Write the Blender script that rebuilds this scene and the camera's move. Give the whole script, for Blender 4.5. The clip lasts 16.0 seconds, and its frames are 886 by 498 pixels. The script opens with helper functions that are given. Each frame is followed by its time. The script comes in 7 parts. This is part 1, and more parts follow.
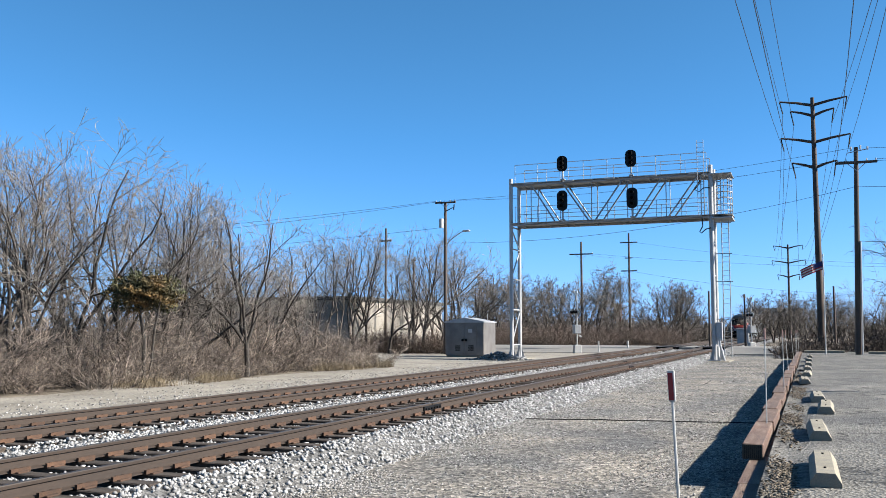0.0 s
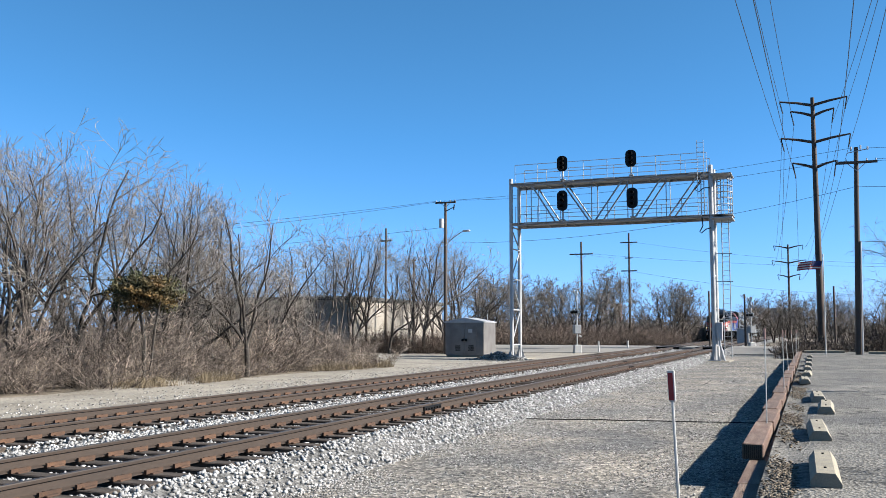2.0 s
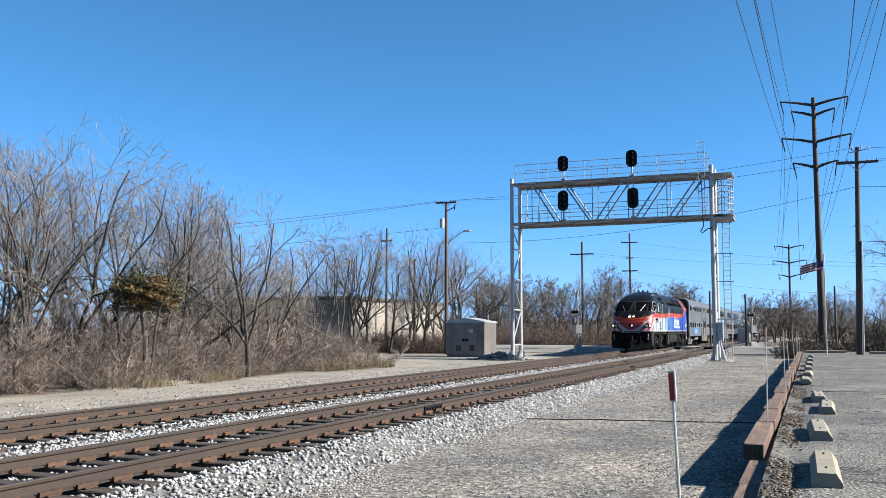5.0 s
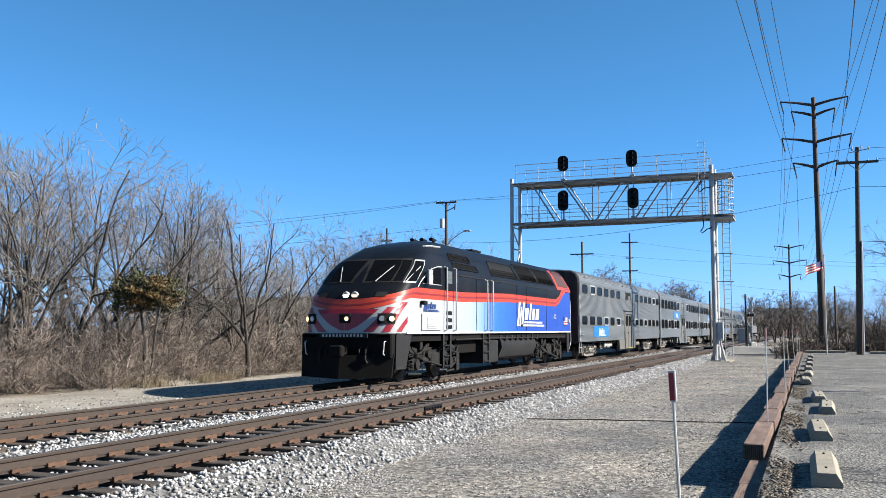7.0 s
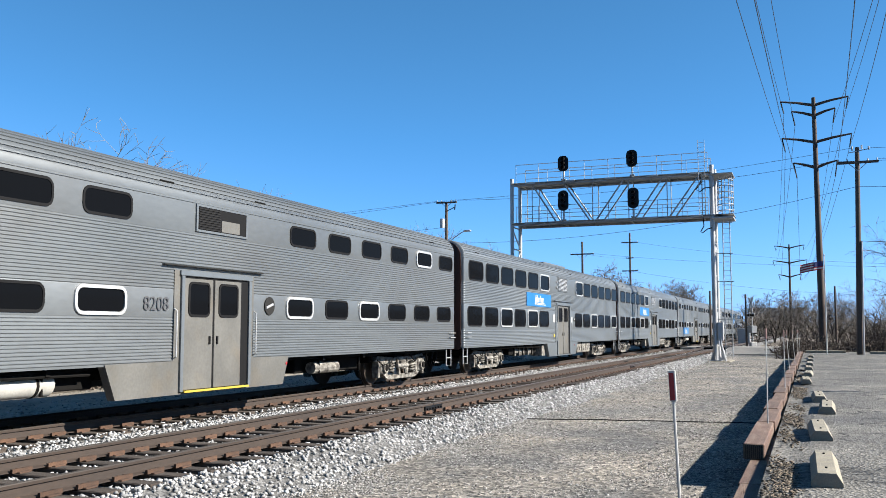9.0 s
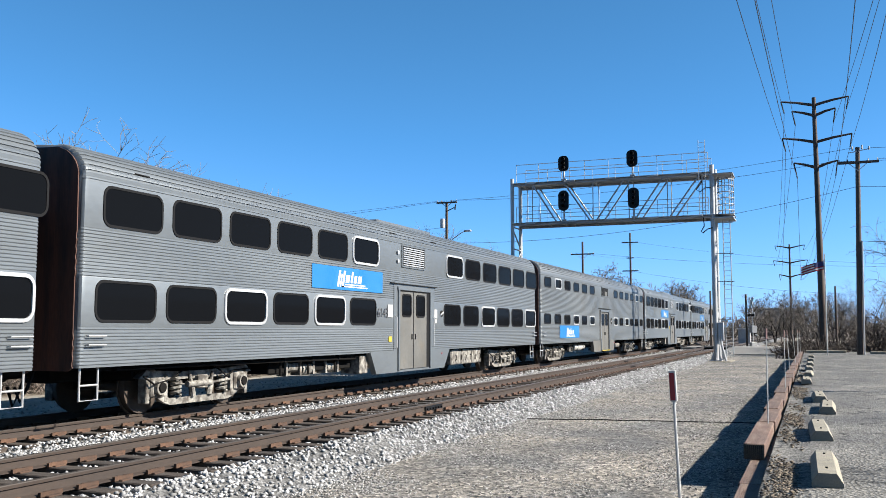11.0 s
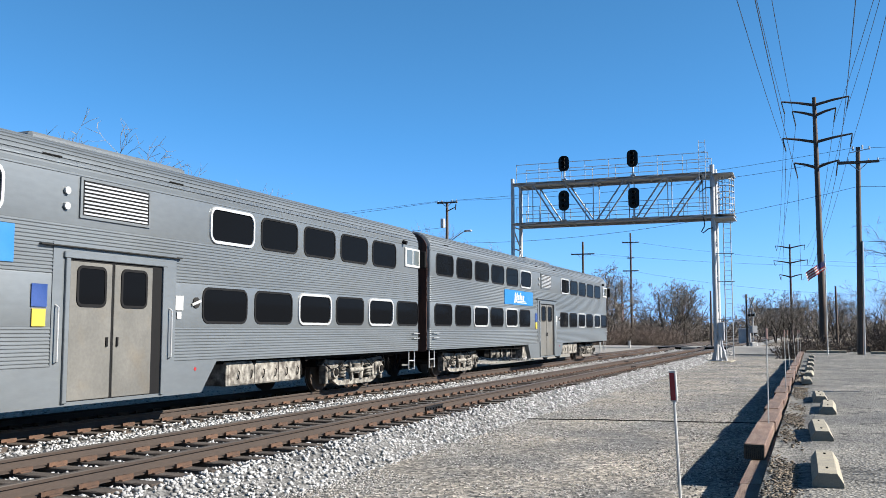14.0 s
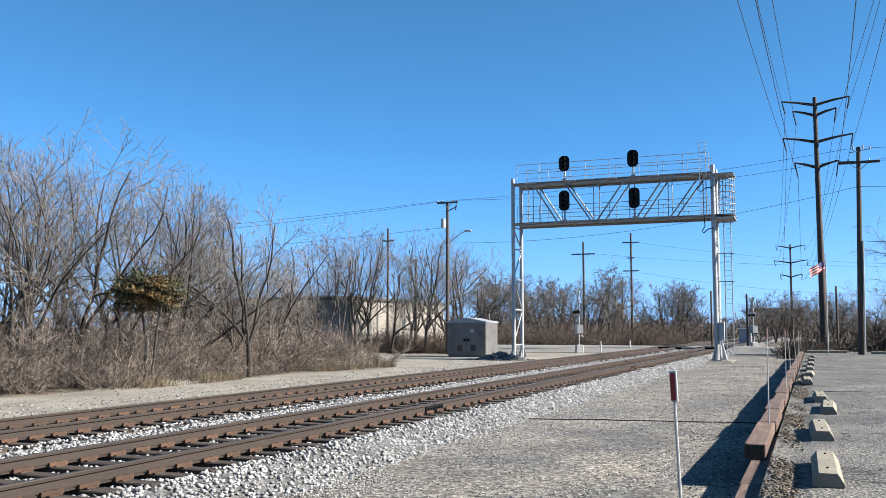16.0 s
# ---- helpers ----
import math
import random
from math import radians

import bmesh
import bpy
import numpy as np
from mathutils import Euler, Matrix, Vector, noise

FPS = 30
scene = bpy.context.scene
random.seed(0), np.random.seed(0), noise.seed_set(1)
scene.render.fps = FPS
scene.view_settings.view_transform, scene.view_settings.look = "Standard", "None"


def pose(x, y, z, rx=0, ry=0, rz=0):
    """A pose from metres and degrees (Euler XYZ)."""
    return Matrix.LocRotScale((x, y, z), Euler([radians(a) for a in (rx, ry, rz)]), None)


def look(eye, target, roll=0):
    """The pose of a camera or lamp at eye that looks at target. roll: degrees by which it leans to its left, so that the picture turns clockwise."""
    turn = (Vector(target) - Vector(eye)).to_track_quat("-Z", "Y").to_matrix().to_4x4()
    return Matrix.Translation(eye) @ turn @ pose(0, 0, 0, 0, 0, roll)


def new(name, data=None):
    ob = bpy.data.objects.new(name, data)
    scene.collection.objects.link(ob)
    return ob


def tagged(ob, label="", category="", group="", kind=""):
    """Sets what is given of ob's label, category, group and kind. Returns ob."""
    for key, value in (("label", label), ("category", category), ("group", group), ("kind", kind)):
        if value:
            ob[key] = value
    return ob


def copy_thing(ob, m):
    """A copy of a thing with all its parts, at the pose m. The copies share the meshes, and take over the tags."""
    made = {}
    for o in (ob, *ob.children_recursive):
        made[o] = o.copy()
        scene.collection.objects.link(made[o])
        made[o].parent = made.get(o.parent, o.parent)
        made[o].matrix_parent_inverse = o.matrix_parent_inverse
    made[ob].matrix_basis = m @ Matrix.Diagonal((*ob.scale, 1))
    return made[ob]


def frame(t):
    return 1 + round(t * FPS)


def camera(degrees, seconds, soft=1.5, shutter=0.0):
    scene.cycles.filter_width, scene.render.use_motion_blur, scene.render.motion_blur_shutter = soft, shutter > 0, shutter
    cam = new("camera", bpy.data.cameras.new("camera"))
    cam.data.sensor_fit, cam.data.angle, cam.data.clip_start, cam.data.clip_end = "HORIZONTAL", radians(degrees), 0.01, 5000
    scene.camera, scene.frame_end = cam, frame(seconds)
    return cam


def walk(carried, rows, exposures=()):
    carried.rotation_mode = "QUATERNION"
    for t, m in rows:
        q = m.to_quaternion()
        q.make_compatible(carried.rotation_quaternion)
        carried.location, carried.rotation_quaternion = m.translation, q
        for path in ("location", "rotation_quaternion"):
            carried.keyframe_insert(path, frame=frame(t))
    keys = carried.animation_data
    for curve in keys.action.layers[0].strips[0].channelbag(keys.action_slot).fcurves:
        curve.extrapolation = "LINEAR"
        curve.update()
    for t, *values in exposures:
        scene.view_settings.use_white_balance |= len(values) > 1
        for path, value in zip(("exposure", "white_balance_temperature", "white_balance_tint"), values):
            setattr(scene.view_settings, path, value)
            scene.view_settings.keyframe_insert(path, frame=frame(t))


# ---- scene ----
# World: y runs along the track away from the camera, x to the right, z = 0 at the top of the rails.
EYE_Z = 1.517
XF, XN = -12.19, -8.156          # centre lines of the far and the near track
SPEED = 21.4                     # m/s
NOSE_0 = 173.3                   # y of the locomotive's nose at 0 s

cam = camera(51.56, 16.0, 0.8)
walk(cam, [(t, pose(0, 0, EYE_Z, 95.041, 0, 21.721 + d)) for t, d in
           ((0, 0), (1.5, 0.004), (3.3, 0.016), (4.1, 0.040), (6.5, 0.055), (9, 0.064), (11.5, 0.088), (14, 0.104), (16, 0.128))])

# daylight: low clear winter sun from the right
SUN_DIR = Vector((1.0, 0.2, 0)).normalized()
SUN_EL = radians(32)
world = bpy.data.worlds.new("world")
scene.world = world
world.use_nodes = True
wn = world.node_tree
sky = wn.nodes.new("ShaderNodeTexSky")
sky.sky_type = "NISHITA"
sky.sun_disc = False
sky.sun_elevation = SUN_EL
sky.sun_rotation = math.atan2(SUN_DIR.x, SUN_DIR.y)
sky.air_density, sky.dust_density, sky.ozone_density = 1.0, 0.2, 2.0
# the phone's rendering of a deep blue winter sky: the sky's own brightness in a bluer hue
grey = wn.nodes.new("ShaderNodeRGBToBW")
wn.links.new(sky.outputs[0], grey.inputs[0])
tint = wn.nodes.new("ShaderNodeMix")
tint.data_type, tint.blend_type = "RGBA", "MULTIPLY"
tint.inputs[0].default_value = 1
tint.inputs[7].default_value = (0.25, 0.97, 2.22, 1)
wn.links.new(grey.outputs[0], tint.inputs[6])
blend = wn.nodes.new("ShaderNodeMix")
blend.data_type = "RGBA"
pale = wn.nodes.new("ShaderNodeMapRange")       # the bright sky near the horizon is paler
pale.inputs[1].default_value, pale.inputs[2].default_value, pale.inputs[3].default_value, pale.inputs[4].default_value = 3.2, 6.5, 0.97, 0.62
wn.links.new(grey.outputs[0], pale.inputs[0])
wn.links.new(pale.outputs[0], blend.inputs[0])
wn.links.new(sky.outputs[0], blend.inputs[6])
wn.links.new(tint.outputs[2], blend.inputs[7])
wn.links.new(blend.outputs[2], wn.nodes["Background"].inputs[0])
wn.nodes["Background"].inputs[1].default_value = 0.0375
sun_data = bpy.data.lights.new("sun", "SUN")
sun_data.energy, sun_data.angle, sun_data.color = 4.7, radians(0.53), (1, 0.94, 0.85)
sun = new("sun", sun_data)
sv = Vector((SUN_DIR.x * math.cos(SUN_EL), SUN_DIR.y * math.cos(SUN_EL), math.sin(SUN_EL)))
sun.matrix_world = look(sv * 50, (0, 0, 0))
scene.view_settings.exposure = 1.74


# ---- mesh helpers ----
class Geo:
    """Collects vertices and faces of one mesh; faces carry a material slot."""
    def __init__(self):
        self.v, self.f, self.m = [], [], []

    def add(self, vs, fs, slot=0):
        n = len(self.v)
        self.v.extend([tuple(p) for p in vs])
        self.f.extend([tuple(i + n for i in f) for f in fs])
        self.m.extend([slot] * len(fs))
        return self

    def box(self, x0, x1, y0, y1, z0, z1, c=0.0, slot=0):
        """A box with edges chamfered by c."""
        if c <= 0:
            vs = [(x, y, z) for z in (z0, z1) for y in (y0, y1) for x in (x0, x1)]
            return self.add(vs, [(0, 2, 3, 1), (4, 5, 7, 6), (0, 1, 5, 4), (2, 6, 7, 3), (0, 4, 6, 2), (1, 3, 7, 5)], slot)
        rings = []
        for z, e in ((z0, c), (z0 + c, 0), (z1 - c, 0), (z1, c)):
            a, b, p, q = x0 + e, x1 - e, y0 + e, y1 - e
            k = c if e == 0 else c * 0.6
            rings.append([(a + k, p, z), (b - k, p, z), (b, p + k, z), (b, q - k, z), (b - k, q, z), (a + k, q, z), (a, q - k, z), (a, p + k, z)])
        return self.loft(rings, True, slot)

    def loft(self, rings, caps=True, slot=0, closed=True):
        n = len(rings[0])
        vs = [p for r in rings for p in r]
        fs = []
        for i in range(len(rings) - 1):
            for j in range(n if closed else n - 1):
                k = (j + 1) % n
                fs.append((i * n + j, i * n + k, (i + 1) * n + k, (i + 1) * n + j))
        if caps:
            fs.append(tuple(range(n - 1, -1, -1)))
            fs.append(tuple(range((len(rings) - 1) * n, len(rings) * n)))
        return self.add(vs, fs, slot)

    def rod(self, p0, p1, r0, r1=None, n=8, slot=0, caps=True):
        p0, p1 = Vector(p0), Vector(p1)
        r1 = r0 if r1 is None else r1
        d = (p1 - p0).normalized()
        a = d.cross(Vector((0, 0, 1)) if abs(d.z) < 0.9 else Vector((1, 0, 0))).normalized()
        b = d.cross(a)
        ring = lambda c, r: [c + (a * math.cos(2 * math.pi * i / n) + b * math.sin(2 * math.pi * i / n)) * r for i in range(n)]
        return self.loft([ring(p0, r0), ring(p1, r1)], caps, slot)

    def bar(self, p0, p1, w, h=None, slot=0):
        """A square bar between two points."""
        p0, p1 = Vector(p0), Vector(p1)
        h = h or w
        d = (p1 - p0).normalized()
        a = d.cross(Vector((0, 0, 1)) if abs(d.z) < 0.95 else Vector((0, 1, 0))).normalized()
        b = a.cross(d)
        ring = lambda c: [c + a * (s * w / 2) + b * (t * h / 2) for s, t in ((-1, -1), (1, -1), (1, 1), (-1, 1))]
        return self.loft([ring(p0), ring(p1)], True, slot)

    def tube(self, pts, r, n=6, slot=0, caps=True):
        pts = [Vector(p) for p in pts]
        rings = []
        a = None
        for i, p in enumerate(pts):
            d = (pts[min(i + 1, len(pts) - 1)] - pts[max(i - 1, 0)]).normalized()
            if a is None:
                a = d.cross(Vector((0, 0, 1)) if abs(d.z) < 0.9 else Vector((1, 0, 0))).normalized()
            a = (a - d * a.dot(d)).normalized()
            b = d.cross(a)
            rr = r[i] if isinstance(r, (list, tuple)) else r
            rings.append([p + (a * math.cos(2 * math.pi * k / n) + b * math.sin(2 * math.pi * k / n)) * rr for k in range(n)])
        return self.loft(rings, caps, slot)

    def prism(self, outline, y0, y1, slot=0):
        """An outline in x and z, drawn out along y."""
        return self.loft([[(x, y, z) for x, z in outline] for y in (y0, y1)], True, slot)

    def slab(self, outline, x0, x1, slot=0):
        """An outline in y and z, drawn out along x."""
        return self.loft([[(x, y, z) for y, z in outline] for x in (x0, x1)], True, slot)

    def mesh(self, name, mats, smooth=False):
        me = bpy.data.meshes.new(name)
        me.from_pydata(self.v, [], self.f)
        for m in (mats if isinstance(mats, (list, tuple)) else [mats]):
            me.materials.append(m)
        me.polygons.foreach_set("material_index", self.m)
        if smooth:
            me.shade_smooth()
            me.set_sharp_from_angle(angle=radians(38))
        me.update()
        bm = bmesh.new()
        bm.from_mesh(me)
        bmesh.ops.recalc_face_normals(bm, faces=bm.faces)
        bm.to_mesh(me)
        bm.free()
        return me


def part(name, geo, mats, parent=None, label="", smooth=False, at=None):
    ob = new(name, geo if isinstance(geo, bpy.types.Mesh) else geo.mesh(name, mats, smooth))
    if parent is not None:
        ob.parent = parent
    if at is not None:
        ob.matrix_basis = at
    return tagged(ob, label) if label else ob


def islands(geo):
    """The separate pieces of a Geo."""
    up = list(range(len(geo.v)))

    def root(i):
        while up[i] != i:
            up[i] = up[up[i]]
            i = up[i]
        return i
    for f in geo.f:
        for i in f[1:]:
            up[root(i)] = root(f[0])
    out = {}
    for f, m in zip(geo.f, geo.m):
        g, ids = out.setdefault(root(f[0]), (Geo(), {}))
        for i in f:
            if i not in ids:
                ids[i] = len(g.v)
                g.v.append(geo.v[i])
        g.f.append(tuple(ids[i] for i in f))
        g.m.append(m)
    return [g for g, _ in out.values()]


def pieces(name, geo, mats, parent, label="", smooth=False):
    for g in islands(geo):
        part(name, g, mats, parent, label, smooth)


def thing(name, label, category, group="", kind="", at=None):
    ob = new(name)
    ob.empty_display_size = 0.2
    if at is not None:
        ob.matrix_basis = at
    return tagged(ob, label, category, group, kind)


def big_mesh(name, v, f, mats):
    """A mesh from arrays: v (n, 3), f (m, 3)."""
    me = bpy.data.meshes.new(name)
    me.vertices.add(len(v))
    me.vertices.foreach_set("co", np.asarray(v, np.float32).ravel())
    me.loops.add(f.size)
    me.loops.foreach_set("vertex_index", np.asarray(f, np.int32).ravel())
    me.polygons.add(len(f))
    me.polygons.foreach_set("loop_start", np.arange(0, f.size, f.shape[1], dtype=np.int32))
    me.materials.append(mats)
    me.update(calc_edges=True)
    me.validate()
    return me


def round_rect(w, h, r, n=4):
    pts = []
    for cx, cz, a0 in ((w / 2 - r, h / 2 - r, 0), (-w / 2 + r, h / 2 - r, 90), (-w / 2 + r, -h / 2 + r, 180), (w / 2 - r, -h / 2 + r, 270)):
        for i in range(n + 1):
            a = radians(a0 + 90 * i / n)
            pts.append((cx + r * math.cos(a), cz + r * math.sin(a)))
    return pts


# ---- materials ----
ALBEDO_SCALE = 0.44                      # scales every base colour down so that shade renders deeper against the sky

def mat(name, color, rough=0.7, metal=0.0, vary=0.15, scale=3.0, fine=40.0, bump=0.0, bump_scale=60.0, second=None, second_at=0.55,
        second_scale=None, soft=0.12, random_shade=0.0, island=0.0, spec=0.5, stretch=(1, 1, 1), rough_vary=0.1, coat=0.0, grit=0.0, grit_scale=25.0):
    """A worn surface: a base colour varied at two scales, patches of a second colour, uneven gloss and fine relief."""
    m = bpy.data.materials.new(name)
    m.use_nodes = True
    nt = m.node_tree
    N, L = nt.nodes, nt.links
    bsdf = N["Principled BSDF"]
    co = N.new("ShaderNodeTexCoord")
    mp = N.new("ShaderNodeMapping")
    mp.inputs["Scale"].default_value = stretch
    L.new(co.outputs["Object"], mp.inputs[0])

    def noise_of(s, detail=6.0):
        t = N.new("ShaderNodeTexNoise")
        t.inputs["Scale"].default_value, t.inputs["Detail"].default_value = s, detail
        L.new(mp.outputs[0], t.inputs["Vector"])
        return t.outputs["Fac"]

    def ramp(fac, a, b, lo, hi):
        r = N.new("ShaderNodeMapRange")
        r.inputs[1].default_value, r.inputs[2].default_value, r.inputs[3].default_value, r.inputs[4].default_value = a, b, lo, hi
        L.new(fac, r.inputs[0])
        return r.outputs[0]

    def mult(c, fac):
        x = N.new("ShaderNodeMix")
        x.data_type, x.blend_type = "RGBA", "MULTIPLY"
        x.inputs[0].default_value = 1
        L.new(c, x.inputs[6]), L.new(fac, x.inputs[7])
        return x.outputs[2]

    rgb = N.new("ShaderNodeRGB")
    rgb.outputs[0].default_value = (*[k * ALBEDO_SCALE for k in color], 1)
    c = rgb.outputs[0]
    n1, n2 = noise_of(scale), noise_of(fine, 3)
    if second:
        x = N.new("ShaderNodeMix")
        x.data_type = "RGBA"
        x.inputs[7].default_value = (*[k * ALBEDO_SCALE for k in second], 1)
        L.new(c, x.inputs[6])
        L.new(ramp(noise_of(second_scale or scale * 1.7, 8), second_at - soft, second_at + soft, 0, 1), x.inputs[0])
        c = x.outputs[2]
    if vary:
        c = mult(c, ramp(n1, 0.3, 0.7, 1 - vary, 1 + vary))
        c = mult(c, ramp(n2, 0.3, 0.7, 1 - vary * 0.8, 1 + vary * 0.8))
    if random_shade:
        oi = N.new("ShaderNodeObjectInfo")
        c = mult(c, ramp(oi.outputs["Random"], 0, 1, 1 - random_shade, 1 + random_shade))
    if island:
        ge = N.new("ShaderNodeNewGeometry")
        c = mult(c, ramp(ge.outputs["Random Per Island"], 0, 1, 1 - island, 1 + island))
    grain = None
    if grit:
        for k, gs in enumerate((grit_scale, grit_scale * 2.7)):
            vo = N.new("ShaderNodeTexVoronoi")
            vo.inputs["Scale"].default_value = gs
            L.new(mp.outputs[0], vo.inputs["Vector"])
            bw = N.new("ShaderNodeRGBToBW")
            L.new(vo.outputs["Color"], bw.inputs[0])
            c = mult(c, ramp(bw.outputs[0], 0.2, 0.8, 1 - grit, 1 + grit))
            grain = grain or vo.outputs["Distance"]
    L.new(c, bsdf.inputs["Base Color"])
    L.new(ramp(n1, 0.25, 0.75, max(0.02, rough - rough_vary), min(1, rough + rough_vary)), bsdf.inputs["Roughness"])
    bsdf.inputs["Metallic"].default_value = metal
    bsdf.inputs["Specular IOR Level"].default_value = spec
    bsdf.inputs["Coat Weight"].default_value = coat
    if bump:
        b = N.new("ShaderNodeBump")
        b.inputs["Strength"].default_value = min(1.0, bump)
        b.inputs["Distance"].default_value = 0.02
        L.new(grain or noise_of(bump_scale, 5), b.inputs["Height"])
        L.new(b.outputs[0], bsdf.inputs["Normal"])
    return m


def glow(name, color, strength):
    m = bpy.data.materials.new(name)
    m.use_nodes = True
    b = m.node_tree.nodes["Principled BSDF"]
    b.inputs["Base Color"].default_value = (*color, 1)
    b.inputs["Emission Color"].default_value = (*color, 1)
    b.inputs["Emission Strength"].default_value = strength
    return m


M_galv = mat("galvanized_steel", (0.66, 0.67, 0.68), 0.5, 0.25, 0.1, 2, 30, 0.1, 90)
M_alum = mat("aluminium", (0.85, 0.85, 0.84), 0.38, 0.4, 0.08, 1.5, 25)
M_black = mat("black_paint", (0.008, 0.008, 0.009), 0.5, 0, 0.2, 3, 30, spec=0.2)
M_rubber = mat("black_rubber", (0.009, 0.009, 0.01), 0.75, 0, 0.2, spec=0.15)
M_rail = mat("rail_steel", (0.066, 0.043, 0.03), 0.75, 0.15, 0.2, 1.2, 40, 0.15, 120, second=(0.055, 0.036, 0.026), second_at=0.55, stretch=(1, 0.25, 1))
M_railtop = mat("rail_head", (0.105, 0.083, 0.067), 0.5, 0.4, 0.1, 1.5, 30, stretch=(1, 0.1, 1))
M_plate = mat("rusted_plate", (0.13, 0.066, 0.036), 0.85, 0.1, 0.3, 6, 60, 0.2, 150, random_shade=0.3)
M_tie = mat("creosoted_wood", (0.06, 0.042, 0.03), 0.88, 0, 0.3, 3, 45, 0.5, 50, second=(0.1, 0.078, 0.062), random_shade=0.35, stretch=(0.3, 2, 2))
M_ballast_bed = mat("ballast_bed", (0.2, 0.196, 0.19), 0.95, 0, 0.35, 1.2, 22, 1.0, 22, grit=0.5, grit_scale=16)
M_stone = mat("ballast_stone", (0.55, 0.55, 0.55), 0.9, 0, 0.12, 2, 50, 0.2, 80, island=0.42)
M_pebble = mat("pebble", (0.47, 0.455, 0.43), 0.92, 0, 0.1, 2, 50, island=0.7)
M_concrete = mat("weathered_concrete", (0.44, 0.395, 0.30), 0.9, 0, 0.15, 4, 50, 0.35, 90, second=(0.36, 0.34, 0.28), second_at=0.6)
M_timber = mat("treated_timber", (0.17, 0.098, 0.07), 0.85, 0, 0.25, 3, 40, 0.5, 45, second=(0.28, 0.2, 0.15), random_shade=0.2, stretch=(2, 0.25, 2))
M_timber_end = mat("timber_end_grain", (0.13, 0.11, 0.08), 0.9, 0, 0.3, 20, 60, 0.5, 60)
M_pole = mat("weathered_pole", (0.15, 0.11, 0.085), 0.88, 0, 0.25, 1.5, 30, 0.4, 40, second=(0.1, 0.08, 0.065), stretch=(2, 2, 0.15))
M_corten = mat("weathering_steel", (0.11, 0.075, 0.058), 0.8, 0.2, 0.2, 0.6, 20, second=(0.16, 0.13, 0.11), second_at=0.62, stretch=(1, 1, 0.2))
M_wire = mat("wire", (0.07, 0.07, 0.075), 0.6, 0.3, 0.1)
M_white = mat("white_paint", (0.78, 0.78, 0.76), 0.5, 0, 0.06, 4, 40)
M_red = mat("red_sheeting", (0.55, 0.025, 0.03), 0.45, 0, 0.08)
M_bark = mat("bark", (0.085, 0.07, 0.058), 0.92, 0, 0.3, 3, 25, 0.4, 30, random_shade=0.25)
M_twig_far = mat("far_twigs", (0.21, 0.18, 0.152), 0.9, 0, 0.2, 0.5, 3, random_shade=0.25)
M_twig = mat("twigs", (0.31, 0.275, 0.24), 0.9, 0, 0.2, 0.5, 3, random_shade=0.2)
M_brush = mat("brush_twigs", (0.29, 0.235, 0.195), 0.92, 0, 0.5, 0.4, 2, island=0.8)
M_grass = mat("dry_grass", (0.3, 0.235, 0.15), 0.92, 0, 0.2, 0.5, 4, island=0.3)
M_steel = mat("stainless_steel", (0.266, 0.297, 0.32), 0.44, 0.42, 0.07, 0.5, 14, 0.04, 60, second=(0.25, 0.272, 0.285), second_at=0.6, second_scale=0.9, stretch=(1, 0.35, 1), rough_vary=0.08)
M_steel_old = mat("dull_stainless_steel", (0.25, 0.275, 0.29), 0.46, 0.42, 0.08, 0.5, 14, 0.04, 60, second=(0.235, 0.25, 0.258), second_at=0.55, second_scale=0.9, stretch=(1, 0.35, 1), rough_vary=0.08)
M_door = mat("door_steel", (0.225, 0.218, 0.197), 0.55, 0.3, 0.12, 1.2, 20, second=(0.23, 0.205, 0.165), second_at=0.63)
M_glass = mat("tinted_glass", (0.008, 0.009, 0.011), 0.05, 0, 0.0, rough_vary=0.02, spec=0.08)
M_glass.node_tree.nodes["Principled BSDF"].inputs["IOR"].default_value = 1.15
M_glass_clear = mat("pale_glass", (0.16, 0.19, 0.2), 0.08, 0, 0.1, rough_vary=0.03)
M_truck = mat("truck_casting", (0.44, 0.415, 0.365), 0.75, 0.05, 0.3, 4, 30, 0.3, 50, second=(0.10, 0.085, 0.07), second_at=0.5)
M_under = mat("underfloor", (0.010, 0.009, 0.008), 0.85, 0, 0.3, 3, 30, spec=0.12)
M_wheel = mat("wheel_steel", (0.12, 0.09, 0.07), 0.6, 0.5, 0.2, 5, 30)
M_end = mat("vestibule_end", (0.15, 0.062, 0.04), 0.75, 0.1, 0.25, 1.5, 20, second=(0.03, 0.022, 0.02), second_at=0.55, stretch=(2, 2, 0.3))
M_panel = mat("blue_panel", (0.018, 0.235, 0.62), 0.45, 0, 0.05, 1.5, 20)
M_tank = mat("white_tank", (0.62, 0.6, 0.54), 0.6, 0, 0.12, 3, 30)
M_yellow = mat("yellow_edge", (0.7, 0.52, 0.05), 0.6, 0, 0.1)
M_grill = mat("dark_grille", (0.028, 0.027, 0.025), 0.7, 0.1, 0.2, spec=0.2)
M_navy = mat("navy_paint", (0.03, 0.08, 0.3), 0.4)
M_numeral = mat("dark_numeral", (0.09, 0.09, 0.1), 0.6)


# ---- ground ----
GZ = -0.47                       # the gravel lane


def ground_material():
    """Bare earth and gravel: pale limestone dust, grey gravel and dirt, by noise at several scales."""
    m = mat("gravel_ground", (0.335, 0.30, 0.25), 0.95, 0, 0.3, 0.4, 6, 1.0, 28, grit=0.55, grit_scale=14, second=(0.185, 0.18, 0.17), second_at=0.505, second_scale=0.5, soft=0.1)
    return m


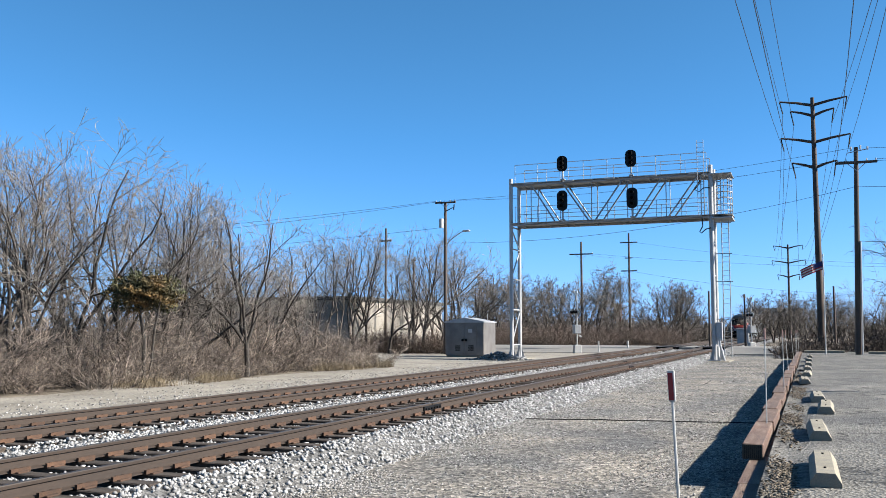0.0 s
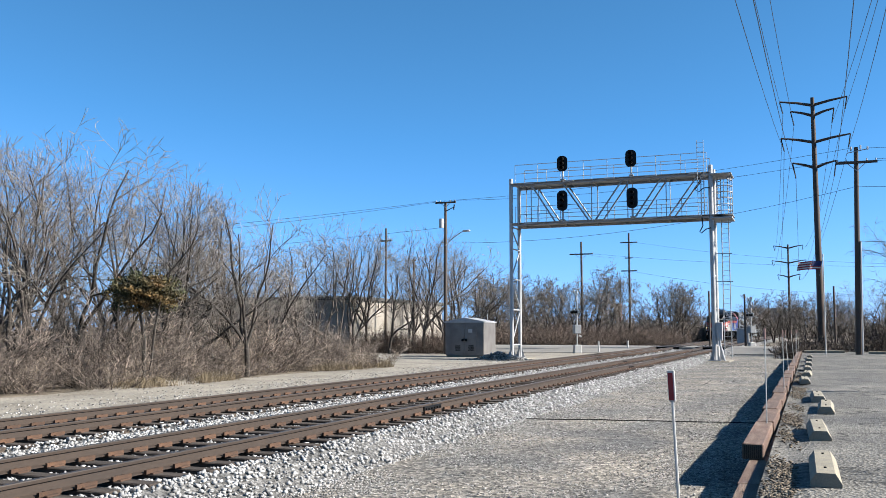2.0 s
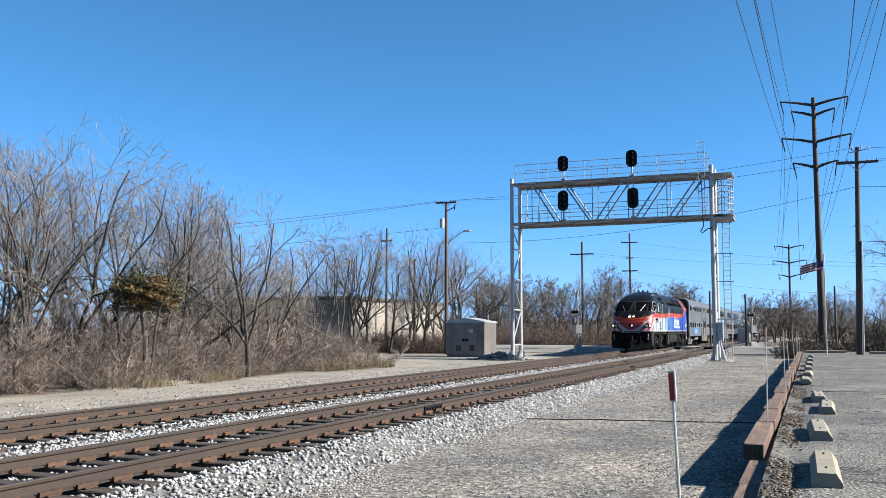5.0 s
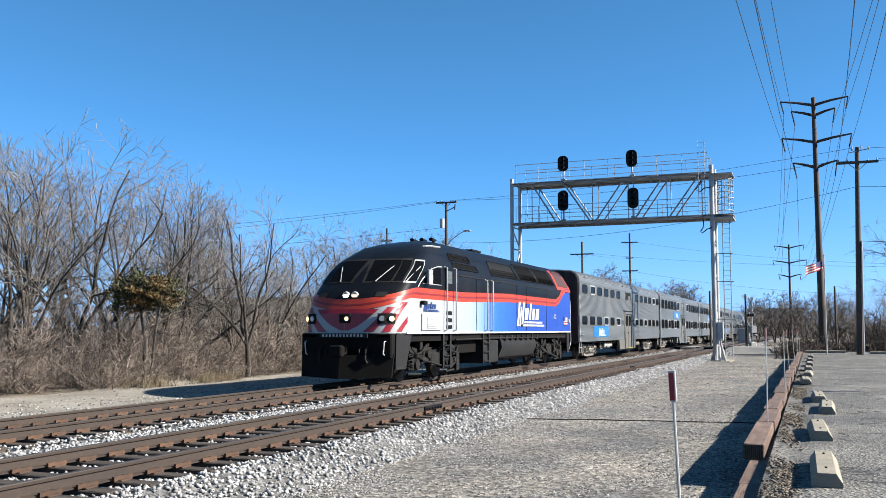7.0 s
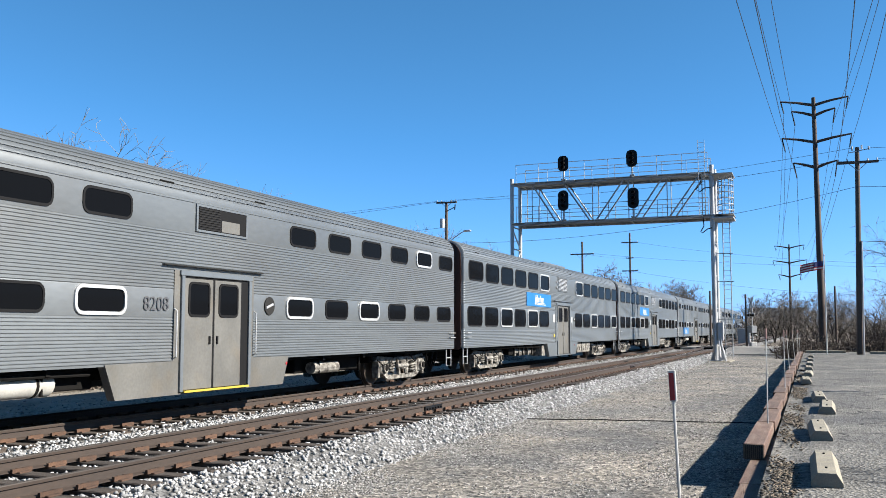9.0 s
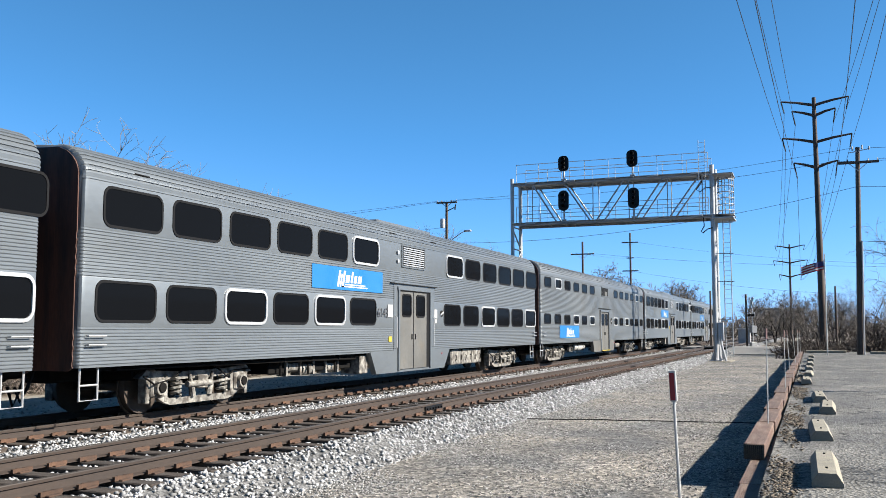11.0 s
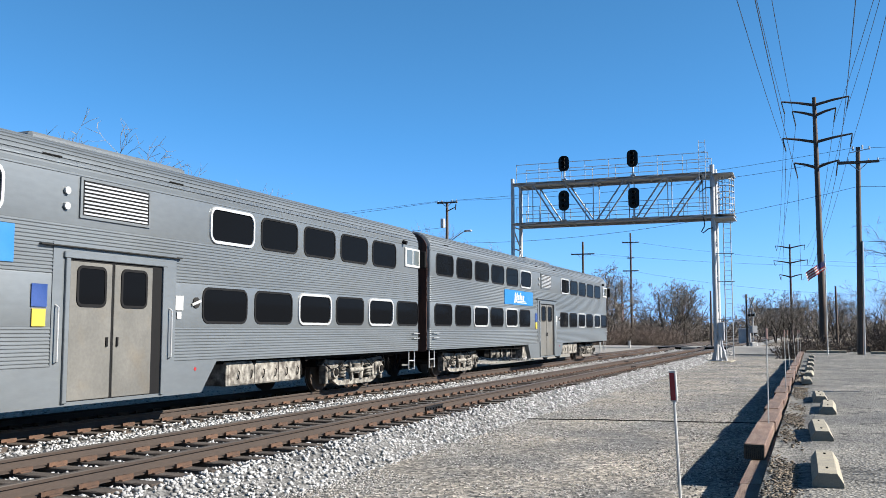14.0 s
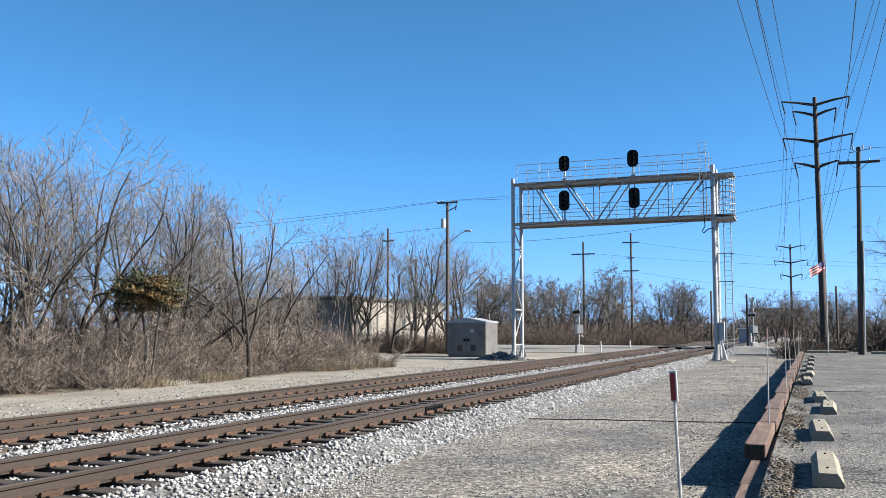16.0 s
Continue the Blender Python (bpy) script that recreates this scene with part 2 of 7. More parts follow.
M_ground = ground_material()
M_pale = mat("pale_limestone", (0.43, 0.395, 0.33), 0.95, 0, 0.16, 0.6, 14, 0.6, 30, grit=0.15, grit_scale=14, second=(0.33, 0.295, 0.24), second_at=0.56, second_scale=0.5)
M_leaflitter = mat("leaf_litter", (0.17, 0.13, 0.088), 0.97, 0, 0.35, 0.9, 12, 0.9, 24, second=(0.3, 0.26, 0.2), second_at=0.58)


def lane_height(x, y):
    z = GZ + 0.035 * noise.noise((x * 0.35, y * 0.22, 0)) + 0.012 * noise.noise((x * 1.7, y * 1.7, 3))
    return z


def track_height(x):
    """Height of the ballast over the cross-section of the two tracks."""
    top = -0.20
    if x > XN + 1.55:
        return max(-0.62, top - (x - XN - 1.55) * 0.42)
    if x < XF - 1.45:
        return max(-0.62, top - (XF - 1.45 - x) * 0.35)
    if min(abs(x - XF), abs(x - XN)) < 1.3:
        return top - 0.04
    mid = (XF + XN) / 2
    if abs(x - mid) < 0.62:
        return top - 0.05
    return top


def build_ground():
    xs = sorted({-1500, -700, -350, -160, -90, -60, *[-45 + 2.5 * i for i in range(9)], *[-22 + 1.0 * i for i in range(14)], *[-8 + 0.5 * i for i in range(17)], 1.5, 4, 10, 25, 60, 130, 350, 900})
    ys = sorted({-120, -60, -25, -10, 0, *[2 + 1.0 * i for i in range(48)], *[50 + 5 * i for i in range(16)], 150, 190, 260, 400, 700, 1300, 2600})
    g = Geo()
    vs = []
    for y in ys:
        for x in xs:
            z = lane_height(x, y) if abs(x) < 60 and y < 130 else GZ
            if x > -0.5 and y < 71:
                z = -0.62
            if x < -21 and y < 60:
                z += 0.12 * min(1, (-21 - x) / 3) + 0.15 * noise.noise((x * 0.2, y * 0.2, 9))
            vs.append((x, y, z))
    n = len(xs)
    fs = []
    for j in range(len(ys) - 1):
        for i in range(n - 1):
            fs.append((j * n + i, j * n + i + 1, (j + 1) * n + i + 1, (j + 1) * n + i))
    slots = []
    for j in range(len(ys) - 1):
        for i in range(n - 1):
            x, y = (xs[i] + xs[i + 1]) / 2, (ys[j] + ys[j + 1]) / 2
            slots.append(2 if (x < -22 and y < 46) or x < -40 or y > 110 else 1 if x < -14 else 0)
    g.add(vs, fs)
    g.m = slots
    ob = part("ground", g, [M_ground, M_pale, M_leaflitter], None, "bare gravel ground with pale limestone dust and leaf litter", True)
    tagged(ob, category="ground", kind="structure")


build_ground()


def build_ballast():
    xs = [XF - 2.6, XF - 2.1, XF - 1.45, XF - 1.28, XF, XF + 1.28, XF + 1.45, (XF + XN) / 2, XN - 1.45, XN - 1.28, XN, XN + 1.28, XN + 1.55, XN + 1.9, XN + 2.3]
    ys = [-30 + 1.5 * i for i in range(94)] + [115, 130, 160, 220, 320, 600]
    vs = [(x + (0.12 * noise.noise((y * 0.5, i, 0)) if i in (0, 1, 13, 14) else 0), y, track_height(x) + 0.02 * noise.noise((x, y * 0.8, 5))) for y in ys for i, x in enumerate(xs)]
    n = len(xs)
    fs = [(j * n + i, j * n + i + 1, (j + 1) * n + i + 1, (j + 1) * n + i) for j in range(len(ys) - 1) for i in range(n - 1)]
    ob = part("ballast_bed", Geo().add(vs, fs), M_ballast_bed, None, "bed of crushed grey stone under both tracks", True)
    tagged(ob, category="ballast", kind="structure")


build_ballast()


def scatter_stones(name, label, material, places, sizes, seed, flat=0.75):
    """Angular stones as one mesh; places (n, 3), sizes (n,)."""
    rng = np.random.default_rng(seed)
    base = np.array([(1, 0, 0), (-1, 0, 0), (0, 1, 0), (0, -1, 0), (0, 0, 1), (0, 0, -1)], float)
    tris = np.array([(0, 2, 4), (2, 1, 4), (1, 3, 4), (3, 0, 4), (2, 0, 5), (1, 2, 5), (3, 1, 5), (0, 3, 5)])
    n = len(places)
    v = base[None] * rng.uniform(0.6, 1.25, (n, 6, 1)) + rng.normal(0, 0.22, (n, 6, 3))
    q = rng.normal(size=(n, 4))
    q /= np.linalg.norm(q, axis=1, keepdims=True)
    w, x, y, z = q.T
    R = np.stack([1 - 2 * (y * y + z * z), 2 * (x * y - z * w), 2 * (x * z + y * w), 2 * (x * y + z * w), 1 - 2 * (x * x + z * z), 2 * (y * z - x * w),
                  2 * (x * z - y * w), 2 * (y * z + x * w), 1 - 2 * (x * x + y * y)], 1).reshape(n, 3, 3)
    v = np.einsum("nij,nkj->nki", R, v) * sizes[:, None, None]
    v[:, :, 2] *= flat
    v += places[:, None, :]
    f = tris[None] + 6 * np.arange(n)[:, None, None]
    ob = new(name, big_mesh(name, v.reshape(-1, 3), f.reshape(-1, 3), material))
    return tagged(ob, label, "stones", kind="stuff")


def stones():
    rng = np.random.default_rng(5)
    # tracks: dense near the camera, thinner and larger farther off
    pl, sz = [], []
    for y0, y1, count, s in ((3, 12, 17000, 0.036), (12, 22, 17000, 0.038), (22, 36, 14000, 0.044), (36, 62, 11000, 0.055), (62, 120, 8000, 0.075)):
        x = rng.uniform(XF - 2.0, XN + 2.45, count)
        # more of them on the shoulders than in the cribs
        keep = ((np.abs(x - XF) > 0.68) & (np.abs(x - XN) > 0.68)) | (rng.random(count) < 0.95)
        x = x[keep]
        y = rng.uniform(y0, y1, len(x))
        z = np.array([track_height(a) for a in x]) + rng.uniform(-0.008, 0.024, len(x))
        near_rail = np.min(np.abs(x[:, None] - np.array([XF - 0.755, XF + 0.755, XN - 0.755, XN + 0.755])[None]), 1) < 0.12
        ph = np.abs((y / 0.53) % 1 - 0.5)
        on_tie = (ph > 0.27) & ((np.abs(x - XF) < 1.32) | (np.abs(x - XN) < 1.32))
        k = ~near_rail & ~(on_tie & (rng.random(len(x)) < 0.93))
        pl.append(np.stack([x, y, z], 1)[k])
        sz.append(rng.uniform(0.6, 1.25, k.sum()) * s)
    scatter_stones("ballast", "loose angular light grey ballast stones around the ties", M_stone, np.concatenate(pl), np.concatenate(sz), 6)
    # strays of the lane
    pl, sz = [], []
    for y0, y1, count, s in ((8, 16, 26000, 0.018), (16, 30, 20000, 0.022), (30, 58, 9000, 0.03)):
        x = rng.uniform(-6.6, -0.9, count)
        x = np.where(rng.random(count) < 0.45, rng.normal(-5.9, 0.55, count), x)
        x = np.where(rng.random(count) < 0.2, rng.normal(-1.6, 0.35, count), x)
        y = rng.uniform(y0, y1, count)
        clump = np.array([noise.noise((a * 0.8, b * 0.45, 2)) for a, b in zip(x, y)]) > rng.uniform(-0.6, 0.35, count)
        k = clump & (x < -0.9)
        x, y = x[k], y[k]
        z = np.array([lane_height(a, b) for a, b in zip(x, y)]) + 0.004
        pl.append(np.stack([x, y, z], 1))
        sz.append(rng.uniform(0.5, 1.3, len(x)) * s)
    scatter_stones("gravel", "loose grey and tan pebbles on the gravel lane", M_pebble, np.concatenate(pl), np.concatenate(sz), 7, 0.6)
    # pale stones at the far side of the tracks
    c = 6000
    y = rng.uniform(8, 60, c)
    x = rng.normal(-16.5, 1.9, c)
    k = (x < XF - 2.0) & (x > -22)
    x, y = x[k], y[k]
    z = np.array([lane_height(a, b) for a, b in zip(x, y)]) + 0.005
    scatter_stones("roadside_gravel", "pale loose gravel beside the far track", M_pebble, np.stack([x, y, z], 1), rng.uniform(0.02, 0.05, len(x)), 8, 0.6)


stones()


# ---- tracks ----
RAIL = [(-0.07, -0.172), (0.07, -0.172), (0.07, -0.162), (0.012, -0.14), (0.009, -0.05), (0.034, -0.042), (0.037, -0.01), (0.03, 0.0), (-0.03, 0.0), (-0.037, -0.01), (-0.034, -0.042), (-0.009, -0.05), (-0.012, -0.14), (-0.07, -0.162)]


def track(x0, label, seed):
    rng = random.Random(seed)
    tr = thing("railway_track", label, "track", kind="structure", at=pose(x0, 0, 0))
    for s in (-0.755, 0.755):
        g = Geo()
        ys = [-40, 0, 40, 90, 160, 300, 700]
        g.loft([[(s + a, y, b) for a, b in RAIL] for y in ys])
        n = len(RAIL)
        g.m = [1 if (i % n) in (6, 7, 8) and i < n * (len(ys) - 1) else 0 for i in range(len(g.f))]
        part("rail", g, [M_rail, M_railtop], tr, "brown rusted steel rail with a worn head")
    tie = Geo().box(-1.3, 1.3, -0.115, 0.115, -0.18, 0, 0.012).mesh("tie", M_tie)
    plate = Geo().box(-0.17, 0.17, -0.09, 0.09, 0, 0.022, 0.006)
    for a, b in ((-0.1, 0.05), (-0.1, -0.05), (0.1, 0.05), (0.1, -0.05)):
        plate.box(a - 0.011, a + 0.011, b - 0.011, b + 0.011, 0.02, 0.06)
        plate.box(a - 0.02 + (0.012 if a < 0 else -0.012), a + 0.02 + (0.012 if a < 0 else -0.012), b - 0.016, b + 0.016, 0.045, 0.062)
    for a in (-0.1, 0.1):
        plate.bar((a, -0.15, 0.035), (a, 0.15, 0.035), 0.035, 0.05)
    plate = plate.mesh("tie_plate", M_plate)
    for i in range(8, 145):
        y = 0.53 * i + rng.uniform(-0.03, 0.03)
        m = pose(rng.uniform(-0.06, 0.06), y, -0.178 + rng.uniform(-0.012, 0.004), 0, 0, rng.uniform(-1.2, 1.2))
        part("tie", tie, None, tr, at=m)
        for s in (-0.755, 0.755):
            part("tie_plate", plate, None, tr, at=pose(s, y, -0.19 + 0.006))
    far = Geo()
    for i in range(145, 420):
        y = 0.53 * i
        far.box(-1.3, 1.3, y - 0.115, y + 0.115, -0.36, -0.178)
    tagged(part("far_ties", far, M_tie, tr), kind="stuff")
    return tr


def joint_bars(tr, s, y):
    g = Geo()
    for k in (-1, 1):
        g.box(s + k * 0.03 - 0.016, s + k * 0.03 + 0.016, y - 0.45, y + 0.45, -0.15, -0.045, 0.006)
        for i in range(6):
            g.rod((s + k * 0.045, y - 0.38 + i * 0.15, -0.1), (s + k * 0.075, y - 0.38 + i * 0.15, -0.1), 0.022, n=6)
    part("joint_bar", g, M_black, tr, "black insulated rail joint")
    part("joint_gap", Geo().box(s - 0.039, s + 0.039, y - 0.012, y + 0.012, -0.06, 0.003), M_black, tr)


T_far = track(XF, "far railway track with brown rails on dark wooden ties", 1)
T_near = track(XN, "near railway track with brown rails on dark wooden ties", 2)
joint_bars(T_near, 0.755, 17.9)
joint_bars(T_near, 0.755, 41.0)
joint_bars(T_far, 0.755, 53.0)
joint_bars(T_near, -0.755, 47.5)


# ---- parking lot ----
def asphalt_material():
    m = mat("old_asphalt", (0.25, 0.237, 0.21), 0.9, 0, 0.3, 0.5, 40, 1.0, 70, grit=0.42, grit_scale=26, second=(0.14, 0.137, 0.13), second_at=0.52, second_scale=0.45)
    nt = m.node_tree
    N, L = nt.nodes, nt.links
    bsdf = N["Principled BSDF"]
    old = bsdf.inputs["Base Color"].links[0].from_socket
    co = N.new("ShaderNodeTexCoord")
    wob = N.new("ShaderNodeTexNoise")
    wob.inputs["Scale"].default_value = 1.3
    L.new(co.outputs["Object"], wob.inputs["Vector"])
    mix = N.new("ShaderNodeVectorMath")
    mix.operation = "MULTIPLY_ADD"
    mix.inputs[1].default_value = (2.4, 2.4, 0)
    L.new(wob.outputs["Color"], mix.inputs[0]), L.new(co.outputs["Object"], mix.inputs[2])
    vo = N.new("ShaderNodeTexVoronoi")
    vo.feature = "DISTANCE_TO_EDGE"
    vo.inputs["Scale"].default_value = 0.42
    L.new(mix.outputs[0], vo.inputs["Vector"])
    r = N.new("ShaderNodeMapRange")
    r.inputs[1].default_value, r.inputs[2].default_value, r.inputs[3].default_value, r.inputs[4].default_value = 0.004, 0.022, 0.15, 1.0
    L.new(vo.outputs["Distance"], r.inputs[0])
    x = N.new("ShaderNodeMix")
    x.data_type, x.blend_type = "RGBA", "MULTIPLY"
    x.inputs[0].default_value = 1
    L.new(old, x.inputs[6]), L.new(r.outputs[0], x.inputs[7])
    L.new(x.outputs[2], bsdf.inputs["Base Color"])
    return m


M_asphalt = asphalt_material()
xs = [-0.52, -0.3, 0, 0.4, 0.9, 1.5, 2.2, 3, 4, 6, 9, 14, 22, 40, 70]
ys = [-25, -10, 0, 5] + [8 + 1.2 * i for i in range(20)] + [36, 42, 50, 60, 70.5]
g = Geo()
vs = [(x, y, 0.0 + (0.018 * noise.noise((x * 0.6, y * 0.6, 1)) if 5 < y < 60 else 0) - (0.04 if x < -0.2 else 0)) for y in ys for x in xs]
n = len(xs)
fs = [(j * n + i, j * n + i + 1, (j + 1) * n + i + 1, (j + 1) * n + i) for j in range(len(ys) - 1) for i in range(n - 1)]
g.add(vs, fs)
g.box(-0.52, 70, -25, 70.5, -0.6, -0.12)
tagged(part("parking_lot", g, M_asphalt, None, "old grey cracked asphalt parking lot"), category="pavement", kind="structure")

# loose dirt and litter between wall and wheel stops, coloured darker for their shade
rng = np.random.default_rng(11)
c = 7000
x = rng.normal(-0.33, 0.13, c)
y = 8.5 + 30 * rng.random(c) ** 1.4
k = (x > -0.5) & (x < 0.0) & (np.sin(y * 2.1 + x * 9) + np.sin(y * 0.83) + rng.normal(0, 0.7, c) > 0.2)
scatter_stones("edge_litter", "dark soil crumbs and dry leaves along the timber wall, darkened for shade", mat("shaded_litter", (0.2, 0.16, 0.115), 0.95, 0, 0.2, island=0.85), np.stack([x[k], y[k], np.full(k.sum(), -0.02)], 1), rng.uniform(0.01, 0.035, k.sum()), 12, 0.4)


# ---- timber wall and wheel stops ----
def timber_wall():
    w = thing("retaining_wall", "low retaining wall of stacked reddish-brown timbers", "wall", kind="structure")
    rng = random.Random(4)

    def timber(x0, x1, y0, y1, z0, z1):
        ob = part("timber", Geo().box(-(x1 - x0) / 2, (x1 - x0) / 2, 0, y1 - y0, 0, z1 - z0, 0.012), M_timber, w, at=pose((x0 + x1) / 2, y0, z0, 0, rng.uniform(-1.5, 1.5), rng.uniform(-0.4, 0.4)))
        return ob
    # courses, the top one stepping along the lot
    y = 4.0
    while y < 66:
        timber(-0.80, -0.55, y, y + 2.4, -0.62, -0.38)
        y += 2.42
    y = 5.7
    while y < 66:
        timber(-0.79, -0.55, y, y + 2.42, -0.375, -0.135)
        y += 2.44
    y = 12.5
    i = 0
    while y < 66:
        ln = 2.42 if i else 3.05
        z0 = -0.13 + 0.012 * (i % 3)
        timber(-0.86 + 0.03 * (i % 2), -0.60 + 0.03 * (i % 2), y, y + ln - 0.02, z0, z0 + 0.20)
        y += ln
        i += 1
    end = part("end_grain", Geo().box(-0.12, 0.12, -0.004, 0, 0.012, 0.19), M_timber_end, w, at=pose(-0.73, 12.495, -0.13))
    g = Geo()
    for i in range(9):
        g.box(-0.1 + i * 0.024, -0.094 + i * 0.024, -0.008, -0.003, 0.02, 0.18)
    part("end_grooves", g, M_black, w, at=pose(-0.73, 12.495, -0.13))


timber_wall()


def wheel_stop():
    st = thing("wheel_stop", "pale weathered concrete wheel stop on the asphalt", "wheel stop", "wheel stops along the wall")
    out = [(-0.145, 0), (0.145, 0), (0.145, 0.035), (0.085, 0.135), (-0.085, 0.135), (-0.145, 0.05)]
    g = Geo()
    rings = []
    for y, e in ((0, 0.0), (0.02, 0.004), (0.98, 0.0), (1.81, 0.004), (1.83, 0)):
        k = 0.985 if y in (0, 1.83) else 1
        rings.append([(a * k, y, b * k) for a, b in out])
    g.loft(rings)
    part("block", g, M_concrete, st)
    for y in (0.35, 1.48):
        part("anchor_pin", Geo().rod((0, y, 0.12), (0, y, 0.15), 0.013), M_rubber, st, "rusty anchor pin")
    return st


stop = wheel_stop()
stop.matrix_basis = pose(0.10, 9.75, 0.003, 0, 0, 0.5)
for x, y, r in ((0.09, 13.75, 1.5), (0.22, 18.1, -1.0), (0.13, 20.9, 1.0), (-0.17, 27.9, 1.0), (-0.15, 32.4, -1.2), (-0.12, 37.0, 0.8), (-0.1, 42.2, 0.3), (-0.08, 48.0, 1.0), (-0.06, 54.0, 0)):
    copy_thing(stop, pose(x, y, 0.003, 0, 0, r))


def marker(x, y, z, h, lean=(0, 0), wide=False):
    m = thing("marker_post", "white fibreglass marker post with a red reflective band" if wide else "thin white fibreglass marker rod", "marker post", "" if wide else "marker rods along the wall", at=pose(x, y, z, lean[0], lean[1], 0))
    if wide:
        part("rod", Geo().rod((0, 0, -0.1), (0, 0, h), 0.018, 0.016, 8), M_white, m)
        part("sleeve", Geo().box(-0.042, 0.042, -0.02, 0.02, h - 0.36, h, 0.008), M_white, m)
        part("reflective_band", Geo().box(-0.036, 0.020, -0.024, 0.018, h - 0.345, h - 0.03), M_red, m, "red reflective band")
    else:
        part("rod", Geo().rod((0, 0, -0.1), (0, 0, h), 0.012, 0.010, 6), M_white, m)
        part("tip", Geo().rod((0, 0, h - 0.16), (0, 0, h + 0.01), 0.02, 0.02, 6), mat("tip", (0.5, 0.3, 0.27), 0.6), m, "faded red tip")
    return m


marker(-1.46, 10.98, GZ, 1.52, (0, -2.3), True)
for x, y, z, h, l in ((-0.67, 15.3, 0.05, 1.48, -0.4), (-0.64, 24.4, 0.05, 1.45, -0.2), (-0.75, 35, 0.0, 1.5, 2.6), (-0.7, 44, 0.0, 1.5, 3.5), (-0.72, 52, 0, 1.5, -1), (-0.74, 58, 0, 1.5, 0.6), (-0.7, 64, 0, 1.5, 1.4)):
    marker(x, y, z, h, (0, -l))

# a thin black line across the lane, built as a tube
pts = [(-0.95, 20.9, GZ + 0.02)] + [(-1.2 - 0.45 * i, 20.95 - 0.11 * i + 0.05 * math.sin(i * 1.9), lane_height(-1.2 - 0.45 * i, 20.9 - 0.11 * i) + 0.018) for i in range(12)] + [(-6.5, 19.7, -0.44), (-6.75, 20.1, -0.35), (-6.9, 20.7, -0.28)]
tagged(part("ground_cable", Geo().tube(pts, 0.011, 6), M_rubber, None, "thin black line across the gravel lane"), category="cable")


# ---- signal bridge ----
def signal_bridge():
    b = thing("signal_bridge", "galvanized steel signal bridge with walkways spanning both tracks", "signal bridge")
    XL, XR, Y0, Y1, ZL, ZU = -18.95, -5.6, 60.3, 62.2, 8.72, 11.47
    zb = -0.42
    # columns: two legs and lacing each
    for x, top in ((XL, 11.95), (XR, 12.05)):
        for y in (Y0, Y1):
            r = 0.15 if x == XR else 0.13
            part("leg", Geo().rod((x, y, zb), (x, y, top), r, r, 16), M_galv, b, "", True)
            part("base_plate", Geo().box(x - 0.36, x + 0.36, y - 0.36, y + 0.36, zb, zb + 0.05, 0.01), M_galv, b)
            gs = Geo()
            for a in range(4):
                c, s = math.cos(a * math.pi / 2), math.sin(a * math.pi / 2)
                gs.add([(x + c * 0.14, y + s * 0.14, zb + 0.05), (x + c * 0.34, y + s * 0.34, zb + 0.05), (x + c * 0.14, y + s * 0.14, zb + 0.6)], [(0, 1, 2)])
                gs.rod((x + c * 0.28 - s * 0.2, y + s * 0.28 + c * 0.2, zb), (x + c * 0.28 - s * 0.2, y + s * 0.28 + c * 0.2, zb + 0.12), 0.02, n=6)
            part("gusset", gs, M_galv, b)
        zs = [0.5, 2.9, 5.0, 7.1, 8.6]
        for i, z in enumerate(zs):
            part("strut", Geo().rod((x, Y0, z), (x, Y1, z), 0.05, n=8), M_galv, b)
            if i < len(zs) - 1:
                a, c = (Y0, Y1) if i % 2 == 0 else (Y1, Y0)
                part("brace", Geo().rod((x, a, z + 0.1), (x, c, zs[i + 1] - 0.1), 0.05, n=8), M_galv, b)
    # chords with grating walkways
    for z in (ZL, ZU):
        for y in (Y0, Y1):
            part("chord", Geo().box(XL - 0.1, XR + 0.15, y - 0.07, y + 0.07, z - 0.07, z + 0.08, 0.012), M_galv, b)
        g = Geo().box(XL, XR + (1.3 if z == ZL else 0), Y0 - 0.35, Y1 + 0.1, z + 0.085, z + 0.11)
        part("walkway", g, M_galv, b, "grated steel walkway")
        br = Geo()
        for i in range(8):
            x = XL + 0.6 + i * (XR - XL - 1.2) / 7
            br.bar((x, Y0 - 0.35, z + 0.05), (x, Y1, z + 0.02), 0.06, 0.06)
        pieces("walkway_bracket", br, M_galv, b)
        # white plates put in for the bright highlights along the edge
        for i in range(5):
            x = XL + 1.4 + i * 2.75
            part("splice_plate", Geo().box(x - 0.36, x + 0.36, Y0 - 0.40, Y0 - 0.35, z + 0.0, z + 0.12, 0.01), M_white, b, "white plate put in for a bright highlight")
    # diagonals and posts in both faces
    for y in (Y0, Y1):
        for xa, za, xb, zb2 in ((-17.5, ZU, -15.75, ZL), (-15.3, ZU, -13.45, ZL), (-13.15, ZL, -11.2, ZU), (-10.55, ZL, -8.65, ZU), (-8.35, ZL, -6.35, ZU)):
            part("diagonal", Geo().rod((xa, y, za), (xb, y, zb2), 0.055, n=8), M_galv, b)
        for x in (-18.4, -17.5, -13.3, -10.9, -8.4, -6.2):
            part("post", Geo().rod((x, y, ZL), (x, y, ZU), 0.032, n=8), M_galv, b)
    for x in (-18.4, -15.4, -13.3, -10.9, -8.4, -6.2):
        for z in (ZL, ZU):
            part("cross_tie", Geo().rod((x, Y0, z), (x, Y1, z), 0.05, n=8), M_galv, b)
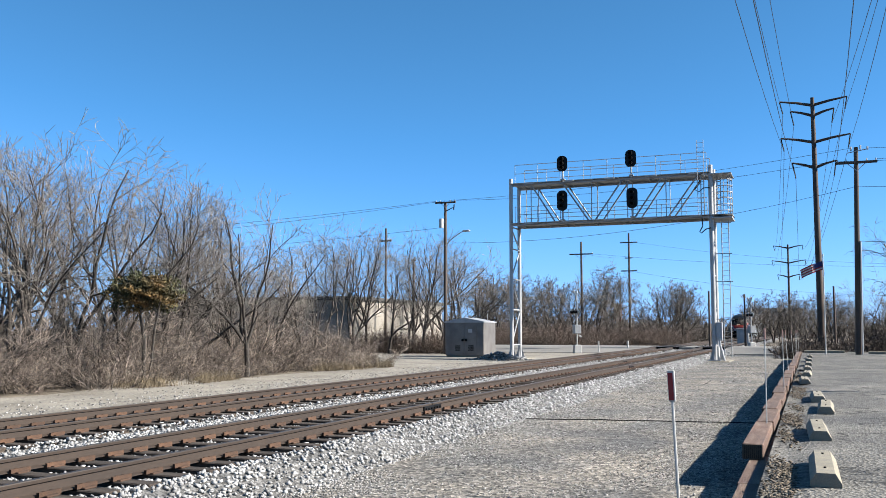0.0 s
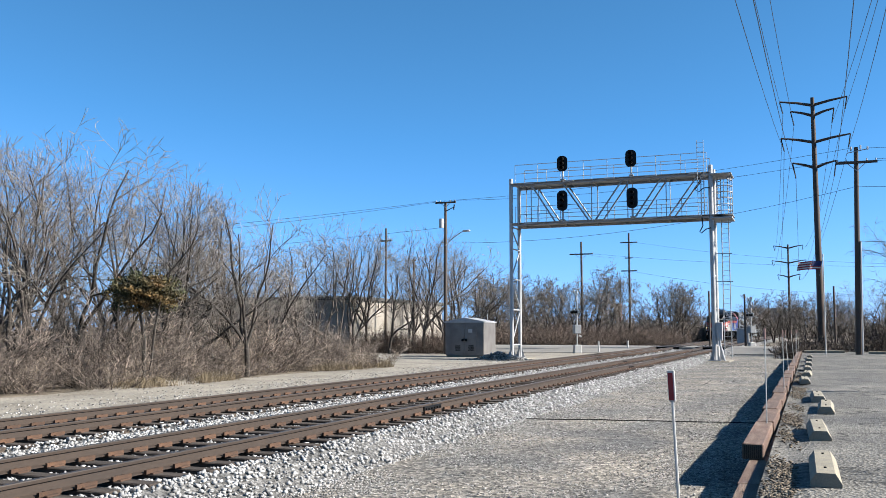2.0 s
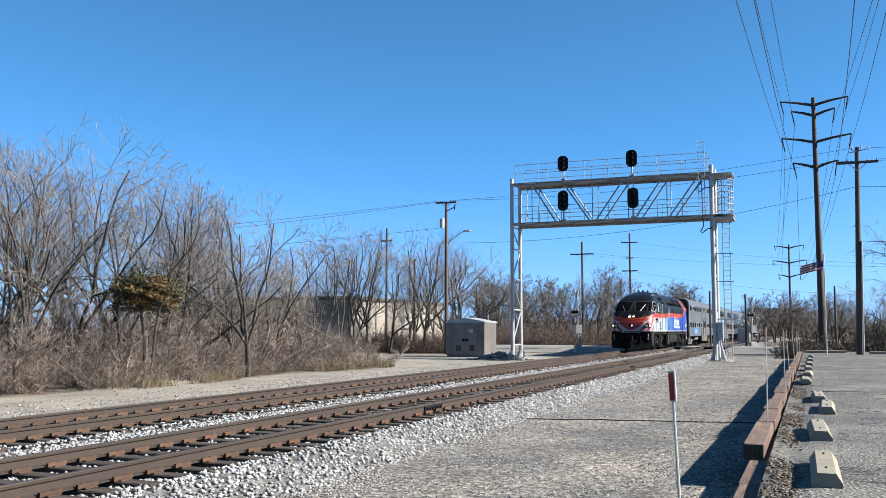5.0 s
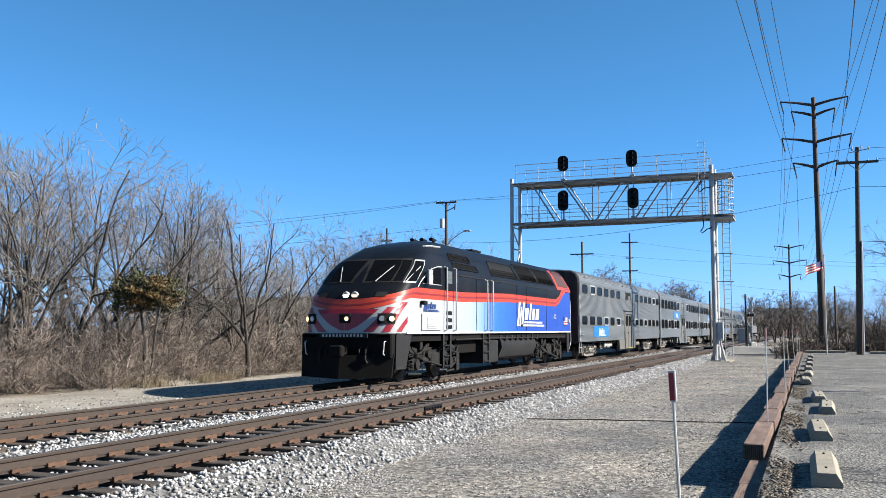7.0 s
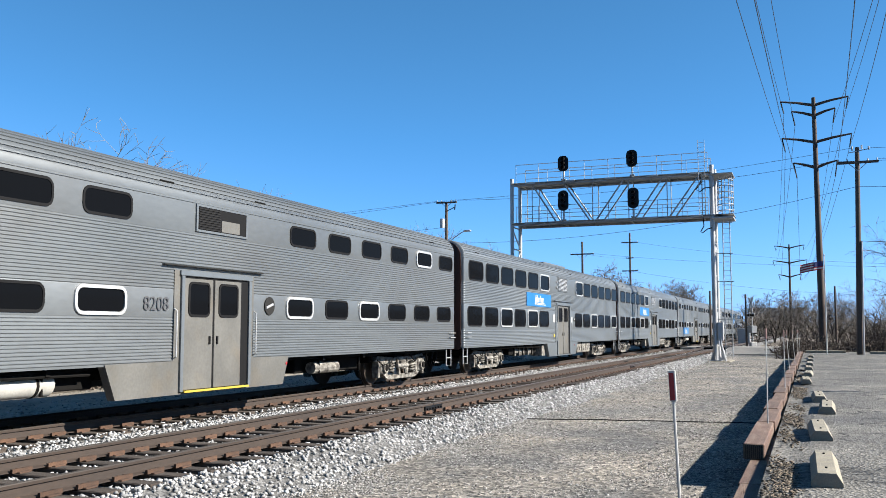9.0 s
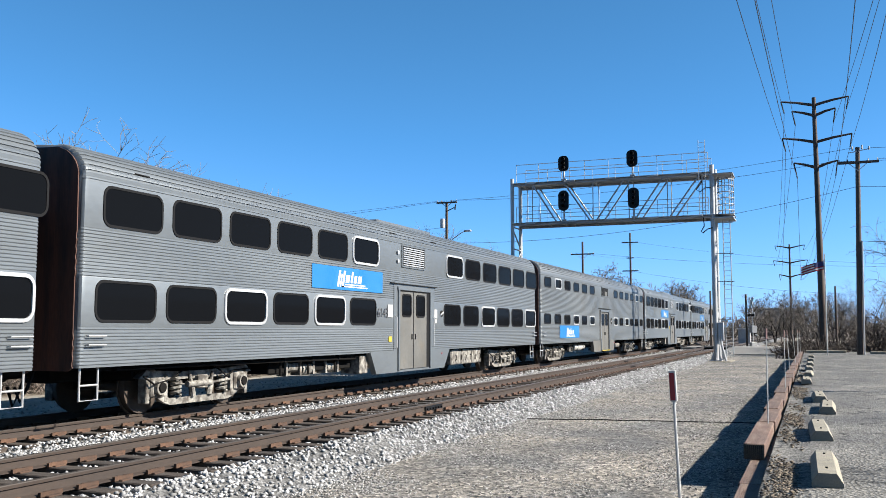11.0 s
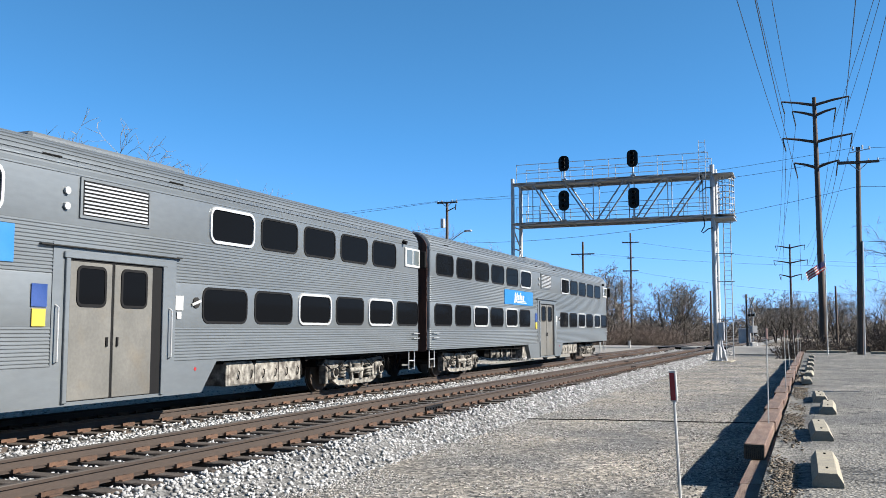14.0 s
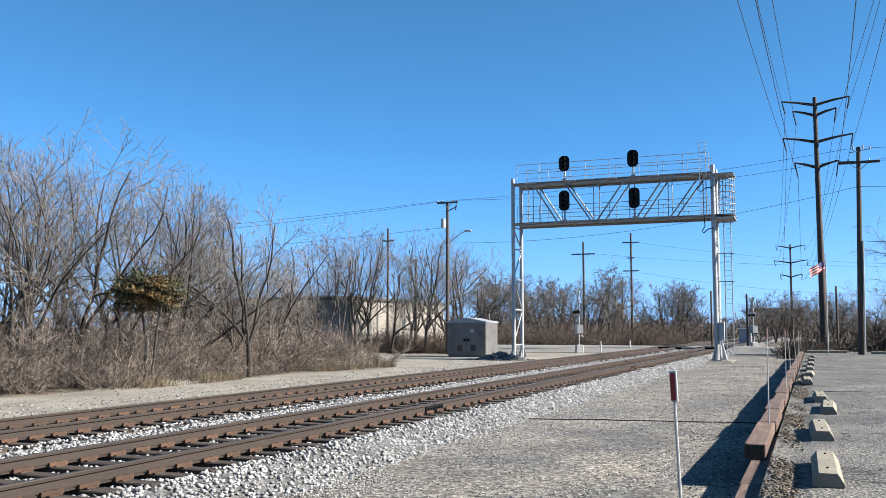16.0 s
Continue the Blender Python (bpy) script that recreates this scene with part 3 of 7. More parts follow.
    # railings of both walkways
    for z in (ZL, ZU):
        h = 1.36 if z == ZU else 1.2
        for y in (Y0 - 0.33, Y1 + 0.08):
            r = Geo()
            for k in (0.55, 1.0):
                r.rod((XL + 0.4, y, z + h * k), (XR - 0.2, y, z + h * k), 0.022, n=6)
            part("railing", r, M_galv, b)
            for i in range(9):
                x = XL + 0.4 + i * (XR - XL - 0.6) / 8
                part("railing_post", Geo().rod((x, y, z + 0.1), (x, y, z + h), 0.02, n=6), M_galv, b)
    # signal heads
    for x, zc, h in ((-15.15, 12.68, 1.05), (-10.55, 12.72, 1.12), (-15.17, 10.16, 1.35), (-10.5, 10.1, 1.35)):
        y = Y0 - 0.6
        out = round_rect(0.72, h, 0.3, 6)
        g = Geo().loft([[(x + a, y - 0.02, zc + c) for a, c in out], [(x + a, y + 0.02, zc + c) for a, c in out]])
        s = part("signal_head", g, M_black, b, "black oblong signal head with hooded lamps")
        for k in (-0.3, 0.0, 0.3):
            zz = zc + k * h / 1.1
            hood = Geo()
            n = 14
            ring = lambda yy, r: [(x + r * math.cos(2 * math.pi * i / n), yy, zz + r * math.sin(2 * math.pi * i / n)) for i in range(n)]
            hood.loft([ring(y - 0.02, 0.13), ring(y - 0.28, 0.125), ring(y - 0.28, 0.115), ring(y - 0.03, 0.115)], False)
            part("hood", hood, M_black, s)
            part("lens", Geo().rod((x, y - 0.022, zz), (x, y - 0.03, zz), 0.112, n=14), M_rubber, s)
        part("case", Geo().box(x - 0.2, x + 0.2, y + 0.02, y + 0.3, zc - h * 0.4, zc + h * 0.4, 0.03), M_black, s)
        zf = ZU + 0.13 if zc > 11.5 else ZL + 0.13
        part("mast", Geo().rod((x, y + 0.15, zf - 0.1), (x, y + 0.15, zc), 0.06, n=10), M_galv, s, "silver mast")
        part("mast_foot", Geo().box(x - 0.15, x + 0.15, y, y + 0.3, zf - 0.02, zf + 0.06, 0.01), M_galv, s)
    # caged ladder beside the right column
    lx, ly = -4.85, 61.2
    rails = Geo()
    for d in (-0.22, 0.22):
        rails.rod((lx + d, ly, zb + 0.2), (lx + d, ly, 11.5), 0.035, n=6)
    ld = part("ladder", rails, M_galv, b, "caged access ladder")
    rg = Geo()
    for i in range(38):
        rg.rod((lx - 0.22, ly, 0.2 + i * 0.3), (lx + 0.22, ly, 0.2 + i * 0.3), 0.012, n=5)
    pieces("rung", rg, M_galv, ld)
    for z in (2.2, 4.6, 6.4, 8.4):
        part("standoff", Geo().bar((XR, ly, z), (lx + 0.4, ly, z), 0.05), M_galv, ld)
    cage = Geo()
    for i in range(8):
        z = 8.75 + i * 0.4
        pts = [(lx + 0.5 * math.sin(a), ly - 0.5 - 0.5 * math.cos(a) + 0.5, z) for a in np.linspace(-2.6, 2.6, 13)]
        cage.tube(pts, 0.032, 5)
    for a in (-1.8, -0.9, 0, 0.9, 1.8):
        cage.rod((lx + 0.5 * math.sin(a), ly - 0.5 * math.cos(a), 8.6), (lx + 0.5 * math.sin(a), ly - 0.5 * math.cos(a), 11.55), 0.026, n=5)
    part("cage", cage, M_galv, ld)
    pieces("landing", Geo().box(XR, lx + 0.55, Y0 - 0.55, Y1, 8.55, 8.62).box(XR, lx + 0.55, Y0 - 0.55, Y1, 11.38, 11.42), M_galv, ld)
    ul = Geo()
    for d in (-0.2, 0.2):
        ul.rod((-6.15 + d, Y0 - 0.5, 8.8), (-6.15 + d, Y0 - 0.5, 13.62), 0.02, n=6)
    for i in range(16):
        ul.rod((-6.35, Y0 - 0.5, 8.95 + i * 0.3), (-5.95, Y0 - 0.5, 8.95 + i * 0.3), 0.012, n=5)
    pieces("upper_ladder_bar", ul, M_galv, b)
    cb = Geo()
    cb.tube([(-6.3, Y0 - 0.3, 11.4), (-6.2, Y0 - 0.35, 10.9), (-6.55, Y0 - 0.35, 10.45), (-6.3, Y0 - 0.35, 10.3), (-6.0, Y0 - 0.3, 10.55), (-5.65, Y0 - 0.2, 10.55)], 0.035, 6)
    cb.tube([(-6.15, Y0 - 0.3, 8.65), (-6.1, Y0 - 0.35, 8.1), (-6.3, Y0 - 0.35, 7.75), (-6.2, Y0 - 0.35, 7.65), (-5.9, Y0 - 0.3, 7.9), (-5.62, Y0 - 0.2, 7.98)], 0.035, 6)
    pieces("cable_loop", cb, M_rubber, b, "black drooping cable")
    part("conduit", Geo().tube([(XR + 0.3, Y0 - 0.1, 1.6), (XR + 0.35, Y0 - 0.2, 0.6), (XR + 0.62, Y0 - 0.35, -0.42)], 0.07, 8), M_galv, b)
    part("junction_box", Geo().box(XR + 0.14, XR + 0.5, Y0 - 0.2, Y0 + 0.25, 0.85, 2.0, 0.02), M_galv, b)
    return b


signal_bridge()
# footing and heap of stones at the bridge's far column
for x in (-18.95, -5.6):
    tagged(part("column_footing", Geo().box(x - 0.95, x + 0.95, 59.5, 63.0, -0.9, -0.42, 0.05), M_concrete, None, "pale concrete footing under a bridge column"), category="footing")
rng = np.random.default_rng(21)
c = 900
a, r = rng.uniform(0, 2 * math.pi, c), np.abs(rng.normal(0, 0.75, c))
scatter_stones("stone_heap", "heap of grey ballast at the foot of the column", M_pebble, np.stack([-19.3 + r * np.cos(a) * 1.5, 58.4 + r * np.sin(a), -0.44 + np.clip(0.55 - r * 0.42, 0, 1) * rng.random(c)], 1), rng.uniform(0.05, 0.1, c), 22)


def cabinet():
    c = thing("equipment_cabinet", "brushed aluminium trackside equipment cabinet with double doors", "cabinet", at=pose(-23.6, 64.85, -0.43))
    M_cab = mat("brushed_aluminium", (0.36, 0.34, 0.32), 0.5, 0.4, 0.1, 0.8, 20, second=(0.28, 0.255, 0.24), second_at=0.55)
    M_cab_side = M_galv
    part("body", Geo().box(-1.5, 1.5, -1.35, 1.35, 0.08, 2.5, 0.02), M_cab, c)
    part("plinth", Geo().box(-1.45, 1.45, -1.3, 1.3, -0.05, 0.08), M_concrete, c)
    rf = Geo().loft([[(-1.58, y, 2.48), (1.58, y, 2.48), (1.58, y, 2.55), (0, y, 2.86), (-1.58, y, 2.55)] for y in (-1.45, 1.45)])
    part("roof", rf, M_galv, c, "low gabled metal roof")
    for s in (-1, 1):
        d = part("door", Geo().box(-0.96 if s < 0 else 0.01, -0.01 if s < 0 else 0.96, -1.385, -1.35, 0.25, 2.3, 0.008), M_cab, c)
        part("handle", Geo().rod((s * 0.13, -1.39, 1.2), (s * 0.13, -1.45, 1.2), 0.1, 0.09, 12), M_rubber, d, "round black door handle")
        v = Geo()
        for i in range(8):
            v.box(s * 0.52 - 0.2, s * 0.52 + 0.2, -1.395, -1.385, 0.42 + i * 0.055, 0.45 + i * 0.055)
        part("louvre", v, M_under, d)
    part("notice", Geo().box(0.3, 0.62, -1.392, -1.386, 1.75, 2.0), M_white, c, "white notice plate")
    part("side_mast", Geo().rod((1.56, -0.7, 2.6), (1.56, -0.7, 3.15), 0.03, n=6), M_galv, c)


cabinet()


# ---- poles and wires ----
def insulator(g, x, y, z, s=1.0, slot=0):
    g.rod((x, y, z), (x, y, z + 0.16 * s), 0.05 * s, 0.03 * s, 6, slot)


def pole(name, label, x, y, z0, z1, r0, r1, arms=(), lean=(0, 0), material=None, group=""):
    """arms: (z, left, right, thickness)"""
    p = thing(name, label, "utility pole", group)
    tx, ty = x + lean[0], y + lean[1]
    part("shaft", Geo().tube([(x + (tx - x) * k, y + (ty - y) * k, z0 + (z1 - z0) * k) for k in (0, 0.25, 0.5, 0.75, 1)], [r0 + (r1 - r0) * k for k in (0, 0.25, 0.5, 0.75, 1)], 12), material or M_pole, p, "", True)
    for z, l, r, w in arms:
        k = (z - z0) / (z1 - z0)
        cx, cy = x + (tx - x) * k, y + (ty - y) * k - r1
        a = part("crossarm", Geo().bar((cx - l, cy, z), (cx + r, cy, z), w, w * 1.2), material or M_pole, p)
        ins = Geo()
        for d in (-l + 0.08, -l * 0.5, r * 0.5, r - 0.08):
            insulator(ins, cx + d, cy, z + w * 0.5)
        pieces("insulator", ins, M_galv, a)
        part("arm_brace", Geo().bar((cx - l * 0.5, cy, z), (cx, cy, z - l * 0.45), 0.04).bar((cx + r * 0.5, cy, z), (cx, cy, z - r * 0.45), 0.04), M_galv, a)
    return p


def wire(a, b, sag, r=0.012, label="thin dark overhead wire between poles"):
    a, b = Vector(a), Vector(b)
    pts = [a.lerp(b, i / 16) - Vector((0, 0, sag * 4 * (i / 16) * (1 - i / 16))) for i in range(17)]
    ob = part("overhead_wire", Geo().tube(pts, r, 4, caps=False), M_wire, None, label)
    return tagged(ob, category="wire", group="overhead wires")


pl = pole("utility_pole", "brown wooden utility pole with transformer and street light", -27.55, 69.7, -0.5, 12.0, 0.16, 0.11, ((11.95, 0.85, 0.95, 0.11),))
part("transformer", Geo().rod((-27.8, 69.4, 9.85), (-27.8, 69.4, 10.6), 0.2, 0.2, 14), M_galv, pl, "grey pole transformer")
part("cutout", Geo().bar((-27.5, 69.5, 11.2), (-26.8, 69.5, 11.5), 0.06).rod((-26.75, 69.5, 11.3), (-26.7, 69.5, 11.75), 0.05, n=6), M_grill, pl)
part("lamp_arm", Geo().tube([(-27.5, 69.6, 8.4), (-26.9, 69.4, 8.9), (-26.0, 69.2, 9.4), (-25.7, 69.1, 9.45)], 0.035, 6), M_galv, pl)
part("street_light", Geo().box(-25.8, -25.2, 68.95, 69.25, 9.42, 9.56, 0.04), M_galv, pl, "grey street light head")
pole("utility_pole", "weathered wooden pole behind the signal bridge", -30.3, 130, -0.5, 14.2, 0.2, 0.14, ((12.4, 1.7, 1.7, 0.14),))
p = pole("utility_pole", "tall slim transmission pole with three short arms", -27.05, 150, -0.5, 17.3, 0.22, 0.14, ((15.75, 1.35, 1.35, 0.14), (13.2, 0.6, 0.6, 0.12), (11.1, 1.3, 1.3, 0.14)))
pole("utility_pole", "small wooden pole among bare trees", -32.4, 170, -0.5, 10.5, 0.17, 0.12, ((9.25, 0.7, 0.7, 0.12),))
pole("utility_pole", "slim wooden pole in the bare trees", -37.0, 78.3, -0.5, 11.1, 0.13, 0.09, ((9.9, 0.6, 0.6, 0.1),))
pole("utility_pole", "short wooden pole in the bare trees", -36.0, 82.6, -0.5, 8.5, 0.14, 0.1, ((8.3, 0.3, 0.3, 0.1),))
rp = pole("utility_pole", "dark wooden utility pole with a wide crossarm by the lot", 2.75, 62.2, -0.05, 12.9, 0.19, 0.13, ((11.93, 1.15, 1.2, 0.13),), (0.3, 0))
part("pole_top_rack", Geo().bar((2.5, 62.1, 12.55), (3.7, 62.1, 12.75), 0.05).rod((2.75, 62.1, 12.7), (2.75, 62.1, 12.95), 0.06, n=6).rod((3.3, 62.1, 12.75), (3.3, 62.1, 13.0), 0.06, n=6).rod((3.7, 62.1, 12.7), (3.7, 62.1, 12.9), 0.06, n=6), M_galv, rp)
part("riser_pipe", Geo().rod((2.98, 62.05, 0), (3.1, 62.1, 7.0), 0.05, n=8), M_galv, rp)
for x, y, z1 in ((2.35, 100, 5.9), (-6.2, 100, 5.2), (-9.75, 100, 5.6)):
    pole("utility_pole", "short dark pole in the distance", x, y, -0.5, z1, 0.12, 0.09)


def transmission(x, y, z0, z1, r0, r1, arms, lean, label):
    p = thing("transmission_pole", label, "transmission pole")
    part("shaft", Geo().tube([(x + lean * k, y, z0 + (z1 - z0) * k) for k in (0, 0.3, 0.6, 1)], [r0 + (r1 - r0) * k for k in (0, 0.3, 0.6, 1)], 14), M_corten, p, "rust-brown weathering steel shaft", True)
    ends = []
    for z, l, r, drop in arms:
        cx = x + lean * (z - z0) / (z1 - z0)
        for d in (-l, r):
            a = part("arm", Geo().tube([(cx, y, z - 0.55), (cx + d * 0.5, y, z - 0.22), (cx + d, y, z)], [0.14, 0.11, 0.07], 8), M_corten, p, "curved steel arm", True)
            part("insulator_string", Geo().rod((cx + d, y, z), (cx + d + (0.25 if d < 0 else -0.2), y, z - drop), 0.06, n=6), M_grill, a)
            ends.append((cx + d + (0.25 if d < 0 else -0.2), y, z - drop))
    return ends


big = transmission(0.96, 87, -0.3, 22.2, 0.34, 0.17, ((22.05, 2.75, 2.85, 1.1), (21.1, 1.85, 1.75, 1.3), (18.7, 2.75, 3.0, 1.2), (16.4, 1.85, 1.75, 1.4)), -0.1, "tall brown steel transmission pole with curved arms")
far = transmission(-3.55, 190, -0.3, 18.1, 0.28, 0.15, ((17.9, 2.65, 2.75, 1.0), (15.0, 3.0, 3.2, 1.1), (12.25, 2.0, 2.1, 1.1)), 0.1, "distant brown steel transmission pole with curved arms")
ahead = (-3.5, 5.0, -2.7, 5.8, -3.9, 2.6, -2.4, 0.2)
for i, a in enumerate(big):
    wire(a, (ahead[i], -70, a[2] + 0.5), 3.5, 0.016, "long transmission line conductor between steel poles")
    wire(a, far[min(i, len(far) - 1)], 2.5, 0.018, "long transmission line conductor between steel poles")
wire((-28.3, 69.6, 12.1), (-90, 60, 9.5), 0.8), wire((-27.5, 69.6, 12.1), (-90, 62, 8.7), 0.8), wire((-27.6, 69.6, 9.9), (-80, 60, 7.2), 0.5)
wire((-26.7, 69.6, 12.1), (1.9, 62.1, 12.1), 0.55), wire((-27.2, 69.6, 12.1), (2.7, 62.1, 12.85), 0.4), wire((-26.9, 69.7, 8.6), (2.9, 62.1, 10.4), 0.9)
for z, x in ((12.1, 4.2), (12.8, 3.7), (10.4, 3.0), (12.05, 1.9), (7.0, 3.1)):
    wire((x, 62.1, z), (34, 50, z - 0.5), 0.7)
wire((-30.3, 130, 12.5), (-27, 150, 13.2), 0.2), wire((-28.6, 130, 12.4), (60, 120, 11), 2.5)
wire((-27.0, 150, 11.1), (40, 140, 7), 2.5), wire((-25.8, 150, 15.7), (50, 140, 11), 2.5)

# flag on its pole
fp = thing("flagpole", "slim white flagpole with a small striped flag", "flagpole")
part("shaft", Geo().rod((0.86, 60, 0), (0.88, 60, 6.0), 0.04, 0.03, 10), M_white, fp)
part("finial", Geo().rod((0.88, 60, 6.0), (0.88, 60, 6.12), 0.05, 0.02, 8), M_galv, fp)
M_flagblue = mat("flag_blue", (0.03, 0.04, 0.18), 0.8)
M_flagred = mat("flag_red", (0.45, 0.02, 0.03), 0.8)


def flag():
    f = thing("flag", "red and white striped flag with a blue canton, waving", "flag", at=pose(0.83, 60, 5.68))
    part("halyard", Geo().rod((0.0, 0, -0.95), (0.0, 0, 0.05), 0.008, n=5), M_white, f)
    for i in range(7):
        g = Geo()
        rows = []
        for k in range(13):
            u = k / 12
            x = -1.32 * u
            d = -0.2 * u - 0.14 * u * u
            y = 0.10 * math.sin(u * 9) * u + 0.06
            z0, z1 = -0.075 * i + d, -0.075 * (i + 1) + d
            rows.append([(x, y, z0), (x, y, z1), (x, y + 0.008, z1), (x, y + 0.008, z0)])
        g.loft(rows)
        part("stripe", g, M_flagred if i % 2 == 0 else M_white, f)
        if i < 4:
            g = Geo()
            g.loft([[(a, b - 0.006, c) if q in (0, 1) else (a, b + 0.006, c) for q, (a, b, c) in enumerate(r)] for r in rows[:6]])
            part("canton", g, M_flagblue, f)
    return f


FLAG = flag()


# ---- crossing ----
def crossing_signal(x, y, s=1.0, back=False):
    c = thing("crossing_signal", "railway crossing signal with white crossbuck and paired lamps", "crossing signal", at=pose(x, y, -0.35, 0, 0, -62))
    part("mast", Geo().rod((0, 0, 0), (0, 0, 5.0), 0.06, n=10), M_galv, c)
    for k in (-1, 1):
        part("crossbuck", Geo().bar((-0.5 * k, -0.08, 4.1), (0.5 * k, -0.08, 5.2), 0.03, 0.25), M_white, c, "white crossbuck blade")
    for z in (3.4, 3.65):
        part("lamp_arm", Geo().bar((-0.55, -0.05, z - 0.1), (0.55, -0.05, z - 0.1), 0.05), M_galv, c) if z == 3.4 else None
    for d in (-0.5, 0.5):
        l = part("lamp_disc", Geo().rod((d, -0.06, 3.4), (d, -0.1, 3.4), 0.28, n=18), M_galv, c)
        part("lamp_hood", Geo().rod((d, -0.1, 3.4), (d, -0.4, 3.4), 0.14, 0.14, 12, caps=False), M_black, l)
    part("bell", Geo().rod((0, 0, 5.0), (0, 0, 5.2), 0.13, 0.08, 12), M_galv, c)
    part("control_box", Geo().box(-0.35, 0.45, -0.3, 0.25, 1.55, 2.3, 0.03), M_galv, c, "grey control box")
    part("base", Geo().box(-0.3, 0.3, -0.3, 0.3, -0.1, 0.6, 0.04), M_white, c)
    part("gate_arm", Geo().bar((0.35, 0.1, 1.4), (0.95, 0.1, 1.3), 0.1), M_white, c)
    return c


crossing_signal(-18.5, 77.4)
crossing_signal(-5.6, 100)
for x, y, h in ((-17.0, 79, 1.0), (-15.2, 83, 1.0), (-16.9, 92, 0.9)):
    b = thing("bollard", "short white post by the crossing", "bollard", "posts by the crossing", at=pose(x, y, -0.45))
    part("post", Geo().rod((0, 0, 0), (0, 0, h), 0.07, 0.07, 10), M_white, b)
M_road = mat("crossing_road", (0.34, 0.325, 0.295), 0.9, 0, 0.15, 0.3, 30, 0.4, 60)
ramp = [(78.5, -0.7), (78.5, -0.43), (84, -0.04), (93, -0.04), (99, -0.43), (99, -0.7)]
g = Geo().slab(ramp, -60, XF - 1.35).box(XF + 1.35, XN - 1.35, 84, 93, -0.6, -0.03).slab(ramp, XN + 1.35, 90)
tagged(part("crossing_road", g, M_road, None, "grey road that crosses the tracks"), category="road", kind="structure")
for x in (XF, XN):
    tagged(part("crossing_panel", Geo().box(x - 0.66, x + 0.66, 84, 93, -0.17, -0.012, 0.01).box(x + 0.83, x + 1.33, 84, 93, -0.17, -0.012, 0.01).box(x - 1.33, x - 0.83, 84, 93, -0.17, -0.012, 0.01), M_under, None, "dark rubber crossing panels between the rails"), category="crossing panel", kind="structure")

# low kerb at the lot's far end and parked-lot edge
tagged(part("lot_kerb", Geo().box(-0.4, 2.1, 66.0, 66.35, 0, 0.16, 0.02).box(3.4, 12, 64.0, 64.35, 0, 0.16, 0.02), M_concrete, None, "pale concrete kerb at the lot's end"), category="kerb", kind="structure")
rc = thing("relay_case", "small silver trackside relay case", "cabinet", at=pose(-12.6 + 5.0, 118, -0.4))
part("body", Geo().box(-0.7, 0.7, -0.5, 0.5, 0.3, 2.0, 0.03), M_galv, rc)
part("roof", Geo().box(-0.78, 0.78, -0.58, 0.58, 2.0, 2.12, 0.03), M_galv, rc)
part("legs", Geo().box(-0.6, -0.5, -0.4, 0.4, -0.1, 0.3).box(0.5, 0.6, -0.4, 0.4, -0.1, 0.3), M_galv, rc)


# ---- far buildings ----
def building(name, label, x0, x1, y0, y1, h, m, roof, bays=0):
    b = thing(name, label, "building")
    part("wall", Geo().box(x0, x1, y0, y1, -0.6, h), m, b)
    part("roof", Geo().box(x0 - 0.25, x1 + 0.25, y0 - 0.25, y1 + 0.25, h, h + 0.35, 0.05), roof, b)
    for i in range(bays):
        x = x0 + (i + 0.5) * (x1 - x0) / bays
        w = part("window", Geo().box(x - 0.7, x + 0.7, y0 - 0.06, y0, h * 0.35, h * 0.7), M_alum, b)
        part("pane", Geo().box(x - 0.6, x + 0.6, y0 - 0.075, y0 - 0.06, h * 0.37, h * 0.68), M_glass, w)
    return b


M_beige = mat("beige_wall", (0.46, 0.42, 0.36), 0.85, 0, 0.1, 0.4, 10, second=(0.4, 0.36, 0.31))
M_brick = mat("red_brick", (0.3, 0.11, 0.08), 0.9, 0, 0.2, 1, 12)
M_roofdark = mat("roofing", (0.12, 0.115, 0.11), 0.9, 0, 0.15)
M_paleblue = mat("pale_siding", (0.55, 0.56, 0.57), 0.7, 0, 0.08)
building("warehouse", "long low beige warehouse behind the bare trees", -60, -38, 73, 95, 4.2, M_beige, M_roofdark)
ch = building("brick_house", "small low house with a brick chimney", -34, -30.5, 165, 170, 2.0, M_roofdark, M_roofdark, 1)
part("chimney", Geo().box(-32.6, -31.3, 164.5, 165.8, 3.0, 6.2, 0.05), M_brick, ch, "red brick chimney")
building("far_shed", "low white industrial building in the distance", -20, -2, 330, 350, 8.5, M_paleblue, M_paleblue, 6)

# a lamp post of the lot that throws its shadow across the asphalt
lp = thing("lamp_post", "slim grey lamp post at the edge of the lot", "lamp post", at=pose(6.0, 25.9, 0))
part("post", Geo().rod((0, 0, 0), (0, 0, 3.7), 0.1, 0.08, 12), M_galv, lp)
part("head", Geo().box(-0.25, 0.25, -0.15, 0.15, 3.65, 3.8, 0.03), M_galv, lp)


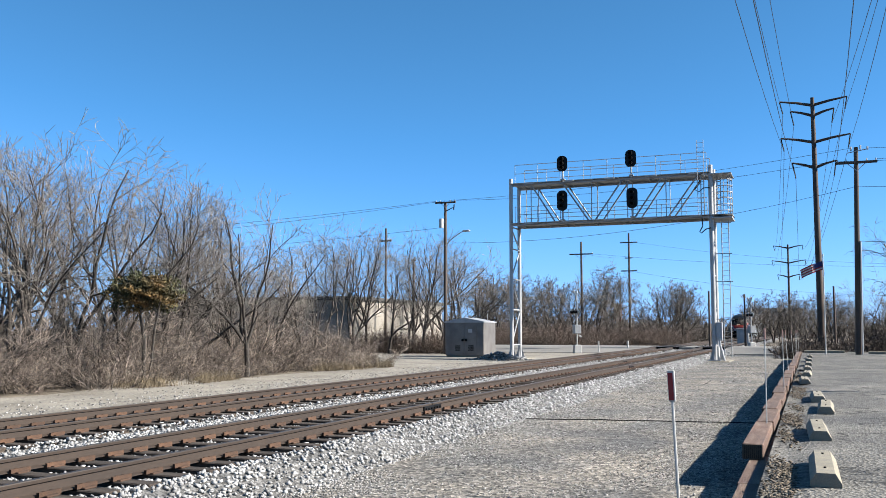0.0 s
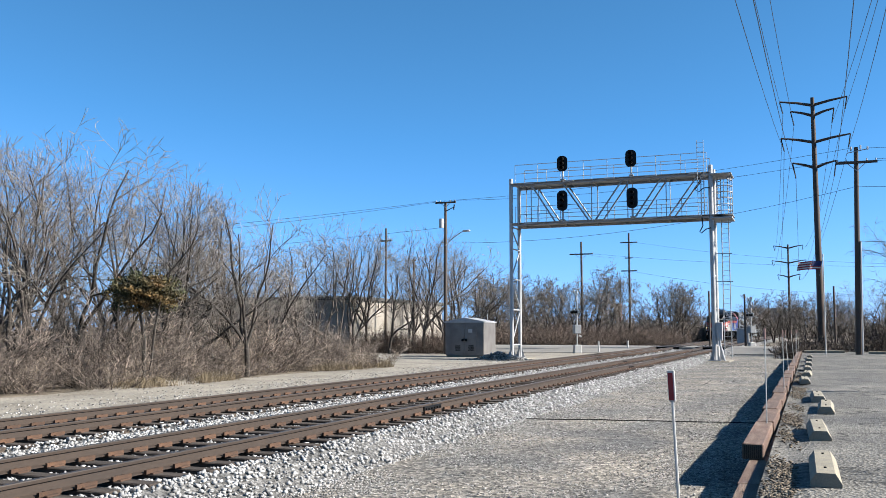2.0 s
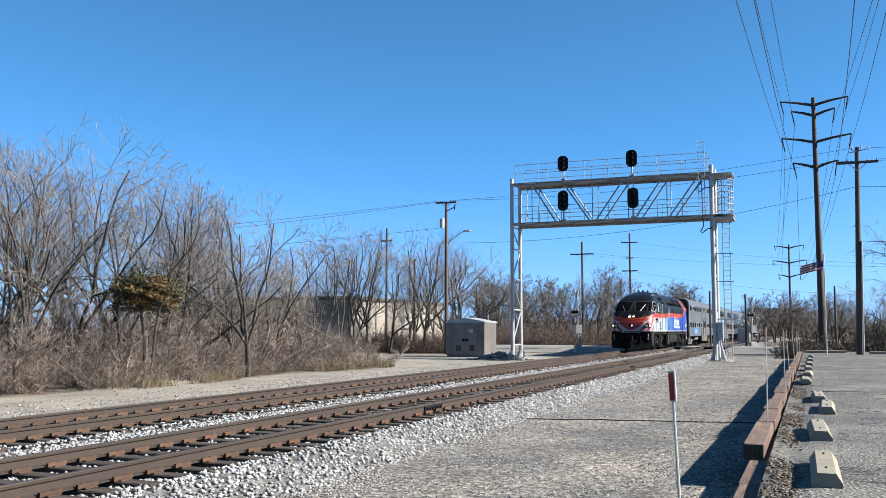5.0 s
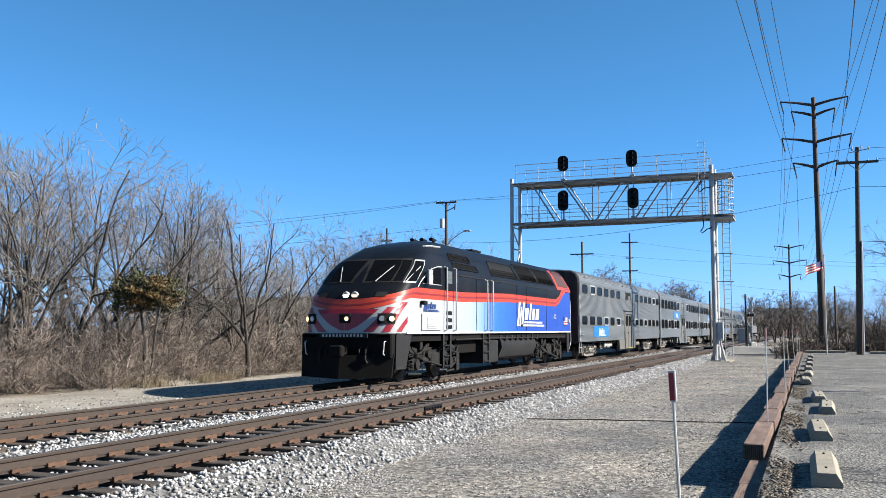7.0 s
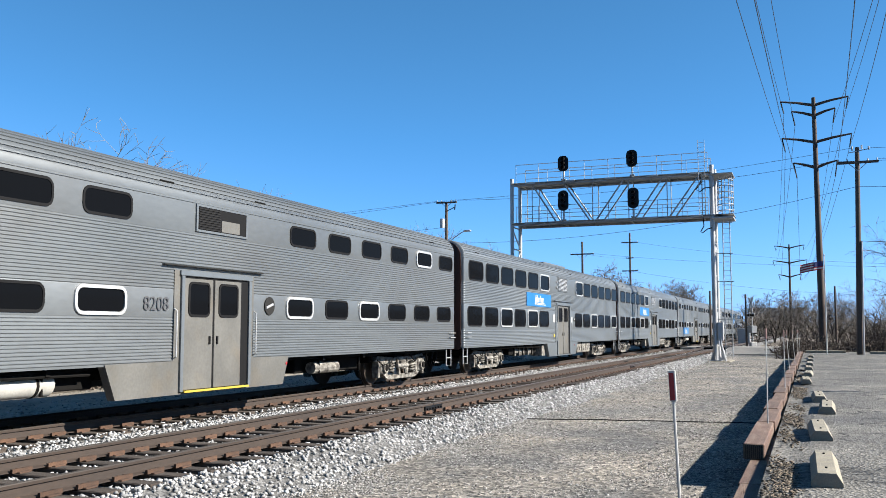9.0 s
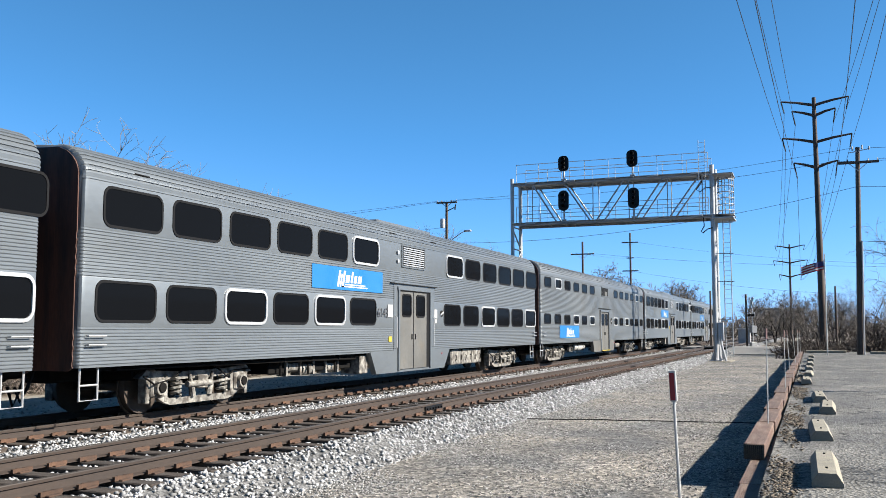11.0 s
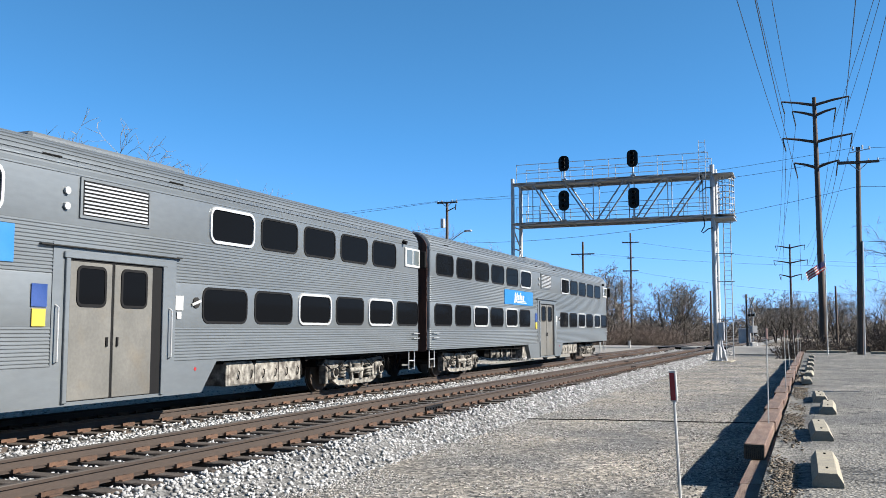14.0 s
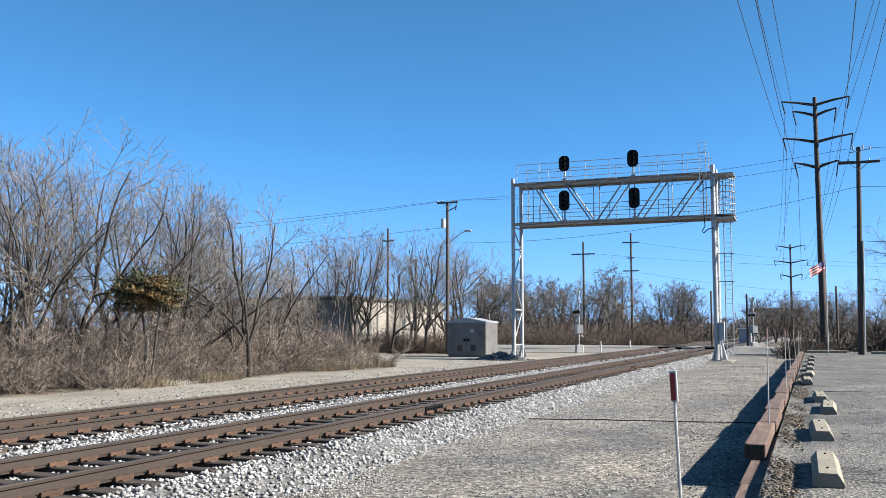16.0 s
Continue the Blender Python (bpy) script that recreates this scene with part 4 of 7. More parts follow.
# ---- trees and brush ----
def branch_set(seed, height, spread, trunk_r=0.14, stems=1):
    """Segments (p0, p1, r0, r1, level) of a bare tree that ends at its height: a short trunk, crooked ascending limbs, branches, twigs."""
    rng = random.Random(seed)
    segs = []
    LEN = (0.22, 0.74, 0.34, 0.17, 0.085)
    SEG = (3, 7, 5, 3, 2)
    KIDS = (0, 1.3, 1.45, 1.35, 0)
    WOBBLE = (0.06, 0.15, 0.19, 0.19, 0.2)

    def turned(d, tilt):
        a = rng.uniform(0, 2 * math.pi)
        side = d.cross(Vector((math.cos(a), math.sin(a), 0.3))).normalized()
        return (d * math.cos(tilt) + side * math.sin(tilt)).normalized()

    def grow(p, d, r, level, size):
        n = SEG[level]
        length = height * LEN[level] * size
        q, dd = Vector(p), Vector(d)
        for i in range(n):
            w = WOBBLE[level]
            lift = 0.085 if level in (1, 2) else 0.04 if level else 0.0
            dd = (dd + Vector((rng.gauss(0, w), rng.gauss(0, w), rng.gauss(lift, w * 0.6)))).normalized()
            e = q + dd * (length / n)
            taper = 0.3 if level == 0 else 0.7
            r0, r1 = r * (1 - taper * i / n), r * (1 - taper * (i + 1) / n)
            segs.append((q.copy(), e.copy(), max(r0, 0.0085), max(r1, 0.0065), level))
            if 0 < level < 4 and i >= 1:
                for _ in range(int(KIDS[level]) + (rng.random() < KIDS[level] % 1)):
                    grow(q.lerp(e, rng.random()), turned(dd, radians(rng.uniform(28, 60)) * spread), max(0.012, r1 * rng.uniform(0.45, 0.7)), level + 1, rng.uniform(0.6, 1.15) * (1 - 0.4 * i / n))
            q = e
        if level == 0:
            for _ in range(rng.choice((3, 4, 4, 5)) if stems == 1 else 2):
                grow(q, turned(dd, radians(rng.uniform(10, 40)) * spread), r * rng.uniform(0.5, 0.74), 1, rng.uniform(0.75, 1.0))
    for _ in range(stems):
        a = rng.uniform(0, 2 * math.pi)
        lean = rng.uniform(0.02, 0.12) if stems == 1 else rng.uniform(0.12, 0.35)
        grow(Vector((rng.gauss(0, 0.15) * (stems - 1), rng.gauss(0, 0.15) * (stems - 1), -0.2)), Vector((math.cos(a) * lean, math.sin(a) * lean, 1)).normalized(), trunk_r * rng.uniform(0.8, 1), 0, rng.uniform(0.7, 1.1))
    # one height for all kinds, so that a tree's scale gives its top
    tops = sorted(p1.z for _, p1, _, _, _ in segs)
    k = height / tops[int(len(tops) * 0.997)]
    return [(p0 * k, p1 * k, r0 if lv > 2 else r0 * k, r1 if lv > 2 else r1 * k, lv) for p0, p1, r0, r1, lv in segs]


def segs_to_arrays(segs, sides, thick=1.0):
    """Tubes with that many sides for all segments at once."""
    P0, P1 = np.array([s[0][:] for s in segs]), np.array([s[1][:] for s in segs])
    r0, r1 = np.array([s[2] for s in segs]) * thick, np.array([s[3] for s in segs]) * thick
    d = P1 - P0
    d /= np.maximum(np.linalg.norm(d, axis=1, keepdims=True), 1e-6)
    up = np.where(np.abs(d[:, 2:3]) < 0.9, np.array([[0, 0, 1.0]]), np.array([[1.0, 0, 0]]))
    a = np.cross(d, up)
    a /= np.linalg.norm(a, axis=1, keepdims=True)
    b = np.cross(d, a)
    th = 2 * np.pi * np.arange(sides) / sides
    off = a[:, None] * np.cos(th)[None, :, None] + b[:, None] * np.sin(th)[None, :, None]
    v = np.concatenate([P0[:, None] + off * r0[:, None, None], P1[:, None] + off * r1[:, None, None]], 1)
    f = []
    for k in range(sides):
        j = (k + 1) % sides
        f += [(k, j, sides + j), (k, sides + j, sides + k)]
    f = np.array(f)[None] + (2 * sides) * np.arange(len(segs))[:, None, None]
    return v.reshape(-1, 3), f.reshape(-1, 3)


def tree_meshes(i, coarse=1.0, **kw):
    segs = branch_set(100 + i, **kw)
    big = [s for s in segs if s[4] <= 2]
    small = [s for s in segs if s[4] > 2]
    v, f = segs_to_arrays(big, 5)
    w, h = segs_to_arrays(small, 3, coarse)
    return big_mesh("trunk", v, f, M_bark), big_mesh("twigs", w, h, M_twig if coarse == 1 else M_twig_far)


TREES = [tree_meshes(0, height=10, spread=1.0, trunk_r=0.17), tree_meshes(1, height=10, spread=1.1, trunk_r=0.15, stems=2), tree_meshes(2, height=10, spread=0.9, trunk_r=0.18),
         tree_meshes(3, height=10, spread=1.2, trunk_r=0.15, stems=2), tree_meshes(4, height=10, spread=0.8, trunk_r=0.14, stems=3), tree_meshes(5, height=10, spread=1.05, trunk_r=0.16)]


FAR_TREES = [tree_meshes(6 + i, 2.3, height=10, spread=0.9 + 0.08 * i, trunk_r=0.18, stems=1 + i % 2) for i in range(5)]


def tree(kind, x, y, scale, turn, z=-0.45, label="bare grey deciduous tree with fine twigs", group=""):
    t = thing("bare_tree", label, "tree", group, at=pose(x, y, z, 0, 0, turn) @ Matrix.Diagonal((scale, scale, scale, 1)))
    trunk, crown = FAR_TREES[kind % 5] if y > 100 else TREES[kind]
    part("trunk", trunk, None, t)
    part("crown", crown, None, t)


rng = random.Random(77)
# woodland edge along the far side of the tracks
for i, (x, y, s) in enumerate(((-31.9, 25.2, 0.95), (-27.1, 24.8, 0.82), (-26.3, 24.6, 0.96), (-28.7, 27.8, 1.02), (-32.2, 32.8, 1.03), (-25.9, 27.8, 0.95), (-29.4, 32.7, 1.02), (-24.4, 27.8, 0.81), (-28.6, 34.7, 0.95), (-24.9, 31.3, 0.88), (-25.1, 33.7, 0.82), (-27.1, 38.4, 0.87), (-22.2, 33.3, 0.81), (-24.8, 38.7, 0.74), (-21.5, 34.9, 0.58), (-24.3, 41.4, 0.62), (-31.0, 39.7, 0.84), (-33.1, 46.9, 0.85), (-24.8, 39.3, 0.57), (-30.1, 51.5, 0.55), (-25.4, 23.3, 0.40), (-23.9, 23.4, 0.46), (-24.4, 25.1, 0.39), (-22.3, 24.5, 0.38), (-22.9, 26.6, 0.48), (-22.5, 27.8, 0.41), (-23.5, 30.6, 0.52), (-22.0, 31.3, 0.51), (-24.0, 36.0, 0.59), (-22.7, 36.8, 0.55), (-24.5, 42.8, 0.56))):
    tree((i * 5 + i // 6) % 6, x - 2.6 if s < 0.6 else x, y, s, 57 * i, label="slim young bare tree at the wood's edge" if s < 0.6 else "bare grey deciduous tree with fine twigs", group="woodland trees along the tracks")
# groups behind the cabinet and the bridge
for i, (x, y, s) in enumerate(((-38.5, 67.9, 0.92), (-36.3, 66.8, 1.09), (-36.2, 70.2, 1.15), (-37.4, 75.2, 1.09), (-32.6, 69.8, 0.88), (-32.5, 73.1, 0.98), (-30.8, 72.8, 1.12), (-31.5, 77.9, 1.10), (-27.5, 73.0, 0.96), (-29.1, 80.9, 0.88), (-39.2, 81.0, 0.94), (-42.9, 81.4, 1.07), (-36.6, 84.4, 1.01), (-33.0, 83.7, 1.00), (-40.7, 116.5, 0.87), (-40.1, 117.4, 0.89), (-36.7, 112.4, 0.93), (-38.8, 123.0, 0.98), (-35.3, 114.0, 0.87), (-42.0, 144.0, 1.08), (-35.4, 123.3, 0.86), (-36.1, 133.7, 1.00), (-33.7, 128.9, 0.88), (-36.2, 143.8, 0.97), (-29.9, 123.8, 0.92), (-33.3, 144.4, 1.19), (-29.8, 137.4, 1.17), (-25.8, 123.5, 0.89), (-23.5, 119.9, 0.62))):
    tree((i + 2) % 6, x, y, s, 83 * i, group="bare trees beyond the crossing")
for i, (x, y, s) in enumerate(((-17.6, 126.8, 0.89), (-19.3, 129.6, 0.86), (-16.5, 128.9, 0.83), (-18.0, 132.8, 0.89), (-20.2, 127.4, 0.69), (-16.0, 132.0, 0.74))):
    tree((3, 1, 5, 0, 3, 1)[i], x, y, s, 40 * i, label="round bushy bare tree beside the tracks")
for i in range(16):
    tree(i % 6, -8.5 + i * 1.05 + rng.uniform(-0.4, 0.4), 150 + rng.uniform(-12, 14), rng.uniform(0.62, 0.82), 61 * i, group="distant bare trees by the line")
for i, (x, y, s) in enumerate(((6.6, 77, 0.95), (7.0, 80, 0.95), (8.3, 84, 1.1), (9.6, 78, 1.15), (6.2, 92, 0.7), (11.0, 86, 1.2), (5.2, 98, 0.7), (12.5, 80, 1.2))):
    tree((i + 1) % 6, x, y, s, 71 * i, group="bare trees at the lot's end")


def shrub_array(seed, n_stems=26, height=2.4, thick=1.0):
    """Crooked stems and side twigs of a bush as one array."""
    rng = random.Random(seed)
    segs = []
    for i in range(n_stems):
        a, rad = rng.uniform(0, 2 * math.pi), abs(rng.gauss(0, 0.35))
        p = Vector((rad * math.cos(a), rad * math.sin(a), -0.1))
        d = Vector((math.cos(a) * rng.uniform(0, 1.1), math.sin(a) * rng.uniform(0, 1.1), 1)).normalized()
        h = height * rng.uniform(0.45, 1.0)
        r = rng.uniform(0.009, 0.022)
        for k in range(4):
            d = (d + Vector((rng.gauss(0, 0.3), rng.gauss(0, 0.3), rng.gauss(0, 0.18)))).normalized()
            e = p + d * h / 4
            segs.append((p.copy(), e.copy(), r * (1 - k * 0.18), r * (1 - (k + 1) * 0.18), 0))
            for _ in range(2):
                b = Vector((rng.gauss(0, 1), rng.gauss(0, 1), rng.gauss(0.5, 0.6))).normalized()
                q = p.lerp(e, rng.random())
                m = q + (b + d * 0.3).normalized() * h * rng.uniform(0.12, 0.32)
                segs.append((q, m, 0.0085, 0.006, 1))
                t = q.lerp(m, rng.uniform(0.3, 1))
                segs.append((t, t + (b + Vector((rng.gauss(0, 0.9), rng.gauss(0, 0.9), rng.gauss(0.2, 0.6)))).normalized() * h * rng.uniform(0.06, 0.16), 0.007, 0.005, 2))
            p = e
    return segs_to_arrays(segs, 3, thick)


SHRUBS = [shrub_array(300 + i, 15 + 4 * (i % 3), 2.0 + 0.35 * (i % 3)) for i in range(5)]


def thicket(name, label, places, seed, material):
    """Many bushes in one object; places: x, y, z, scale, height scale, thickness of the twigs."""
    rng = np.random.default_rng(seed)
    vs, fs, n = [], [], 0
    for x, y, z, s, h in places:
        v, f = SHRUBS[rng.integers(len(SHRUBS))]
        a = rng.uniform(0, 2 * np.pi)
        c, d = math.cos(a), math.sin(a)
        w = np.stack([(v[:, 0] * c - v[:, 1] * d) * s + x, (v[:, 0] * d + v[:, 1] * c) * s + y, v[:, 2] * h + z], 1)
        vs.append(w), fs.append(f + n)
        n += len(v)
    ob = new(name, big_mesh(name, np.concatenate(vs), np.concatenate(fs), material))
    return tagged(ob, label, "brush", kind="stuff")


R = np.random.default_rng(31)
near = []
for i in range(260):
    y = R.uniform(15, 46.5)
    edge = -21.6 - 0.9 * math.sin(y * 0.4) * 0.6 - (1.2 if y > 46 else 0)
    x = edge - abs(R.normal(0, 3.2)) - 0.4
    s = R.uniform(0.75, 1.25) * (1 + 0.35 * math.sin(y * 0.9 + x * 0.7) * math.sin(y * 0.31))
    near.append((x, y, -0.42, s, s * R.uniform(0.7, 1.1) * (0.7 if x > edge - 1.3 else 1.2)))
thicket("brush", "dense leafless grey-brown brush along the far side of the tracks", near, 32, M_brush)
mid = []
for i in range(120):
    t = R.random()
    mid.append((-46 + 26 * t + R.normal(0, 1), 101 + 14 * R.random(), -0.45, R.uniform(1.2, 2.0), R.uniform(1.0, 1.7)))
for i in range(70):
    mid.append((R.uniform(-25, -14), 106 + 14 * R.random(), -0.45, R.uniform(1.0, 1.7), R.uniform(0.7, 1.35)))
for i in range(60):
    mid.append((R.uniform(-37, -28.5), R.uniform(71, 77.5), -0.45, R.uniform(1.0, 1.6), R.uniform(0.7, 1.25)))
thicket("brush", "reddish-brown leafless brush beyond the crossing", mid, 33, mat("far_brush", (0.16, 0.115, 0.09), 0.92, 0, 0.25, 0.3, 2, island=0.3))
NEAR_SHRUBS = SHRUBS
SHRUBS = [shrub_array(400 + i, 13, 2.2, 3.0) for i in range(4)]
woods = []
for i in range(260):
    woods.append((-170 + 1.1 * i + R.uniform(-2, 2), R.uniform(205, 300), -0.45, R.uniform(3.0, 4.5), R.uniform(2.4, 3.6)))
for i in range(130):
    woods.append((R.uniform(-66, -15), R.uniform(150, 185), -0.45, R.uniform(1.8, 2.8), R.uniform(1.5, 2.7)))
thicket("far_woods", "grey-brown leafless woods along the horizon", woods, 35, mat("far_woods_twigs", (0.2, 0.17, 0.145), 0.95, 0, 0.25, 0.1, 1, island=0.35))
lot = []
for i in range(45):
    lot.append((R.uniform(-1.9, 2.2), R.uniform(67.5, 90), -0.5, R.uniform(0.7, 1.2), R.uniform(0.4, 0.9)))
for i in range(110):
    x = R.uniform(3.4, 17)
    lot.append((x, R.uniform(68, 96), -0.4, R.uniform(1.0, 1.7), R.uniform(0.7, 1.3) * (0.9 if x < 4.8 else 1.35)))
thicket("brush", "dark tangled brush at the end of the lot", lot, 34, mat("dark_brush", (0.075, 0.055, 0.042), 0.95, 0, 0.25, 0.3, 2, island=0.4))
back = []
for i in range(45):
    back.append((R.uniform(-58, -31), R.uniform(12, 60), -0.45, R.uniform(1.8, 2.8), R.uniform(1.3, 2.2)))
thicket("brush", "grey brush deep in the woodland", back, 36, M_brush)
SHRUBS = NEAR_SHRUBS


def grass(name, label, places, seed):
    rng = np.random.default_rng(seed)
    n = len(places)
    k = 26
    base = np.repeat(places, k, 0) + rng.normal(0, 0.12, (n * k, 3)) * np.array([1, 1, 0])
    h = rng.uniform(0.12, 0.5, (n * k, 1))
    lean = rng.normal(0, 0.35, (n * k, 2))
    w = rng.normal(0, 1, (n * k, 2))
    w /= np.linalg.norm(w, axis=1, keepdims=True)
    w *= 0.008
    z0 = np.zeros((n * k, 1))
    a = base + np.concatenate([w, z0], 1)
    b = base - np.concatenate([w, z0], 1)
    c = base + np.concatenate([lean * h, h], 1)
    v = np.stack([a, b, c], 1).reshape(-1, 3)
    f = np.arange(len(v)).reshape(-1, 3)
    ob = new(name, big_mesh(name, v, f, M_grass))
    return tagged(ob, label, "grass", kind="stuff")


y = R.uniform(14, 47, 800)
y = y[np.sin(y * 1.3) + np.sin(y * 0.47 + 1) + R.normal(0, 0.5, 800) > 0.75]
x = -21.3 - 0.54 * np.sin(y * 0.4) - np.abs(R.normal(0, 0.8, len(y))) + 0.1
grass("dry_grass", "tufts of dry tan grass at the foot of the brush", np.stack([x, y, np.full(len(y), -0.44)], 1), 41)


def evergreen():
    """A vine-covered clump of olive and rust-coloured foliage in the brush."""
    e = thing("evergreen_shrub", "olive and rust-brown leafy clump among the bare brush", "shrub", at=pose(-21.9, 26.3, 2.15))
    rng = np.random.default_rng(51)
    n = 9000
    ph, u, r = rng.uniform(0, 2 * np.pi, n), rng.uniform(-1, 1, n), rng.random(n) ** 0.4
    lump = 0.75 + 0.35 * np.sin(ph * 3 + u * 4) * np.cos(u * 5 + ph)
    c = np.stack([np.cos(ph) * np.sqrt(1 - u * u) * r * lump * 1.55, np.sin(ph) * np.sqrt(1 - u * u) * r * lump * 1.2, u * r * lump * 0.85 + 0.7], 1)
    d = rng.normal(0, 1, (n, 2, 3))
    d /= np.linalg.norm(d, axis=2, keepdims=True)
    s = rng.uniform(0.05, 0.11, (n, 1))
    v = np.stack([c + d[:, 0] * s, c + d[:, 1] * s * 0.7, c - d[:, 0] * s], 1).reshape(-1, 3)
    f = np.arange(len(v)).reshape(-1, 3)
    m = mat("olive_foliage", (0.075, 0.085, 0.024), 0.8, 0, 0.25, 1.2, 8, second=(0.24, 0.13, 0.035), second_at=0.52, second_scale=0.9, island=0.35)
    part("foliage", big_mesh("foliage", v, f, m), None, e)
    pieces("stem", Geo().tube([(0.1, 0, -2.7), (0, 0.1, -1), (-0.3, 0, 0.6)], [0.07, 0.06, 0.03], 6).tube([(0.3, 0, -2.7), (0.6, -0.1, -0.6), (0.8, 0, 0.7)], [0.05, 0.04, 0.02], 6), M_bark, e)


evergreen()


# added to close the place unseen, beside and behind the camera, and darken reflections
tagged(part("hedge_wall", Geo().box(58, 60, -90, 240, -0.6, 5.5).box(-90, 60, -92, -90, -0.6, 5.5), M_leaflitter, None, "plain dark wall added out of view to darken reflections"), category="hedge", kind="structure")
for i in range(6):
    tree(i % 6, 42 + rng.uniform(0, 10), -20 + i * 17, rng.uniform(0.9, 1.2), 47 * i, group="bare trees across the lot")


# ---- train ----
WHEEL_R = 0.48
PITCH = 26.45


def wheelset_mesh(r):
    g = Geo()
    for s in (-1, 1):
        for a, b, r0 in ((0.69, 0.715, r + 0.03), (0.715, 0.82, r), (0.715, 0.80, r - 0.07)):
            g.rod((s * a, 0, 0), (s * b, 0, 0), r0, r0 - (0.008 if r0 == r else 0), 28)
        g.rod((s * 0.6, 0, 0), (s * 0.86, 0, 0), 0.12, 0.1, 16)
        for k in range(4):
            a = k * math.pi / 2
            g.rod((s * 0.83, 0.25 * math.cos(a), 0.25 * math.sin(a)), (s * 0.835, 0.25 * math.cos(a), 0.25 * math.sin(a)), 0.05, n=8)
    g.rod((-0.7, 0, 0), (0.7, 0, 0), 0.085, n=12)
    return g.mesh("wheelset", M_wheel, True)


MESH_wheels = wheelset_mesh(WHEEL_R)


def spring(g, x, y, z0, z1, r, turns=4, slot=0):
    pts = [(x + r * math.cos(t), y + r * math.sin(t), z0 + (z1 - z0) * t / (2 * math.pi * turns)) for t in np.linspace(0, 2 * math.pi * turns, turns * 8)]
    g.tube(pts, 0.026, 5, slot)


def car_truck_mesh():
    """A cast passenger truck: equaliser beams, pedestals, coil springs, dampers, brake gear."""
    g = Geo()
    for s in (-1, 1):
        x = s * 1.08
        # upper frame
        g.slab([(-1.75, 0.66), (-1.55, 0.8), (-0.6, 0.74), (0.6, 0.74), (1.55, 0.8), (1.75, 0.66), (1.45, 0.62), (0.6, 0.6), (-0.6, 0.6), (-1.45, 0.62)], x - 0.07, x + 0.07)
        for k in (-1, 1):
            y = k * 1.28
            g.box(x - 0.12, x + 0.14, y - 0.2, y + 0.2, 0.3, 0.66, 0.03)
            g.rod((x + s * 0.1, y, 0.48), (x + s * 0.21, y, 0.48), 0.16, 0.14, 16)
            g.rod((x + s * 0.2, y, 0.48), (x + s * 0.235, y, 0.48), 0.1, 0.09, 12, slot=1)
            g.box(x - 0.1, x + 0.1, y - 0.3, y - 0.2, 0.2, 0.7, 0.015)
            g.box(x - 0.1, x + 0.1, y + 0.2, y + 0.3, 0.2, 0.7, 0.015)
            spring(g, x + s * 0.06, k * 0.72, 0.3, 0.62, 0.1)
            g.rod((x + s * 0.1, k * 0.25, 0.26), (x + s * 0.1, k * 0.36, 0.7), 0.045, 0.03, 8)
            g.rod((x + s * 0.1, k * 0.25, 0.26), (x + s * 0.1, k * 0.31, 0.48), 0.06, 0.06, 8)
        # dropped equaliser
        g.slab([(-1.3, 0.3), (-1.12, 0.36), (-0.92, 0.26), (0.92, 0.26), (1.12, 0.36), (1.3, 0.3), (1.05, 0.18), (0.9, 0.14), (-0.9, 0.14), (-1.05, 0.18)], x + s * 0.02, x + s * 0.09)
        g.rod((x + s * 0.15, -0.5, 0.5), (x + s * 0.15, 0.25, 0.5), 0.06, n=10)
        g.rod((x + s * 0.15, 0.25, 0.5), (x + s * 0.15, 0.9, 0.53), 0.025, n=8)
        g.box(x, x + s * 0.16, -0.16, 0.16, 0.4, 0.66, 0.02) if s > 0 else g.box(x + s * 0.16, x, -0.16, 0.16, 0.4, 0.66, 0.02)
        g.tube([(x + s * 0.12, -1.7, 0.7), (x + s * 0.2, -1.5, 0.55), (x + s * 0.2, -1.0, 0.62), (x + s * 0.14, -0.6, 0.78)], 0.018, 6, 1)
        g.tube([(x + s * 0.14, 0.4, 0.8), (x + s * 0.2, 0.7, 0.6), (x + s * 0.16, 1.0, 0.7), (x + s * 0.1, 1.7, 0.72)], 0.016, 6, 1)
    g.box(-1.05, 1.05, -0.28, 0.28, 0.5, 0.85, 0.03, 1)
    for k in (-1, 1):
        g.box(-1.0, 1.0, k * 1.72 - 0.05, k * 1.72 + 0.05, 0.62, 0.78, 0, 1)
    return g.mesh("truck_frame", [M_truck, M_under], True)


MESH_truck = car_truck_mesh()


def car_profile(low, high):
    """Half cross-section of the car body, from the sill up to the roof's middle: finely fluted bands, two plain window bands, ribbed roof."""
    p = [(1.50, 0.92), (1.585, 0.92)]

    def flutes(z0, z1):
        n = round((z1 - z0) / 0.056)
        h = (z1 - z0) / n
        for i in range(n):
            z = z0 + i * h
            p.extend([(1.587, z + 0.14 * h), (1.600, z + 0.4 * h), (1.600, z + 0.68 * h), (1.587, z + 0.92 * h)])
    flutes(0.95, low[0])
    p.extend([(1.592, low[0] + 0.012), (1.592, low[1] - 0.012)])
    flutes(low[1], high[0])
    p.extend([(1.592, high[0] + 0.012), (1.592, high[1]), (1.604, high[1] + 0.01), (1.604, high[1] + 0.03), (1.588, high[1] + 0.04)])
    for i in range(1, 18):
        a = radians(90 * i / 18)
        x, z = 0.97 + 0.622 * math.cos(a), 3.98 + 0.53 * math.sin(a)
        if i < 14 and i % 2 == 0:
            p.append((x - 0.012 * math.cos(a), z - 0.012 * math.sin(a)))
        p.append((x + 0.008 * math.cos(a), z + 0.008 * math.sin(a)))
    p.extend([(0.9, 4.515), (0.5, 4.55), (0, 4.57)])
    return p


